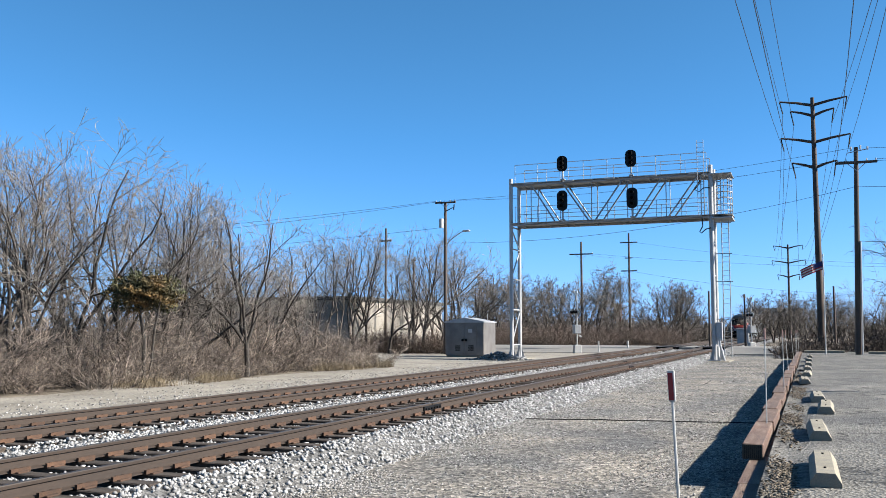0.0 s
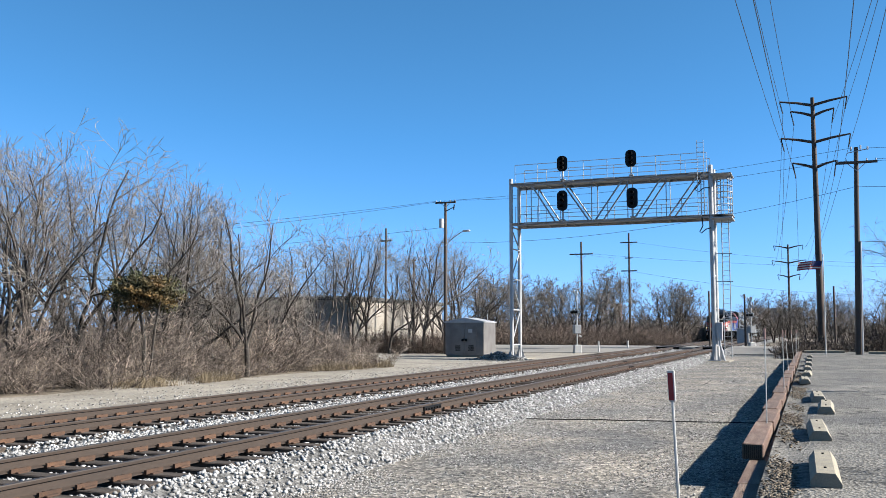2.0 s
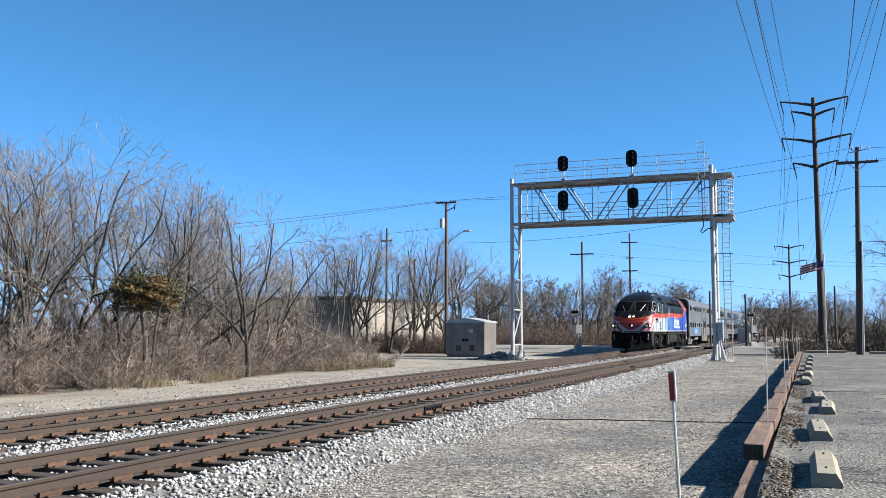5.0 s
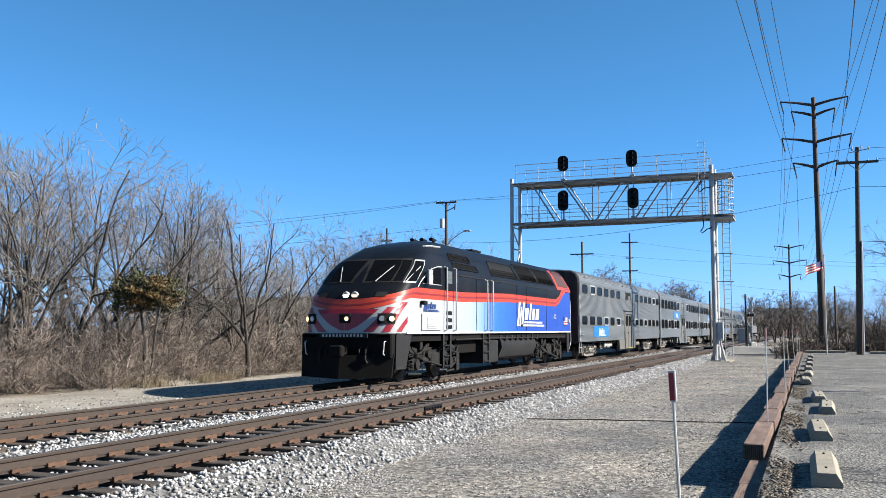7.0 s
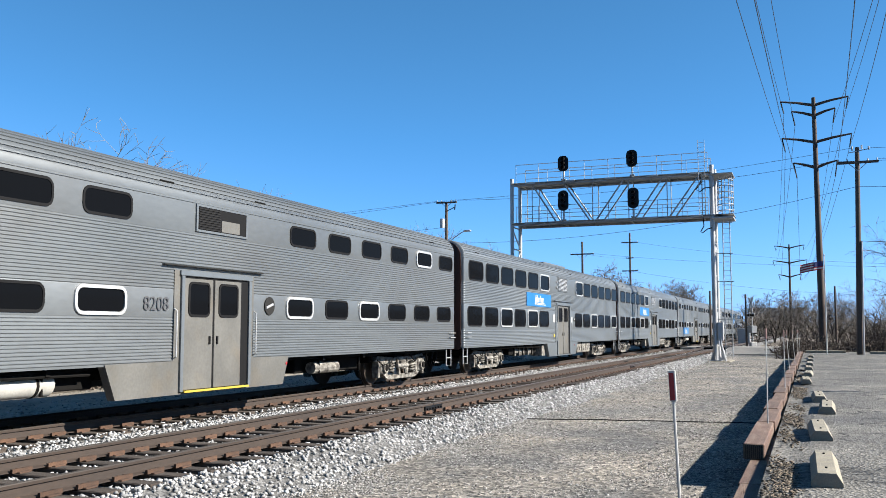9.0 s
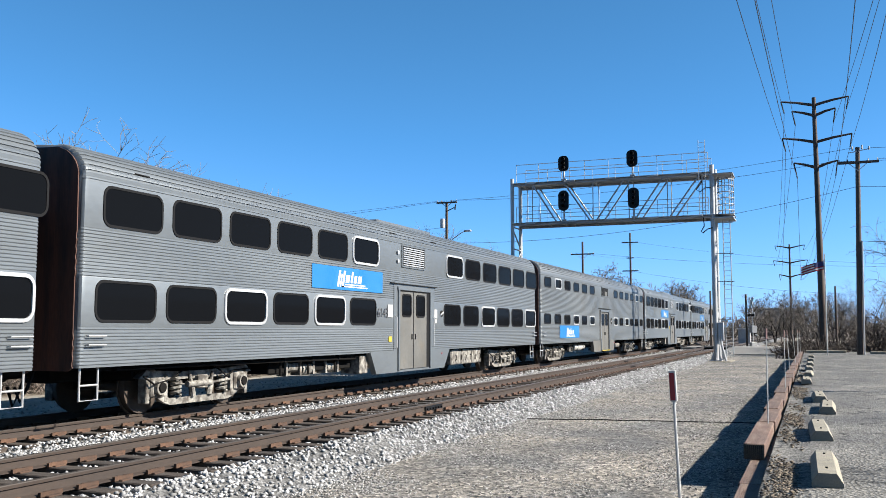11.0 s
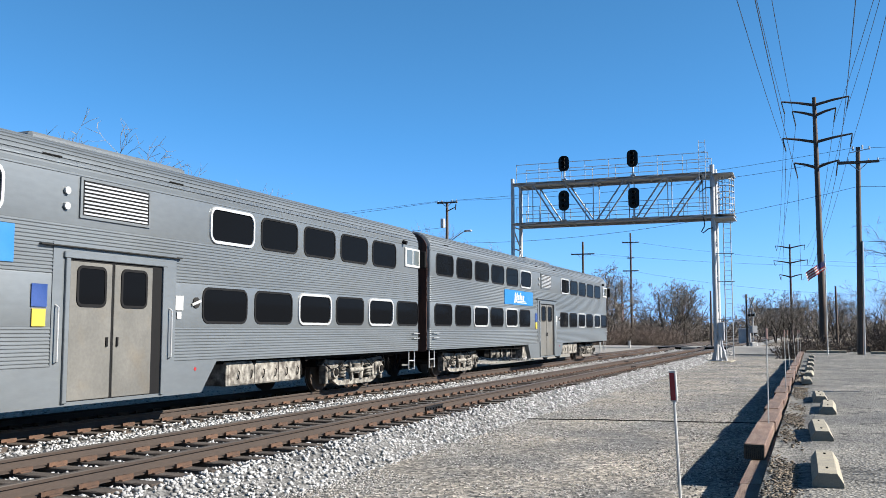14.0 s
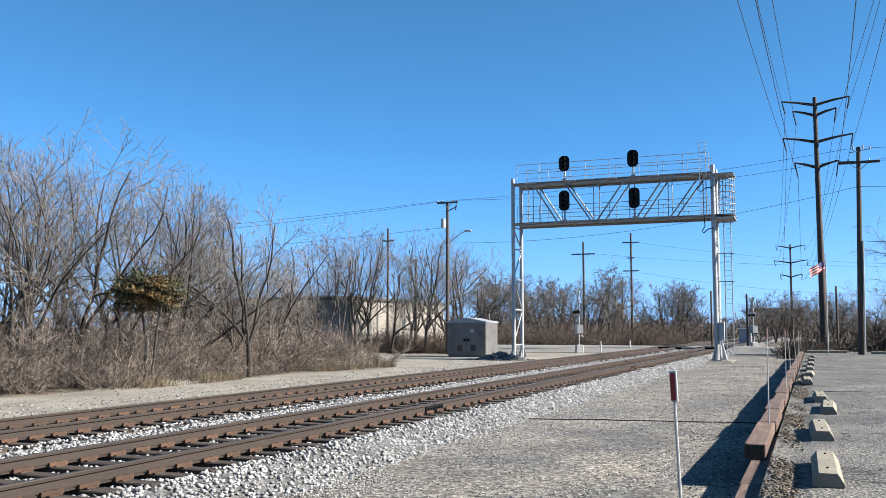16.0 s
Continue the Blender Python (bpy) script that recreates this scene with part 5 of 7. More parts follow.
PROFILE = {"A": car_profile((1.73, 2.24), (3.30, 3.87)), "B": car_profile((1.56, 2.36), (3.14, 3.92))}
END_A, END_B = -0.12, 25.46      # the ends of a car's body


def car_body_mesh(kind, mats):
    g = Geo()
    half = PROFILE[kind]
    ring = [(x, z) for x, z in half] + [(-x, z) for x, z in reversed(half[:-1])]
    ys = (END_A, END_A + 0.03, END_A + 0.1, END_B - 0.1, END_B - 0.03, END_B)
    k = (0.965, 0.99, 1, 1, 0.99, 0.965)
    g.loft([[(x * q, y, z - (1 - q) * 1.2 * max(0, z - 3.4)) for x, z in ring] for y, q in zip(ys, k)])
    return g.mesh("body_shell", mats, True)


MESH_body = {kind: car_body_mesh(kind, m) for kind, m in (("A", M_steel_old), ("B", M_steel))}


def window_meshes(w, h, r):
    """Gasket (black), bright frame, pane; all lie in the plane x = 0 facing +x."""
    o, i = round_rect(w + 0.09, h + 0.09, r + 0.045), round_rect(w, h, r)
    b = round_rect(w + 0.12, h + 0.12, r + 0.06)
    g = Geo()
    n = len(i)
    f0 = [[(0, y, z) for y, z in o], [(0.014, y * 0.995, z * 0.995) for y, z in o], [(0.014, y, z) for y, z in i], [(-0.002, y, z) for y, z in i]]
    g.loft(f0, False)
    e = Geo().loft([[(0, y, z) for y, z in b], [(0.03, y * 0.99, z * 0.99) for y, z in b], [(0.03, y, z) for y, z in i], [(-0.002, y, z) for y, z in i]], False)
    pane = Geo()
    pane.add([(0.0045, y, z) for y, z in i] + [(-0.01, y, z) for y, z in i], [tuple(range(n)), tuple(range(2 * n - 1, n - 1, -1))] + [(k, (k + 1) % n, n + (k + 1) % n, n + k) for k in range(n)])
    return g.mesh("window", M_rubber), e.mesh("window", M_alum), pane.mesh("pane", M_glass)


WIN_A, WIN_B = window_meshes(1.06, 0.37, 0.11), window_meshes(1.40, 0.60, 0.14)
WIN_DOOR = window_meshes(0.56, 0.56, 0.07)


def put_window(parent, meshes, side, y, z, framed):
    turn = pose(side * 1.593, y, z, 0, 0, 0 if side > 0 else 180)
    w = part("window", meshes[1] if framed else meshes[0], None, parent, "window in a bright aluminium frame" if framed else "", at=turn)
    part("pane", meshes[2], None, w)


def logo(parent, y, z, h, x, material, extra=True):
    """A slanted white emblem of plain shapes: uprights of unequal height over two long bars."""
    g = Geo()
    sl = 0.28

    def quad(a, b, z0, z1, d=0.0):
        g.slab([(y + (a + sl * z0) * h, z + z0 * h), (y + (b + sl * z0) * h, z + z0 * h), (y + (b + sl * z1 + d) * h, z + z1 * h), (y + (a + sl * z1 + d) * h, z + z1 * h)], x, x + 0.006)
    quad(0.0, 0.26, 0.0, 1.0), quad(0.34, 0.52, 0.0, 0.8), quad(0.60, 0.86, 0.0, 1.0)
    quad(1.0, 1.5, 0.28, 0.76), quad(1.66, 1.92, 0.28, 0.98), quad(2.08, 2.46, 0.28, 0.76), quad(2.62, 3.12, 0.28, 0.76)
    quad(0.98, 3.75, 0.13, 0.21), quad(0.6, 4.1, 0.0, 0.08)
    part("emblem", g, material, parent, "white slanted emblem")


def lettering(text, size, material, parent, y, z, x, name="numerals"):
    cu = bpy.data.curves.new(name, "FONT")
    cu.body, cu.size, cu.extrude = text, size, 0.002
    cu.materials.append(material)
    ob = new(name, cu)
    ob.parent = parent
    ob.matrix_basis = pose(x, y, z) @ Matrix.Rotation(radians(90), 4, "Z") @ Matrix.Rotation(radians(90), 4, "X")
    return ob


def passenger_car(kind, label, panel, cab, number=""):
    car = thing("gallery_car", label, "train car", "bilevel cars of the train")
    part("body_shell", MESH_body[kind], None, car)
    # entrance bay: a plain steel panel that drops to the platform level
    bay = [(9.72, 0.95), (9.98, 0.36), (15.12, 0.36), (15.34, 0.95), (13.95, 0.96), (13.95, 2.6), (11.42, 2.6), (11.42, 0.96)] if kind == "A" else \
          [(10.05, 0.95), (10.42, 0.36), (15.2, 0.36), (15.68, 0.95), (14.4, 0.96), (14.4, 2.86), (11.5, 2.86), (11.5, 0.96)]
    for s in (-1, 1):
        part("entrance_bay", Geo().slab(bay, s * 1.45, s * 1.607), M_door if kind == "A" else M_steel, car, "plain steel entrance panel")
    d0, d1 = (11.68, 13.74) if kind == "A" else (11.82, 14.0)
    top = 2.5 if kind == "A" else 2.62
    for s in (-1, 1):
        fr = Geo()
        a, b = (1.60, 1.65) if s > 0 else (-1.65, -1.60)
        fr.box(a, b, d0 - 0.09, d0, 0.4, top, 0.008).box(a, b, d1, d1 + 0.09, 0.4, top, 0.008).box(a, b, d0 - 0.12, d1 + 0.12, top, top + 0.1, 0.01)
        part("door_frame", fr, M_steel, car)
        part("drip_rail", Geo().box(a, b + 0.01, d0 - 0.6, d1 + 0.5, top + 0.17, top + 0.188), M_grill, car)
        # the doorway's shade is a flush black slab, with no real recess
        gap = Geo().box(s * 1.56 if s > 0 else -1.612, 1.612 if s > 0 else s * 1.56, d0, d1, 0.42, top)
        part("doorway", gap, M_rubber, car, "flat black panel in place of the doorway's shade")
        mid = (d0 + d1) / 2 - 0.13
        for y0, y1 in ((d0 + 0.01, mid - 0.03), (mid + 0.03, d1 - 0.26)):
            leaf = part("door", Geo().box(1.6 if s > 0 else -1.628, 1.628 if s > 0 else -1.6, y0, y1, 0.43, top - 0.04, 0.008), M_door, car, "dull steel sliding door leaf")
            turn = pose(s * 1.629, (y0 + y1) / 2, top - 0.42, 0, 0, 0 if s > 0 else 180)
            w = part("door_window", WIN_DOOR[0], None, leaf, at=turn)
            part("handle", Geo().box(1.628 if s > 0 else -1.65, 1.65 if s > 0 else -1.628, y1 - 0.12 if y0 < mid - 0.2 else y0 + 0.06, y1 - 0.08 if y0 < mid - 0.2 else y0 + 0.1, 1.25, 1.4), M_rubber, leaf)
            pn = part("door_pane", WIN_DOOR[2], None, leaf, at=turn)
        if kind == "A":
            part("threshold", Geo().box(a, b + (0.03 if s > 0 else -0.0), d0, d1, 0.385, 0.42), M_yellow, car, "yellow door threshold")
        for y in (d0 - 0.25, d1 + 0.22):
            part("grab_rail", Geo().tube([(s * 1.6, y, 1.0), (s * 1.67, y, 1.04), (s * 1.67, y, 1.86), (s * 1.6, y, 1.9)], 0.014, 6), M_alum, car)
    # windows
    if kind == "A":
        ups = [0.96 + 1.748 * i for i in range(6)] + [15.92 + 1.747 * i for i in range(6)]
        lows = [0.86 + 1.748 * i for i in range(6)] + [15.80 + 1.74 * i for i in range(6)]
        fu, fl = {1, 10}, {3, 5, 6, 8}
        zu, zl, wm = 3.59, 2.0, WIN_A
    else:
        ups = [1.04 + 1.748 * i for i in range(6)] + [16.12 + 1.746 * i for i in range(5 if cab else 6)]
        lows = [0.92 + 1.748 * i for i in range(6)] + [15.93 + 1.742 * i for i in range(6)]
        fu, fl = {5, 6}, {2, 4, 8, 10} if cab else {2, 4, 8, 11}
        zu, zl, wm = 3.53, 1.98, WIN_B
    for s in (-1, 1):
        for i, y in enumerate(ups):
            put_window(car, wm, s, y, zu, i in fu)
        for i, y in enumerate(lows):
            put_window(car, wm, s, y, zl, i in fl)
    # upper vent beside the door; a black box stands for its shaded recess
    y0, y1 = (12.05, 13.62) if kind == "A" else (12.05, 13.6)
    z0, z1 = (3.39, 3.83) if kind == "A" else (3.31, 3.87)
    for s in (-1, 1):
        a, b = sorted((s * 1.585, s * 1.612))
        v = part("vent", Geo().box(a, b, y0, y1, z0, z1), M_rubber, car, "upper side vent")
        rim = Geo()
        for p, q, u, w in ((y0 - 0.05, y1 + 0.05, z1, z1 + 0.04), (y0 - 0.05, y1 + 0.05, z0 - 0.04, z0), (y0 - 0.05, y0, z0, z1), (y1, y1 + 0.05, z0, z1)):
            rim.box(min(s * 1.58, s * 1.622), max(s * 1.58, s * 1.622), p, q, u, w)
        part("vent_frame", rim, M_steel_old, v)
        if kind == "A":
            part("louvre_plate", Geo().box(min(s * 1.6, s * 1.616), max(s * 1.6, s * 1.616), y0 + 0.75, y0 + 1.35, z0 + 0.02, z0 + 0.24), M_door, v, "pale plate in the open vent")
        sl = Geo()
        for i in range(9):
            z = z0 + 0.02 + i * (z1 - z0 - 0.02) / 9
            sl.box(a, b + 0.012 if s > 0 else b, y0 + 0.03, y1 - 0.03 if kind == "B" else y0 + 0.7, z, z + (0.012 if kind == "A" else 0.03))
        pieces("slat", sl, M_grill if kind == "A" else M_alum, v)
    # roof hatches and ridge boxes
    for y in (1.25, 11.2, 14.2, 23.6) if kind == "A" else (1.25, 11.45, 14.4):
        for nm, m, e, dz in (("roof_hatch", M_alum, 0.27, 0.0), ("hatch_mesh", M_grill, 0.19, 0.012)):
            c = e - 0.27
            ring = [(1.555 - c * 0.1 + dz, y - e, 4.13 - c * 0.5), (1.555 - c * 0.1 + dz, y + e, 4.13 - c * 0.5), (1.34 + c * 0.4 + dz, y + e, 4.38 + c * 0.5 + dz), (1.34 + c * 0.4 + dz, y - e, 4.38 + c * 0.5 + dz)]
            part(nm, Geo().loft([[(a - 0.05, b, h - 0.04) for a, b, h in ring], ring]), m, car)
    if kind == "B":
        part("roof_unit", Geo().box(-1.15, 1.15, 11.4, 15.2, 4.4, 4.58, 0.05), M_steel_old, car, "roof cooling unit")
        for y in (3.0, 20.5, 23.0):
            part("roof_vent", Geo().box(-0.3, 0.3, y - 0.2, y + 0.2, 4.49, 4.58, 0.03), M_alum, car)
    # ends: dark vestibule wall, diaphragm, step rungs, coupler
    for y, k in ((END_A, -1), (END_B, 1)):
        e = Geo()
        ring = [(x * 0.93, z - 0.05) for x, z in PROFILE[kind] if z < 4.5] + [(0, 4.5)]
        ring = [(x, z) for x, z in ring[::3]] + [(0, 4.48)]
        full = ring + [(-x, z) for x, z in reversed(ring[:-1])]
        e.loft([[(x, y, z) for x, z in full], [(x, y + k * 0.03, z) for x, z in full]])
        part("end_wall", e, M_end, car, "dark brown end wall")
        d = Geo()
        for s in (-1, 1):
            d.box(s * 0.5 - 0.06, s * 0.5 + 0.06, min(y, y + k * 0.40), max(y, y + k * 0.40), 1.0, 3.3, 0.02)
        d.box(-0.56, 0.56, min(y, y + k * 0.40), max(y, y + k * 0.40), 3.25, 3.4, 0.02)
        d.box(-0.5, 0.5, min(y, y + k * 0.1), max(y, y + k * 0.1), 1.0, 3.3)
        part("diaphragm", d, M_rubber, car, "black rubber gangway diaphragm")
        c = Geo()
        c.box(-0.12, 0.12, min(y - k * 0.6, y + k * 0.19), max(y - k * 0.6, y + k * 0.19), 0.72, 0.95, 0.02)
        c.box(-0.17, 0.17, min(y + k * 0.02, y + k * 0.2), max(y + k * 0.02, y + k * 0.2), 0.68, 0.98, 0.03)
        part("coupler", c, M_under, car)
        for s in (-1, 1):
            st = Geo()
            ya, yb = y - k * 0.12, y - k * 0.52
            x = s * 1.5
            st.tube([(x, ya, 0.92), (x, ya, 0.4), (x, yb, 0.4), (x, yb, 0.92)], 0.018, 6)
            st.rod((x, ya, 0.64), (x, yb, 0.64), 0.016, n=6)
            part("step", st, M_alum, car, "sill step of bent pipe")
            gr = Geo()
            for z in (1.28, 1.42):
                gr.tube([(s * 1.6, ya, z), (s * 1.66, ya, z), (s * 1.66, yb, z), (s * 1.6, yb, z)], 0.013, 5)
            part("grab_iron", gr, M_alum, car)
        h = Geo()
        for dx, dp in ((0.45, 0.5), (0.6, 0.42), (-0.5, 0.45)):
            h.tube([(dx, y - k * 0.1, 0.9), (dx, y + k * 0.05, 0.75 - dp * 0.4), (dx - 0.06, y + k * 0.12, 0.3 + (0.5 - dp)), (dx - 0.1, y + k * 0.2, 0.62)], 0.028, 6)
        pieces("brake_hose", h, M_rubber, car)
    if cab:
        for s in (-1, 1):
            f = part("cab_window", Geo().box(min(s * 1.585, s * 1.63), max(s * 1.585, s * 1.63), 24.42, 25.42, 3.30, 3.84, 0.01), M_white, car, "white-framed sliding cab window")
            for y0, y1 in ((24.5, 24.9), (24.96, 25.35)):
                part("cab_pane", Geo().box(min(s * 1.6, s * 1.634), max(s * 1.6, s * 1.634), y0, y1, 3.37, 3.79), M_glass_clear, f)
            part("mirror", Geo().box(min(s * 1.63, s * 1.8), max(s * 1.63, s * 1.8), 25.44, 25.54, 3.32, 3.8, 0.02), M_rubber, car, "black cab mirror")
            part("cab_light", Geo().rod((s * 1.6, 24.3, 3.98), (s * 1.72, 24.3, 3.95), 0.06, 0.05, 10), M_rubber, car)
        part("roof_beacon", Geo().box(-0.2, 0.2, 24.6, 25.0, 4.5, 4.62, 0.03), M_rubber, car)
    # underfloor
    un = Geo().box(-1.35, 1.35, 0.5, 25.4, 0.84, 0.93)
    un.box(-0.3, 0.3, 0.6, 25.3, 0.62, 0.86)
    un.box(-1.2, 1.2, 5.9, 9.9, 0.55, 0.85, 0.02).box(-1.1, 1.0, 16.6, 19.8, 0.5, 0.85, 0.02)
    for y in (6.2, 7.4, 8.7, 17.2, 19.3):
        un.bar((-1.45, y, 0.86), (1.45, y, 0.86), 0.09, 0.1)
        un.rod((1.3, y, 0.86), (1.3, y + 0.02, 0.5), 0.03, n=6)
    un.tube([(1.42, 0.9, 0.86), (1.42, 5.6, 0.84), (1.4, 9.6, 0.8)], 0.03, 6)
    part("underframe", un, M_under, car)
    if kind == "A":
        for s in (1, -1):
            t = Geo()
            t.tube([(s * 1.15, 7.05, 0.67), (s * 1.15, 7.12, 0.67), (s * 1.15, 8.95, 0.67), (s * 1.15, 9.02, 0.67)], [0.13, 0.185, 0.185, 0.13], 18)
            for y in (7.5, 8.6):
                t.rod((s * 1.15, y, 0.67), (s * 1.15, y + 0.05, 0.67), 0.195, n=18, slot=1)
            part("air_tank", t, [M_tank, M_under], car, "cream cylindrical air tank", True)
        part("valve_box", Geo().box(0.8, 1.25, 6.1, 6.6, 0.45, 0.85, 0.02), M_truck, car)
        part("brake_cylinder", Geo().rod((1.2, 17.0, 0.62), (1.2, 18.2, 0.62), 0.14, n=12), M_truck, car)
    else:
        for s in (1, -1):
            bx = part("battery_box", Geo().box(min(s * 0.7, s * 1.42), max(s * 0.7, s * 1.42), 16.25, 19.1, 0.4, 0.88, 0.015), M_truck, car, "beige underfloor equipment box with latched lids")
            for i in range(3):
                y = 16.3 + i * 0.93
                a, b = sorted((s * 1.42, s * 1.435))
                lid = part("lid", Geo().box(a, b, y, y + 0.87, 0.43, 0.84, 0.004), M_truck, bx)
            lt = Geo()
            for i in range(6):
                y = 16.6 + i * 0.46
                lt.tube([(s * 1.43, y, 0.52), (s * 1.47, y, 0.55), (s * 1.47, y + 0.03, 0.68), (s * 1.43, y + 0.03, 0.7)], 0.012, 5)
            pieces("latch", lt, M_under, bx)
            part("junction_box", Geo().box(min(s * 0.9, s * 1.46), max(s * 0.9, s * 1.46), 9.75, 10.2, 0.4, 0.86, 0.02), M_truck, car)
            eq = Geo()
            for i in range(5):
                y = 6.1 + i * 0.6
                eq.rod((s * 1.1, y, 0.62 + 0.06 * (i % 2)), (s * 1.1, y + 0.42, 0.62 + 0.06 * (i % 2)), 0.1 + 0.03 * (i % 3), n=10)
                eq.box(min(s * 1.0, s * 1.25), max(s * 1.0, s * 1.25), y + 0.44, y + 0.52, 0.48, 0.8)
            part("brake_gear", eq, M_truck, car, "", True)
    for y in (3.55, 22.3):
        part("truck_frame", MESH_truck, None, car, "cast steel truck frame with coil springs", at=pose(0, y, 0))
        for k in (-1.28, 1.28):
            w = part("wheelset", MESH_wheels, None, car, at=pose(0, y + k, WHEEL_R))
            WHEELS.append((w, y + k, WHEEL_R))
    # emblem panel
    for s in (1,):
        if panel == "low":
            p = part("emblem_panel", Geo().box(1.603, 1.611, 2.9, 6.65, 1.14, 1.72), M_panel, car, "bright blue panel with a white emblem")
            logo(p, 4.1, 1.2, 0.42, 1.611, M_white)
        elif panel == "high":
            p = part("emblem_panel", Geo().box(1.603, 1.611, 7.02, 10.75, 2.49, 3.04), M_panel, car, "bright blue panel with a white emblem")
            logo(p, 8.2, 2.56, 0.40, 1.611, M_white)
    dy = 14.55 if kind == "A" else 15.0
    disc = part("round_emblem", Geo().rod((1.6, dy, 2.02), (1.615, dy, 2.02), 0.19 if kind == "A" else 0.1, n=24), M_grill, car, "round dark emblem")
    part("emblem_stroke", Geo().bar((1.616, dy - 0.13, 1.98), (1.616, dy + 0.13, 2.06), 0.012, 0.05), M_alum, disc)
    if kind == "B":
        for y, z, w, h, m in ((11.25, 2.03, 0.3, 0.34, M_navy if cab else M_white), (14.5, 2.0, 0.22, 0.26, M_white), (14.5, 1.78, 0.12, 0.12, M_white), (11.25, 1.7 if cab else 1.27, 0.26 if cab else 0.2, 0.26 if cab else 0.14, M_yellow)):
            part("notice_plate", Geo().box(1.607, 1.613, y - w / 2, y + w / 2, z - h / 2, z + h / 2), m, car)
        part("marker_lights", Geo().rod((1.6, 11.72, 3.42), (1.64, 11.72, 3.42), 0.06, n=10).rod((1.6, 11.72, 3.66), (1.64, 11.72, 3.66), 0.06, n=10), M_galv, car)
    if number:
        lettering(number, 0.34, M_numeral, car, 10.6 if kind == "A" else 10.45, 1.86, 1.612)
    # small marks: reflective dot and rating stripes at the bay's foot
    part("reflector", Geo().rod((1.605, 15.25 if kind == "A" else 15.0, 0.8), (1.613, 15.25 if kind == "A" else 15.0, 0.8), 0.035, n=8), M_red, car)
    return car


WHEELS = []
CARS = [passenger_car("A", "stainless steel bilevel car with small windows, first behind the locomotive", "low", False, "8208"),
        passenger_car("B", "stainless steel bilevel car with large windows and blue panel", "high", False),
        passenger_car("B", "stainless steel bilevel car with large windows and blue panel", "high", False, "6143"),
        passenger_car("A", "stainless steel bilevel car with small windows and cream tank", "low", False),
        passenger_car("B", "stainless steel bilevel cab car with white-framed cab window", "high", True),
        passenger_car("B", "stainless steel bilevel cab car at the train's end", "high", True)]


# ---- locomotive ----
def livery_material():
    """White at the cab that fades through pale blue into deep blue towards the rear."""
    m = mat("livery_fade", (0.7, 0.7, 0.7), 0.45, 0, 0.04, 1, 20, spec=0.3)
    nt = m.node_tree
    N, L = nt.nodes, nt.links
    co = N.new("ShaderNodeTexCoord")
    sp = N.new("ShaderNodeSeparateXYZ")
    L.new(co.outputs["Object"], sp.inputs[0])
    mr = N.new("ShaderNodeMapRange")
    mr.inputs[1].default_value, mr.inputs[2].default_value = 3.0, 12.5
    L.new(sp.outputs[1], mr.inputs[0])
    cr = N.new("ShaderNodeValToRGB")
    e = cr.color_ramp.elements
    e[0].position, e[0].color = 0.0, (0.24, 0.25, 0.255, 1)
    e[1].position, e[1].color = 1.0, (0.010, 0.042, 0.23, 1)
    for p, c in ((0.30, (0.22, 0.27, 0.35, 1)), (0.45, (0.10, 0.19, 0.38, 1)), (0.58, (0.022, 0.095, 0.33, 1))):
        k = e.new(p)
        k.color = c
    L.new(mr.outputs[0], cr.inputs[0])
    L.new(cr.outputs[0], N["Principled BSDF"].inputs["Base Color"])
    return m


M_livery = livery_material()
M_hood = mat("hood_black", (0.010, 0.011, 0.014), 0.42, 0, 0.25, 0.8, 18, spec=0.12, second=(0.014, 0.015, 0.017), second_at=0.6)
M_orange = mat("orange_stripe", (0.66, 0.062, 0.024), 0.4, 0, 0.06, 1, 20)
M_maroon = mat("maroon_line", (0.32, 0.02, 0.02), 0.4, 0, 0.06)
M_chevron = mat("red_chevron", (0.42, 0.015, 0.03), 0.4, 0, 0.06)
M_greyskirt = mat("grey_skirt", (0.017, 0.017, 0.018), 0.7, 0, 0.25, 2, 25, spec=0.25, second=(0.035, 0.033, 0.031), second_at=0.66)
M_locotruck = mat("sooty_casting", (0.014, 0.013, 0.012), 0.8, 0.05, 0.3, 4, 30, 0.3, 50, spec=0.25, second=(0.04, 0.036, 0.032), second_at=0.62)
M_mesh = mat("radiator_mesh", (0.006, 0.006, 0.006), 0.85, 0.0, 0.5, 8, 120, spec=0.06)
M_redmesh = mat("red_mesh", (0.07, 0.014, 0.011), 0.6, 0.1, 0.4, 8, 120)
M_lamp = glow("headlamp", (1.0, 0.86, 0.62), 3.0)
M_lamp_dim = glow("warm_lamp", (1.0, 0.72, 0.38), 0.7)
REAR = 19.75


def table(z, rows):
    for (a, p), (b, q) in zip(rows, rows[1:]):
        if z <= b:
            return p + (q - p) * max(0, (z - a)) / (b - a)
    return rows[-1][1]


def nose_y(z):
    return table(z, ((1.3, -0.45), (1.98, -0.38), (2.45, -0.15), (2.85, 0.30), (3.25, 0.80), (3.75, 1.5), (4.1, 2.3), (4.32, 3.3), (4.46, 4.4), (4.53, 5.2)))


def half_width(z):
    return table(z, ((1.3, 1.49), (3.30, 1.51), (3.48, 1.46), (4.08, 1.12), (4.32, 0.85), (4.47, 0.45), (4.53, 0.02)))


def corner(z):
    return table(z, ((1.3, 0.95), (2.4, 1.0), (3.3, 1.1), (4.53, 1.4)))


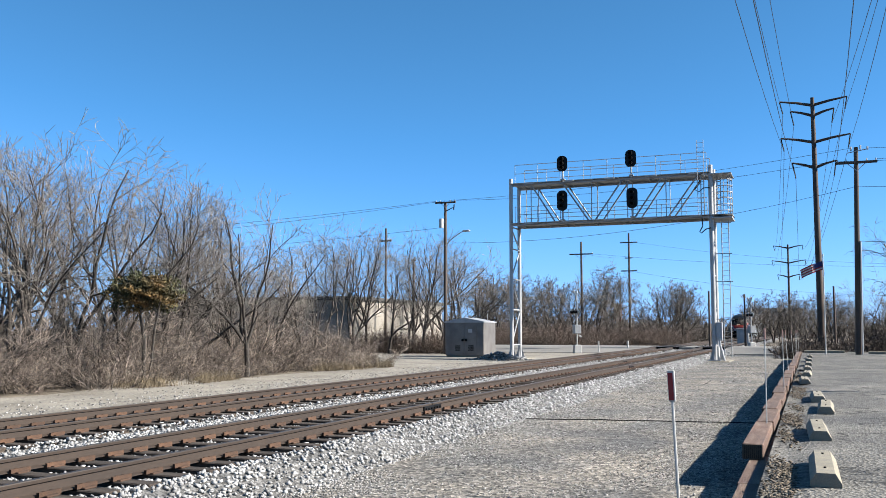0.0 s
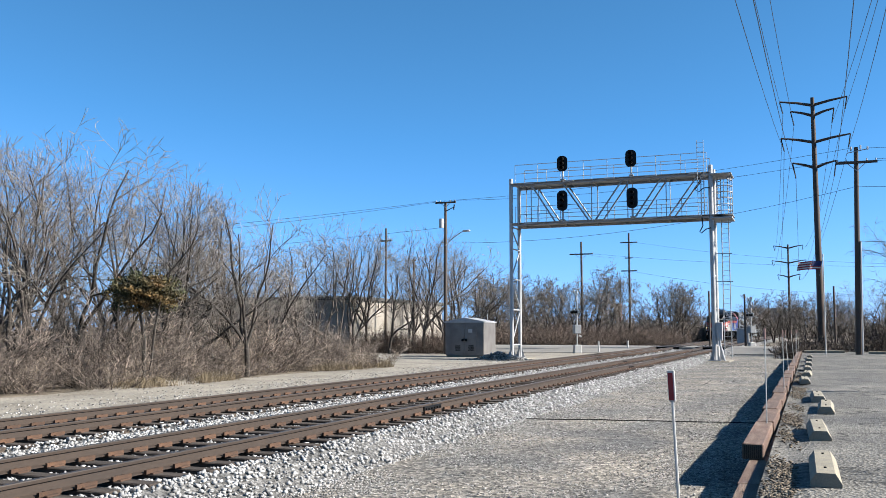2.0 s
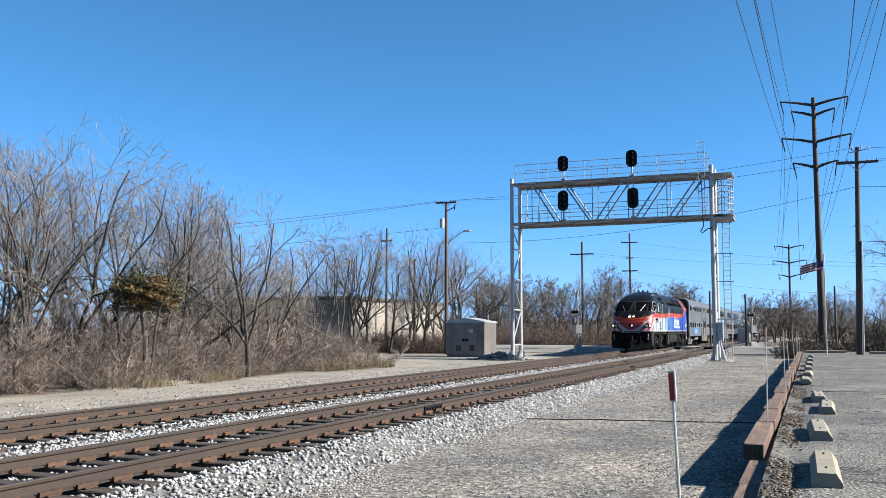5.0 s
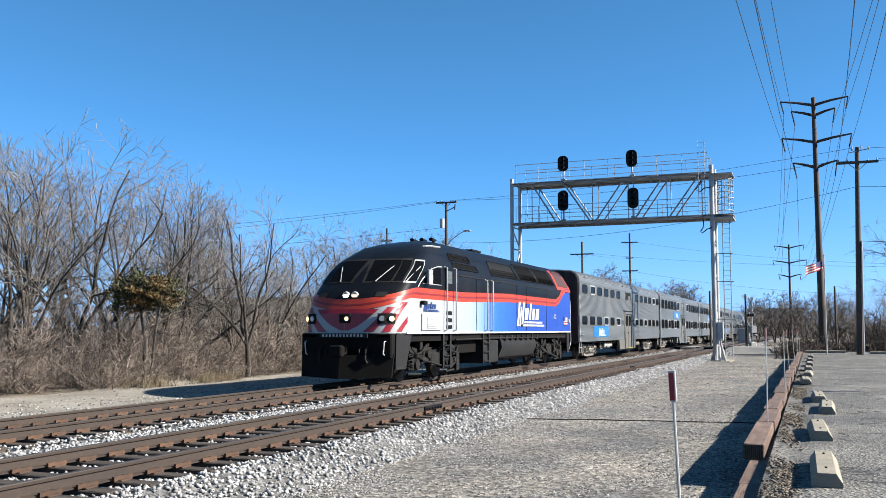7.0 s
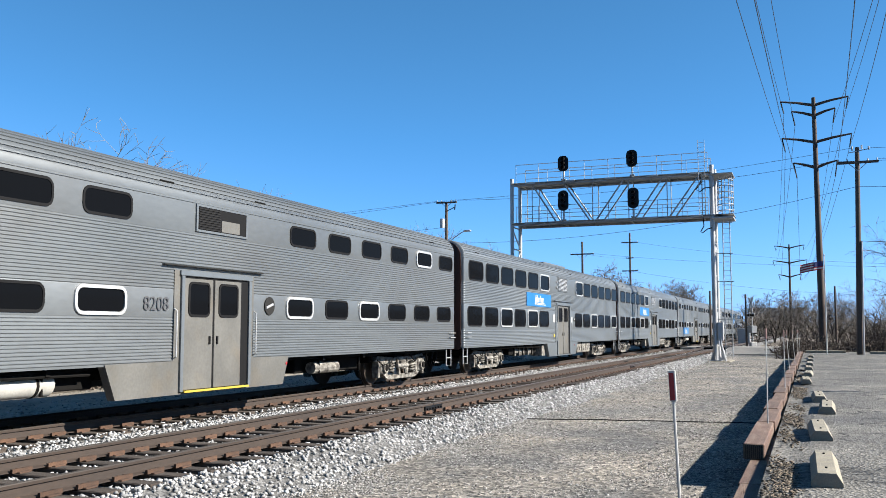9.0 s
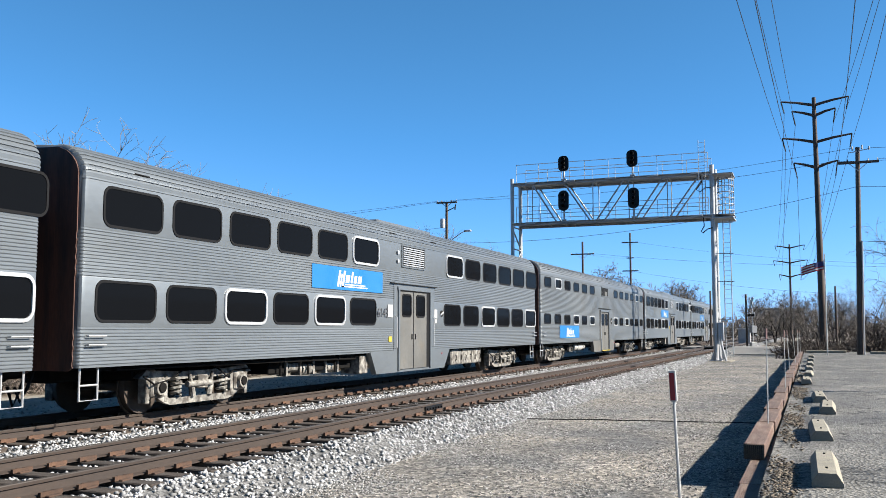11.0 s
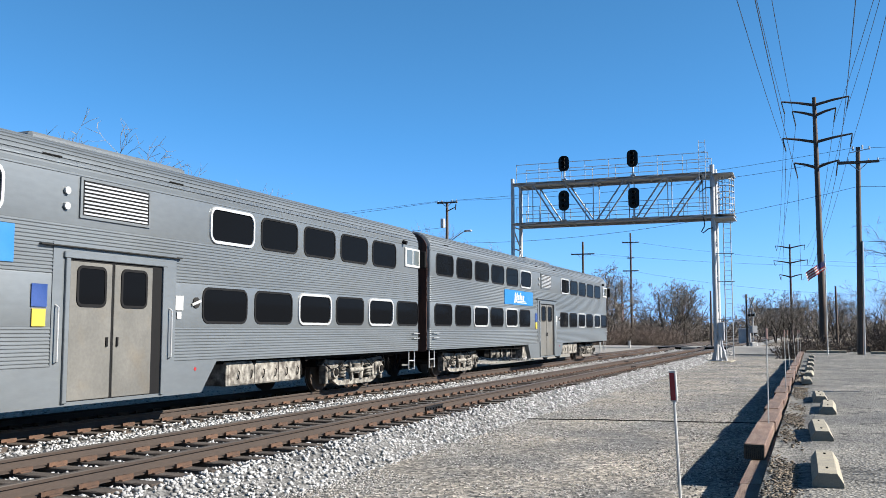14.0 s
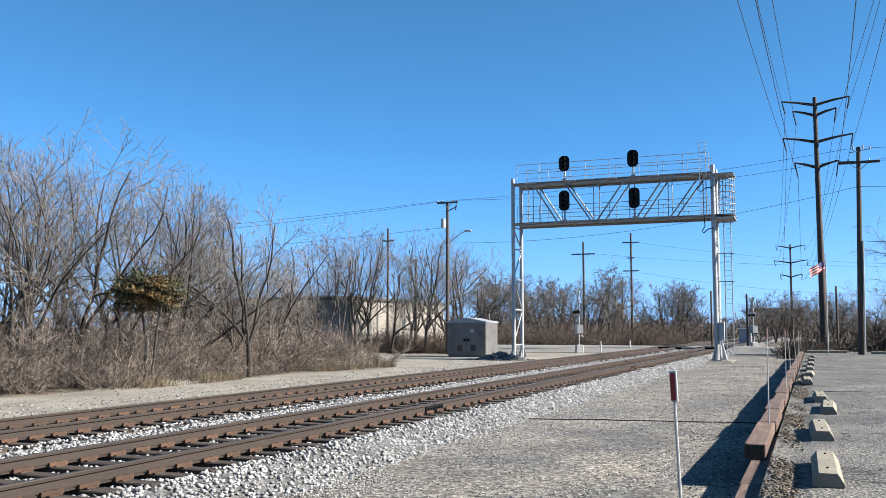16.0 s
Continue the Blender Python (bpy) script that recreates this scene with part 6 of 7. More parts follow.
def skin(t, z, off=0.0):
    """A point of the cab's front: t degrees round from the middle (0) to the side (90)."""
    n = 2 / 3.2
    def at(u):
        u = max(0.001, min(89.999, u))
        return Vector((half_width(z) * math.sin(radians(u)) ** n, nose_y(z) + corner(z) * (1 - math.cos(radians(u)) ** n), z))
    p = at(t)
    if off:
        d = at(min(90, t + 1)) - at(max(0, t - 1))
        p = p + Vector((-d.y, d.x, 0)).normalized() * -off * (1 if d.x >= 0 else 1)
        p.y -= off * 0.3
    return p


def side_point(y, z, off=0.0):
    return Vector((half_width(z) + off, max(y, nose_y(z) + corner(z)), z))


FRONT_T = [0, 8, 16, 24, 32, 40, 48, 55, 62, 69, 76, 83, 90]
SIDE_Y = [0.7, 1.1, 1.6, 2.5, 3.5, 5, 6.5, 8, 10, 12, 14, 15.5, 17, 17.6, 18.2, 18.8, 19.4, REAR]


def stripe_z(kind, q):
    """Height of the stripe's lower edge round the nose (t) and along the side (y)."""
    if kind == "t":
        return 2.06 + 0.38 * (q / 90) ** 1.2
    return 2.44 + 0.13 * min(1, max(0, (q - 5) / 5)) + min(0.72, max(0, (q - 17.3) * 0.55))


def band(lo, hi, off, sides=(1, -1)):
    """A strip round the whole locomotive between two heights over the stripe's line."""
    g = Geo()
    for s in sides:
        rows = []
        for v in (0, 0.5, 1):
            row = []
            for t in FRONT_T:
                z0, z1 = lo("t", t), hi("t", t)
                row.append(skin(t, z0 + (z1 - z0) * v, off))
            for y in SIDE_Y:
                z0, z1 = lo("y", y), hi("y", y)
                row.append(side_point(y, z0 + (z1 - z0) * v, off))
            rows.append([(s * p.x, p.y, p.z) for p in row])
        g.loft(rows, False, closed=False)
    return g


def front_patch(z0, z1, tl, tr, off, n=5, both=True):
    """A patch of the nose: tl and tr are the left and right edges (degrees) at its foot and its top."""
    g = Geo()
    for s in ((1, -1) if both else (1,)):
        rows = []
        for i in range(n + 1):
            v = i / n
            a, b = tl[0] + (tl[1] - tl[0]) * v, tr[0] + (tr[1] - tr[0]) * v
            z = z0 + (z1 - z0) * v
            rows.append([(s * p.x, p.y, p.z) for p in (skin(a + (b - a) * k / 5, z, off) for k in range(6))])
        g.loft(rows, False, closed=False)
    return g


def side_patch(y0, y1, z0, z1, off, n=4, slant=0.0, sides=(1, -1)):
    g = Geo()
    for s in sides:
        rows = []
        for i in range(n + 1):
            z = z0 + (z1 - z0) * i / n
            d = slant * i / n
            rows.append([(s * (half_width(z) + off), y, z) for y in (y0 + d, y1 - d)])
        rows = [[(s * (half_width(z0)), y0, z0), (s * half_width(z0), y1, z0)]] + rows
        g.loft(rows, False, closed=False)
    return g


def locomotive():
    lo = thing("locomotive", "black, white and blue diesel passenger locomotive with an orange stripe", "locomotive")
    # body below the stripe
    g = Geo()
    for s in (1, -1):
        rows = []
        for v in (0, 0.06, 0.3, 0.6, 1):
            row = [skin(t, 1.42 + (stripe_z("t", t) + 0.1 - 1.42) * v) for t in FRONT_T] + [side_point(y, 1.42 + (stripe_z("y", y) + 0.1 - 1.42) * v) for y in SIDE_Y]
            rows.append([(s * p.x, p.y, p.z) for p in row])
        g.loft(rows, False, closed=False)
    g.box(-1.48, 1.48, REAR - 0.06, REAR, 1.42, 3.3)
    part("lower_body", g, M_livery, lo, "side panels fading from white to deep blue", True)
    # hood and cab above
    g = Geo()
    for s in (1, -1):
        rows = []
        for v in (0, 0.1, 0.2, 0.3, 0.42, 0.52, 0.62, 0.72, 0.8, 0.88, 0.94, 0.975, 1):
            row = []
            for t in FRONT_T:
                b = stripe_z("t", t) + 0.1
                row.append(skin(t, b + (4.53 - b) * v))
            for y in SIDE_Y:
                b = stripe_z("y", y) + 0.1
                row.append(side_point(y, b + (4.53 - b) * v))
            rows.append([(s * p.x, p.y, p.z) for p in row])
        g.loft(rows, False, closed=False)
    rear = [(half_width(z), z) for z in (2.9, 3.3, 3.48, 3.8, 4.08, 4.32, 4.47, 4.53)]
    g.prism([(x, z) for x, z in rear] + [(-x, z) for x, z in reversed(rear)], REAR - 0.05, REAR)
    part("hood", g, M_hood, lo, "glossy black cab and hood", True)
    z = lambda d: (lambda k, q: stripe_z(k, q) + d)
    part("stripe", band(z(0.0), z(0.115), 0.005), M_orange, lo, "orange stripe", True)
    part("stripe", band(z(0.115), z(0.175), 0.006), M_maroon, lo, "maroon line in the stripe", True)
    part("stripe", band(z(0.175), z(0.32), 0.005), M_orange, lo, "orange stripe", True)
    # rear hip in orange-red mesh
    for s in (1, -1):
        hip = part("rear_hip", side_patch(17.3, REAR - 0.02, 3.35, 4.4, 0.006, 6, 0.25, (s,)), M_orange, lo)
        part("rear_mesh", side_patch(17.65, REAR - 0.2, 3.5, 4.22, 0.014, 6, 0.2, (s,)), M_redmesh, hip, "red radiator mesh")
    part("sill_stripe", Geo().box(1.46, 1.515, 0.5, REAR, 1.40, 1.455).box(-1.515, -1.46, 0.5, REAR, 1.40, 1.455), M_white, lo, "white sill line")
    # chevrons of the nose
    # a red field between the arms of a white V, then red bands that rise outwards
    for z0, z1, tl, tr in ((1.50, 2.10, (0, 0), (1, 30)), (1.46, 2.16, (12, 44), (25, 58)), (1.46, 2.30, (38, 70), (52, 86)), (1.46, 1.9, (66, 92), (80, 98))):
        pieces("chevron", front_patch(z0, z1, tl, tr, 0.008), M_chevron, lo, "dark red nose chevron")
    # glazing
    for a, b, z0, z1, d in ((3, 31, 2.93, 3.6, 2), (35, 50, 2.93, 3.6, 1), (55, 82, 2.93, 3.58, -3)):
        fr = front_patch(z0 - 0.05, z1 + 0.05, (a - 1.6, a - 1.6 - d), (b + 1.6, b + 1.6 + d), 0.01)
        panes = front_patch(z0, z1, (a, a - d), (b, b + d), 0.018)
        for rim, pane in zip(islands(fr), islands(panes)):
            w = part("windshield_frame", rim, M_grill if a < 50 else M_alum, lo)
            part("windshield", pane, M_glass, w, "dark raked windshield pane", True)
    wp = Geo()
    for s in (1, -1):
        for t0, t1 in ((12, 24), (58, 72)):
            a, b = skin(t0, 2.92, 0.03), skin(t1, 3.4, 0.035)
            wp.rod((s * a.x, a.y, a.z), (s * b.x, b.y, b.z), 0.014, n=5)
    pieces("wiper", wp, M_alum, lo)
    # cab side windows, door, mirror
    side_win = Geo()
    for s in (1, -1):
        pts = [(1.75, 2.92), (3.05, 2.92), (3.05, 3.42), (2.65, 3.43), (2.15, 3.28)]
        side_win.slab([(y, zz) for y, zz in pts], s * 1.49, s * 1.522)
    part("cab_window", side_win, M_glass, lo, "dark cab side window")
    fr = Geo()
    for s in (1, -1):
        arc = [(1.25, 2.78), (1.55, 3.0), (1.95, 3.22), (2.35, 3.38), (2.75, 3.46), (3.12, 3.48)]
        fr.tube([(s * 1.525, y, zz) for y, zz in arc], 0.018, 5)
        fr.tube([(s * 1.525, 1.6, 2.9), (s * 1.525, 3.1, 2.9)], 0.014, 5)
        fr.rod((s * 1.525, 2.25, 2.9), (s * 1.525, 2.25, 3.4), 0.014, n=5)
    part("window_trim", fr, M_alum, lo)
    for s in (1, -1):
        part("mirror", Geo().box(min(s * 1.6, s * 1.68), max(s * 1.6, s * 1.68), 1.75, 2.05, 2.86, 3.32, 0.015), M_galv, lo, "grey cab mirror")
        dr = part("cab_door", Geo().box(min(s * 1.5, s * 1.53), max(s * 1.5, s * 1.53), 3.47, 4.13, 2.76, 3.5, 0.006), M_hood, lo)
        part("door_window", Geo().slab([(3.65, 2.98), (4.0, 2.98), (4.0, 3.38), (3.65, 3.38)], s * 1.52, s * 1.536), M_glass_clear, dr)
        rl = Geo()
        for y in (3.4, 4.2, 7.3, 7.9):
            top = 3.5 if y < 5 else 3.28
            rl.tube([(s * 1.5, y, top), (s * 1.6, y, top - 0.02), (s * 1.6, y, 1.52), (s * 1.5, y, 1.48)], 0.024, 6)
        pieces("handrail", rl, M_white, lo, "white vertical handrail", True)
        sp = Geo()
        for i in range(3):
            zz = 1.55 + i * 0.22
            sp.box(min(s * 1.48, s * 1.516), max(s * 1.48, s * 1.516), 3.56, 4.04, zz, zz + 0.12)
        part("step_pockets", sp, M_rubber, lo)
        ld = Geo()
        for y0, z0 in ((3.45, 0.32), (7.25, 0.35)):
            for y in (y0, y0 + 0.6):
                ld.bar((s * 1.44, y, z0), (s * 1.44, y, 1.4), 0.05, 0.12)
            for i in range(3):
                zz = z0 + 0.05 + i * 0.32
                ld.box(min(s * 1.3, s * 1.5), max(s * 1.3, s * 1.5), y0, y0 + 0.6, zz, zz + 0.035)
        pieces("step", ld, M_greyskirt, lo)
    # louvre box with a small emblem below the cab window
    part("louvre_panel", Geo().box(1.505, 1.53, 1.55, 3.05, 1.5, 2.0, 0.01), M_livery, lo)
    lv = Geo()
    for i in range(6):
        lv.box(1.53, 1.545, 1.95, 2.75, 1.57 + i * 0.055, 1.597 + i * 0.055)
    part("louvres", lv, M_white, lo)
    logo(lo, 1.7, 2.07, 0.3, 1.512, M_navy)
    logo(lo, 11.05, 1.66, 0.96, 1.512, M_white)
    lettering("422", 0.3, M_white, lo, 16.6, 2.0, 1.514)
    # small national flag
    fl = part("flag_decal", Geo().box(1.51, 1.514, 18.4, 19.12, 1.74, 2.12), M_white, lo, "small striped flag decal")
    st = Geo()
    for i in range(4):
        st.box(1.514, 1.517, 18.4, 19.12, 1.74 + i * 0.11, 1.775 + i * 0.11)
    part("flag_stripes", st, M_chevron, fl)
    part("flag_canton", Geo().box(1.514, 1.519, 18.4, 18.72, 1.92, 2.12), M_navy, fl)
    part("fuel_cap", Geo().rod((1.5, 19.4, 1.95), (1.53, 19.4, 1.95), 0.09, n=14), M_alum, lo)
    part("side_camera", Geo().box(1.5, 1.66, 1.45, 1.62, 2.26, 2.38, 0.02), M_rubber, lo)
    # hood openings
    for y0, y1, z0, z1, m, d in ((4.4, 6.75, 3.52, 3.72, M_mesh, 0.05), (4.4, 6.4, 3.8, 4.02, M_rubber, 0.1), (8.2, 11.45, 3.5, 4.05, M_rubber, 0.25), (11.65, 14.2, 3.5, 4.15, M_mesh, 0.12), (14.35, 17.0, 3.5, 4.15, M_mesh, 0.12)):
        for s in (1, -1):
            f = part("hood_opening", side_patch(y0, y1, z0, z1, 0.012, 5, d, (s,)), m, lo, "dark intake and radiator opening")
            ring = [(y0, z0), (y1, z0), (y1 - d, z1), (y0 + d, z1), (y0, z0)]
            part("rim", Geo().tube([(s * (half_width(zz) + 0.012), y, zz) for y, zz in ring], 0.022, 4), M_hood, f)
            if m is M_rubber or y0 > 11:
                fin = Geo()
                k = 22 if y0 > 7 else 14
                for i in range(1, k):
                    y = y0 + (y1 - y0) * i / k
                    fin.bar((s * (half_width(z0) + 0.016), y, z0 + 0.02), (s * (half_width(z0 + 0.26) + 0.016), y, z0 + 0.26), 0.03, 0.012)
                pieces("fin", fin, M_mesh, f)
    seams = Geo()
    for s in (1, -1):
        for y in (6.4, 7.7, 11.08, 12.4, 15.4):
            seams.box(min(s * 1.5, s * 1.516), max(s * 1.5, s * 1.516), y, y + 0.012, 1.5, 3.3)
        seams.box(min(s * 1.49, s * 1.516), max(s * 1.49, s * 1.516), 4.2, 17.0, 3.28, 3.31)
    part("panel_seams", seams, M_grill, lo)
    # roof gear
    for dx in (-0.35, 0.0, 0.35):
        part("horn", Geo().rod((dx, 5.3, 4.45), (dx, 5.3, 4.56), 0.06, 0.05, 10).rod((dx, 5.05, 4.57), (dx, 5.5, 4.57), 0.07, 0.035, 10), M_rubber, lo, "black air horn trumpet")
    part("roof_rail", Geo().tube([(0.95, 2.9, 4.12), (1.0, 3.5, 4.19), (1.02, 4.2, 4.2)], 0.03, 6), M_alum, lo)
    part("exhaust", Geo().box(-0.35, 0.35, 9.2, 10.2, 4.48, 4.58, 0.03), M_rubber, lo)
    # lamps and number boards of the nose
    for s in (1, -1):
        c = skin(8, 2.52, 0.02)
        l = part("headlight", Geo().rod((s * 0.14, c.y + 0.05, 2.52), (s * 0.14, c.y - 0.03, 2.5), 0.1, 0.1, 16), M_alum, lo)
        part("headlight_lens", Geo().rod((s * 0.14, c.y - 0.03, 2.5), (s * 0.14, c.y - 0.035, 2.5), 0.085, n=16), M_lamp if s < 0 else M_lamp_dim, l, "lit headlight lens")
        p = skin(42, 1.83, 0.0)
        h = part("ditch_housing", front_patch(1.68, 1.98, (30, 30), (62, 62), 0.02, both=False) if s > 0 else Geo().add([(-q[0], q[1], q[2]) for q in front_patch(1.68, 1.98, (30, 30), (62, 62), 0.02, both=False).v], front_patch(1.68, 1.98, (30, 30), (62, 62), 0.02, both=False).f), M_rubber, lo, "black oval lamp housing")
        for t, m in ((37, M_alum), (54, M_lamp_dim)):
            a, b = skin(t, 1.83, 0.01), skin(t, 1.83, 0.05)
            part("ditch_light", Geo().rod((s * a.x, a.y, a.z), (s * b.x, b.y, b.z), 0.1, 0.09, 16), M_grill, h)
            d = skin(t, 1.83, 0.056)
            part("ditch_lens", Geo().rod((s * b.x, b.y, b.z), (s * d.x, d.y, d.z), 0.075, 0.07, 14), m, h)
        part("number_board", front_patch(2.46, 2.6, (20, 20), (36, 36), 0.015, both=False) if s > 0 else Geo().add([(-q[0], q[1], q[2]) for q in front_patch(2.46, 2.6, (20, 20), (36, 36), 0.015, both=False).v], front_patch(2.46, 2.6, (20, 20), (36, 36), 0.015, both=False).f), M_grill, lo, "number board")
        part("marker_lamp", Geo().box(min(s * 0.95, s * 1.35), max(s * 0.95, s * 1.35), -0.36, -0.16, 1.3, 1.38, 0.01), M_red, lo, "red marker strip")
    cy = skin(0, 1.85, 0).y
    part("centre_lamp", Geo().box(-0.19, 0.19, cy - 0.04, cy + 0.1, 1.7, 1.98, 0.03), M_rubber, lo)
    part("centre_lens", Geo().rod((0.06, cy - 0.045, 1.83), (0.06, cy - 0.05, 1.83), 0.06, n=14), M_lamp_dim, lo)
    part("name_plate", Geo().box(-0.75, 0.75, -0.52, -0.46, 1.3, 1.42), M_greyskirt, lo, "grey plate with worn lettering")
    pb = Geo()
    for i in range(12):
        pb.box(-0.66 + i * 0.11, -0.60 + i * 0.11, -0.526, -0.52, 1.325, 1.395)
    part("plate_marks", pb, M_galv, lo)
    # pilot, plough, coupler, hoses
    g = Geo()
    g.box(-1.42, 1.42, -0.36, 0.0, 0.72, 1.42, 0.03)
    g.box(-1.3, 1.3, -0.05, 0.6, 0.7, 1.42)
    part("pilot_beam", g, M_under, lo, "black pilot beam")
    pl = Geo()
    for s in (1, -1):
        pl.loft([[(0, -0.80, 0.16), (0, -0.72, 0.8), (0, -0.6, 0.8), (0, -0.68, 0.16)], [(s * 1.42, -0.35, 0.2), (s * 1.45, -0.25, 0.86), (s * 1.42, -0.15, 0.86), (s * 1.38, -0.2, 0.2)]])
    part("plough", pl, M_under, lo, "black steel plough")
    part("coupler", Geo().box(-0.13, 0.13, -0.85, -0.3, 0.82, 1.05, 0.02).box(-0.2, 0.2, -1.0, -0.8, 0.76, 1.1, 0.04), M_under, lo)
    hs = Geo()
    for dx in (-0.75, -0.55, 0.5, 0.7):
        hs.tube([(dx, -0.35, 1.05), (dx, -0.5, 0.95), (dx, -0.53, 0.7), (dx + 0.05, -0.5, 0.6)], 0.03, 6)
    pieces("air_hose", hs, M_grill, lo)
    gr = Geo()
    for s in (1, -1):
        gr.tube([(s * 1.25, -0.37, 1.2), (s * 1.25, -0.46, 1.18), (s * 1.22, -0.46, 0.85), (s * 1.22, -0.37, 0.82)], 0.02, 6)
    pieces("grab_iron", gr, M_white, lo)
    for s in (1, -1):
        sk = [(-0.1, 1.4), (-0.15, 0.42), (0.55, 0.4), (0.95, 1.4)]
        part("front_skirt", Geo().slab(sk, s * 1.40, s * 1.46), M_greyskirt, lo, "grey corner skirt")
        part("rear_step", Geo().slab([(19.2, 1.4), (19.2, 0.45), (19.6, 0.45), (19.7, 1.4)], s * 1.4, s * 1.45), M_greyskirt, lo)
        rr = Geo().tube([(s * 1.45, REAR + 0.02, 3.0), (s * 1.47, REAR + 0.1, 2.9), (s * 1.47, REAR + 0.12, 1.6), (s * 1.45, REAR + 0.25, 1.0), (s * 1.4, REAR + 0.1, 0.6)], 0.022, 6)
        part("rear_handrail", rr, M_white, lo)
    # fuel tank and boxes
    tk = [(-1.35, 1.15), (-1.4, 0.85), (-1.25, 0.5), (-0.9, 0.36), (0.9, 0.36), (1.25, 0.5), (1.4, 0.85), (1.35, 1.15)]
    part("fuel_tank", Geo().prism(tk, 9.5, 14.1), M_greyskirt, lo, "dented dark fuel tank", True)
    part("battery_box", Geo().box(-1.42, 1.42, 7.3, 9.0, 0.34, 1.15, 0.03), M_greyskirt, lo, "dark grey battery box")
    part("underframe", Geo().box(-1.4, 1.4, 0.2, REAR, 1.18, 1.42).box(-1.2, 1.2, 5.0, 7.3, 0.75, 1.2), M_under, lo)
    fx = Geo()
    for i in range(8):
        y = 9.2 + i * 0.7
        fx.box(1.3, 1.44, y, y + 0.18, 1.12, 1.32, 0.01)
    fx.tube([(1.42, 4.6, 1.2), (1.42, 9, 1.22), (1.42, 15, 1.2), (1.4, 19, 1.18)], 0.03, 6)
    part("piping", fx, M_locotruck, lo)
    # trucks
    for yc in (2.95, 16.3):
        t = Geo()
        for s in (1, -1):
            x = s * 1.15
            t.slab([(-2.1, 0.95), (-1.8, 1.05), (-0.7, 0.9), (0.7, 0.9), (1.8, 1.05), (2.1, 0.95), (2.0, 0.75), (1.0, 0.72), (0.6, 0.6), (-0.6, 0.6), (-1.0, 0.72), (-2.0, 0.75)], x - 0.1, x + 0.1)
            for k in (-1.37, 1.37):
                t.box(x - 0.12, x + 0.17, k - 0.22, k + 0.22, 0.3, 0.75, 0.03)
                t.rod((x + s * 0.12, k, 0.5), (x + s * 0.24, k, 0.5), 0.17, 0.15, 16)
                for d in (-0.36, 0.36):
                    spring(t, x + s * 0.1, k + d, 0.42, 0.85, 0.1)
                    t.box(x - 0.1, x + 0.15, k + d - 0.12, k + d + 0.12, 0.34, 0.42, 0.01)
                t.rod((x + s * 0.2, k + 0.55, 0.95), (x + s * 0.2, k + 0.35, 0.5), 0.05, n=8)
                t.rod((x + s * 0.16, k * 0.45, 0.62), (x + s * 0.16, k * 0.75, 0.62), 0.11, n=12)
            t.tube([(x + s * 0.22, -2.0, 0.9), (x + s * 0.25, -0.9, 0.6), (x + s * 0.24, 0.2, 0.45), (x + s * 0.25, 1.2, 0.3), (x + s * 0.2, 2.0, 0.55)], 0.03, 6)
            for k in (-1, 1):
                t.rod((x + s * 0.18, k * 0.62, 0.78), (x + s * 0.3, k * 0.62, 0.78), 0.13, 0.12, 14)
                t.rod((x + s * 0.16, k * 1.0, 0.2), (x + s * 0.16, k * 1.95, 0.24), 0.035, n=8)
                t.tube([(x + s * 0.26, k * 1.9, 1.0), (x + s * 0.3, k * 1.6, 0.8), (x + s * 0.28, k * 1.2, 0.86), (x + s * 0.26, k * 0.8, 1.05)], 0.028, 6)
                t.bar((x + s * 0.2, k * 1.37, 0.75), (x + s * 0.2, k * 0.5, 1.08), 0.06)
                t.box(min(x + s * 0.02, x + s * 0.2), max(x + s * 0.02, x + s * 0.2), k * 1.0 - 0.1, k * 1.0 + 0.1, 0.85, 1.16, 0.02)
                t.tube([(x + s * 0.1, k * 2.1, 0.9), (x + s * 0.12, k * 2.2, 0.4), (x - s * 0.3, k * 2.0, 0.12)], 0.025, 6)
            t.box(min(x, x + s * 0.24), max(x, x + s * 0.24), -0.35, 0.35, 0.42, 0.82, 0.03)
            t.box(min(x, x + s * 0.27), max(x, x + s * 0.27), 1.75, 2.0, 0.2, 0.8, 0.02)
        t.box(-1.1, 1.1, -0.4, 0.4, 0.55, 1.0, 0.03)
        part("truck_frame", t, M_locotruck, lo, "sooty cast truck frame with brake gear", True, at=pose(0, yc, 0))
        for k in (-1.37, 1.37):
            w = part("wheelset", MESH_loco_wheels, None, lo, at=pose(0, yc + k, 0.5))
            WHEELS.append((w, yc + k, 0.5))
    return lo


MESH_loco_wheels = wheelset_mesh(0.5)
LOCO = locomotive()


# ---- motion ----
LAG = ((0, 4.2), (0.5, 4.9), (1, 5.1), (1.5, 5.0), (2.25, 4.1), (3, 3.15), (3.5, 2.9), (4, 2.7), (5.25, 1.4), (6.5, 0.25), (7, -0.03), (7.5, -0.27), (8, 0.22), (8.5, 0.0), (9, -0.17),
       (10.25, -0.75), (11.5, -1.34), (12, -1.40), (12.5, -1.62), (13, -1.88), (13.5, -2.11), (14, -2.33), (14.5, -2.45), (15, -2.66), (15.5, -2.94), (16, -3.2))


def train_y(t):
    """Where the train's own origin stands along the track: an even run with small changes of pace."""
    return NOSE_0 - SPEED * t + 0.008 * max(0, t - 8.3) ** 2 + 0.03 * max(0, t - 8.3) + float(np.interp(t, [a for a, _ in LAG], [b for _, b in LAG]))


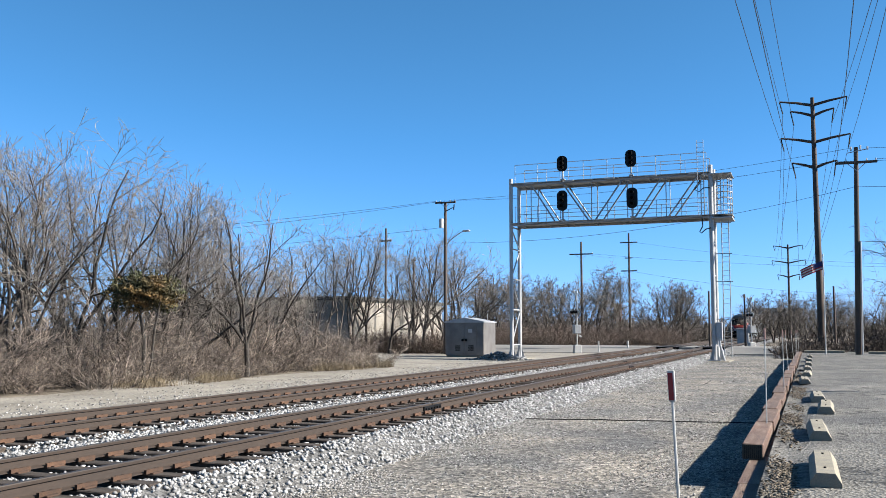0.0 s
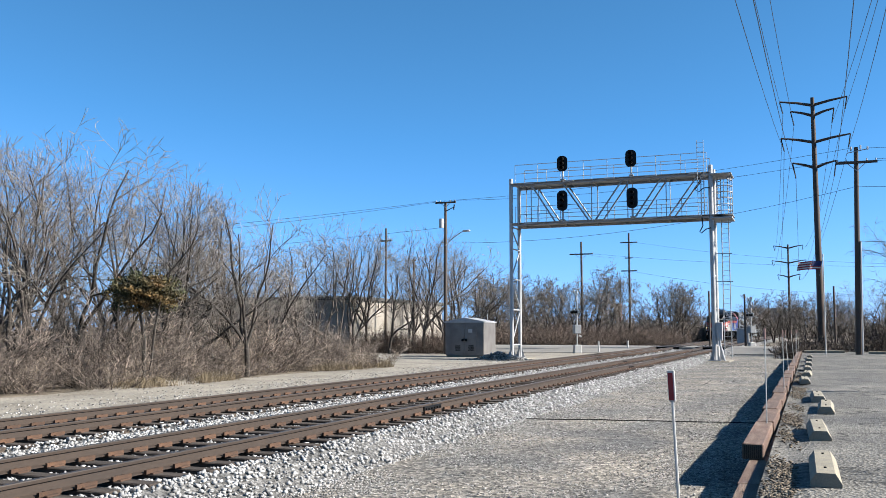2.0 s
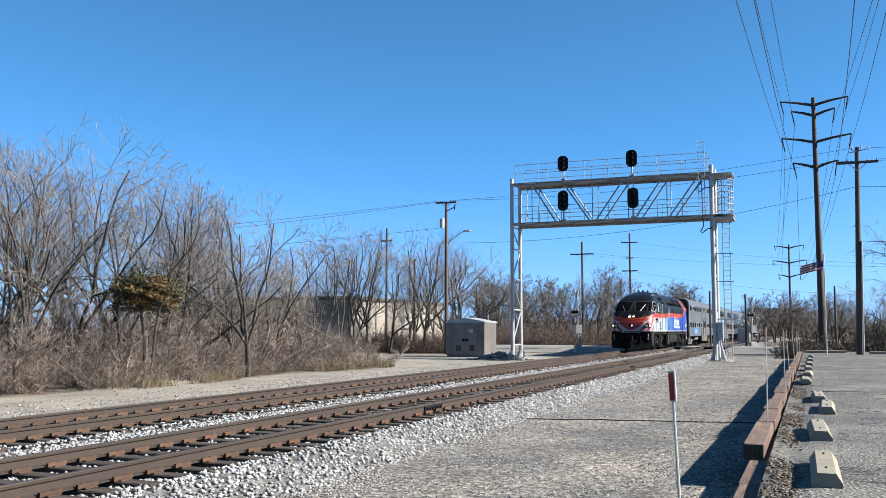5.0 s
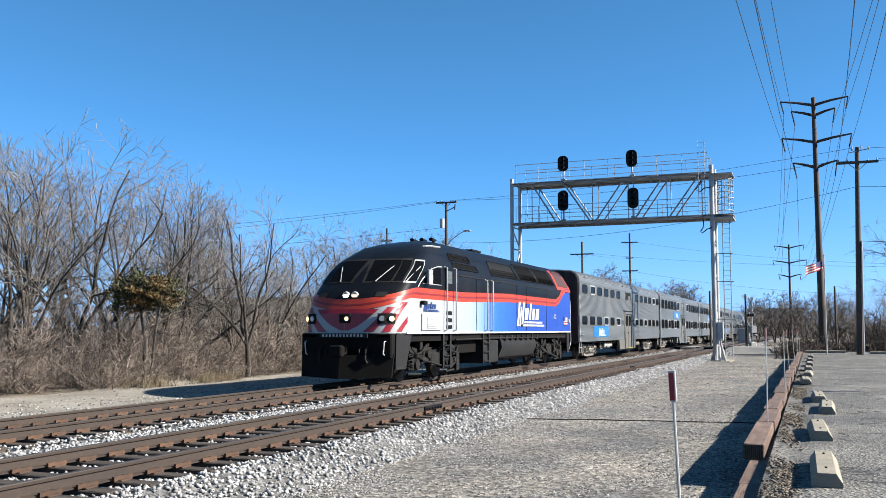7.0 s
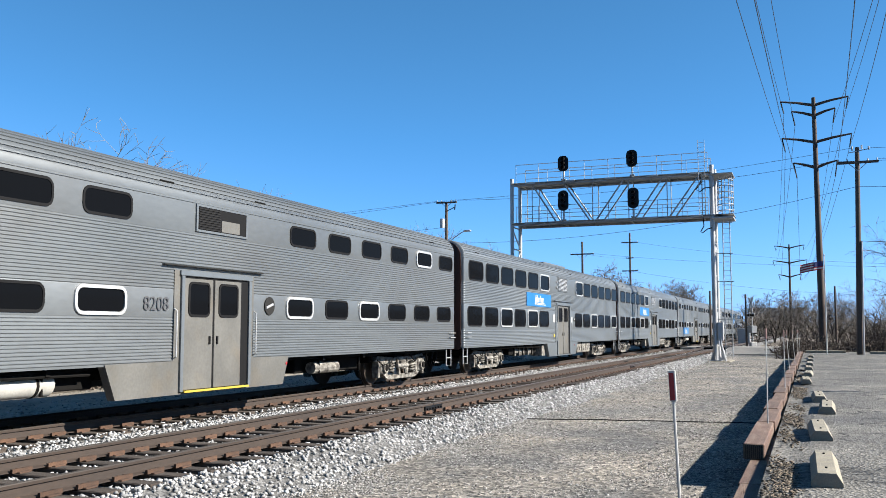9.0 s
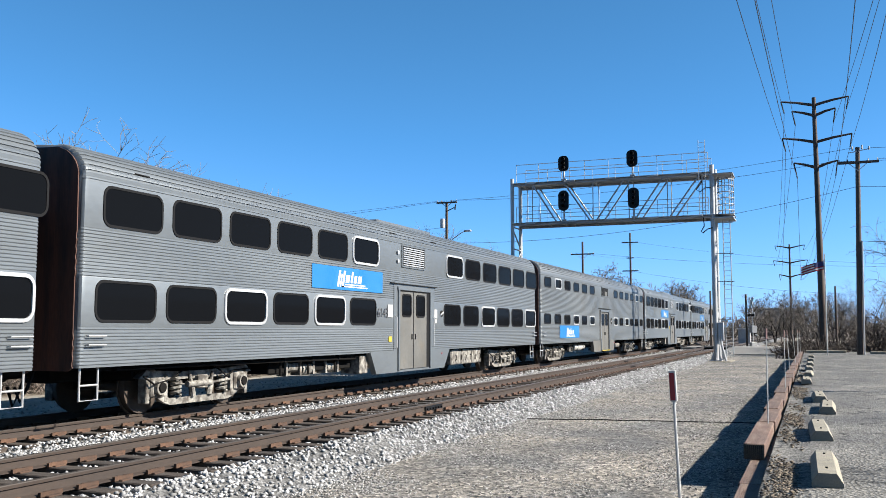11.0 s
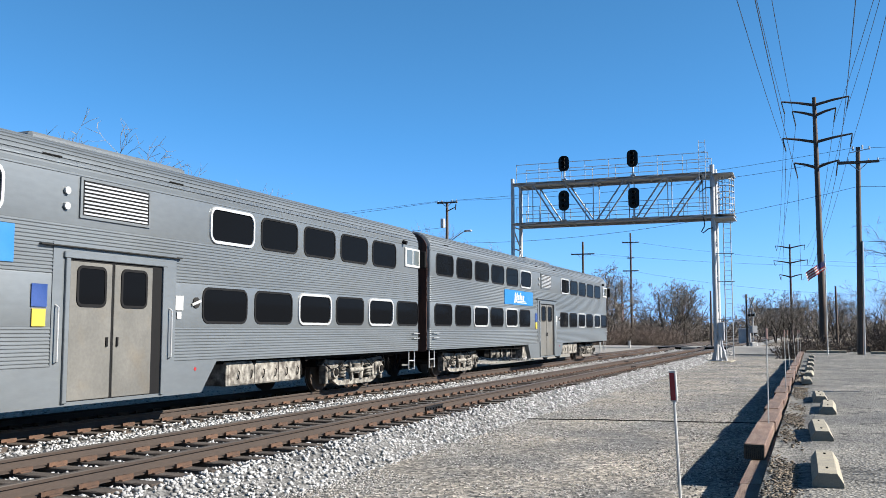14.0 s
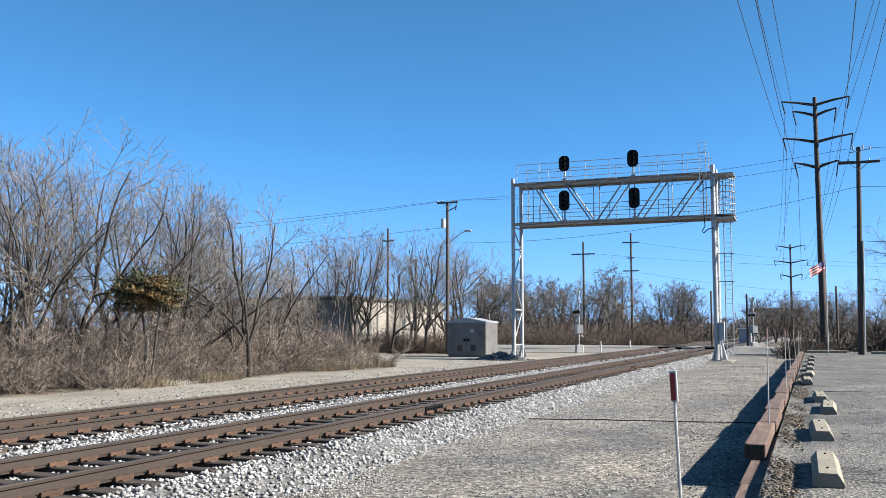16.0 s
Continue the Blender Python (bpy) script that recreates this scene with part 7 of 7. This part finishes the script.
def motions():
    times = [0.5 * i for i in range(33)]
    walk(LOCO, [(t, pose(XF, train_y(t), 0)) for t in times])
    for i, car in enumerate(CARS):
        walk(car, [(t, pose(XF, train_y(t) + 21.52 + PITCH * i, 0)) for t in times])
    # the flag swings in the wind
    walk(FLAG, [(t, pose(0.83, 60, 5.68, 0, tilt, turn)) for t, tilt, turn in
                ((0, -8, 10), (0.8, 2, 18), (1.5, 14, 6), (2.5, 6, 20), (3.5, -4, 25), (4.5, 4, 12), (5.8, -6, 30), (7, -2, 45), (8, 2, 28), (9, 4, 15), (10.2, -8, 30), (11.3, 0, 12), (12.5, -6, 15), (13.5, -12, 28), (14.5, -22, 25), (15.3, -14, 40), (16, -10, 50))])
    # wheels roll without slip
    steps = [i / 30 for i in range(481)]
    for w, y, r in WHEELS:
        walk(w, [(t, pose(0, y, r) @ Matrix.Rotation((train_y(t) - NOSE_0) / r * -1.0, 4, "X")) for t in steps])


motions()
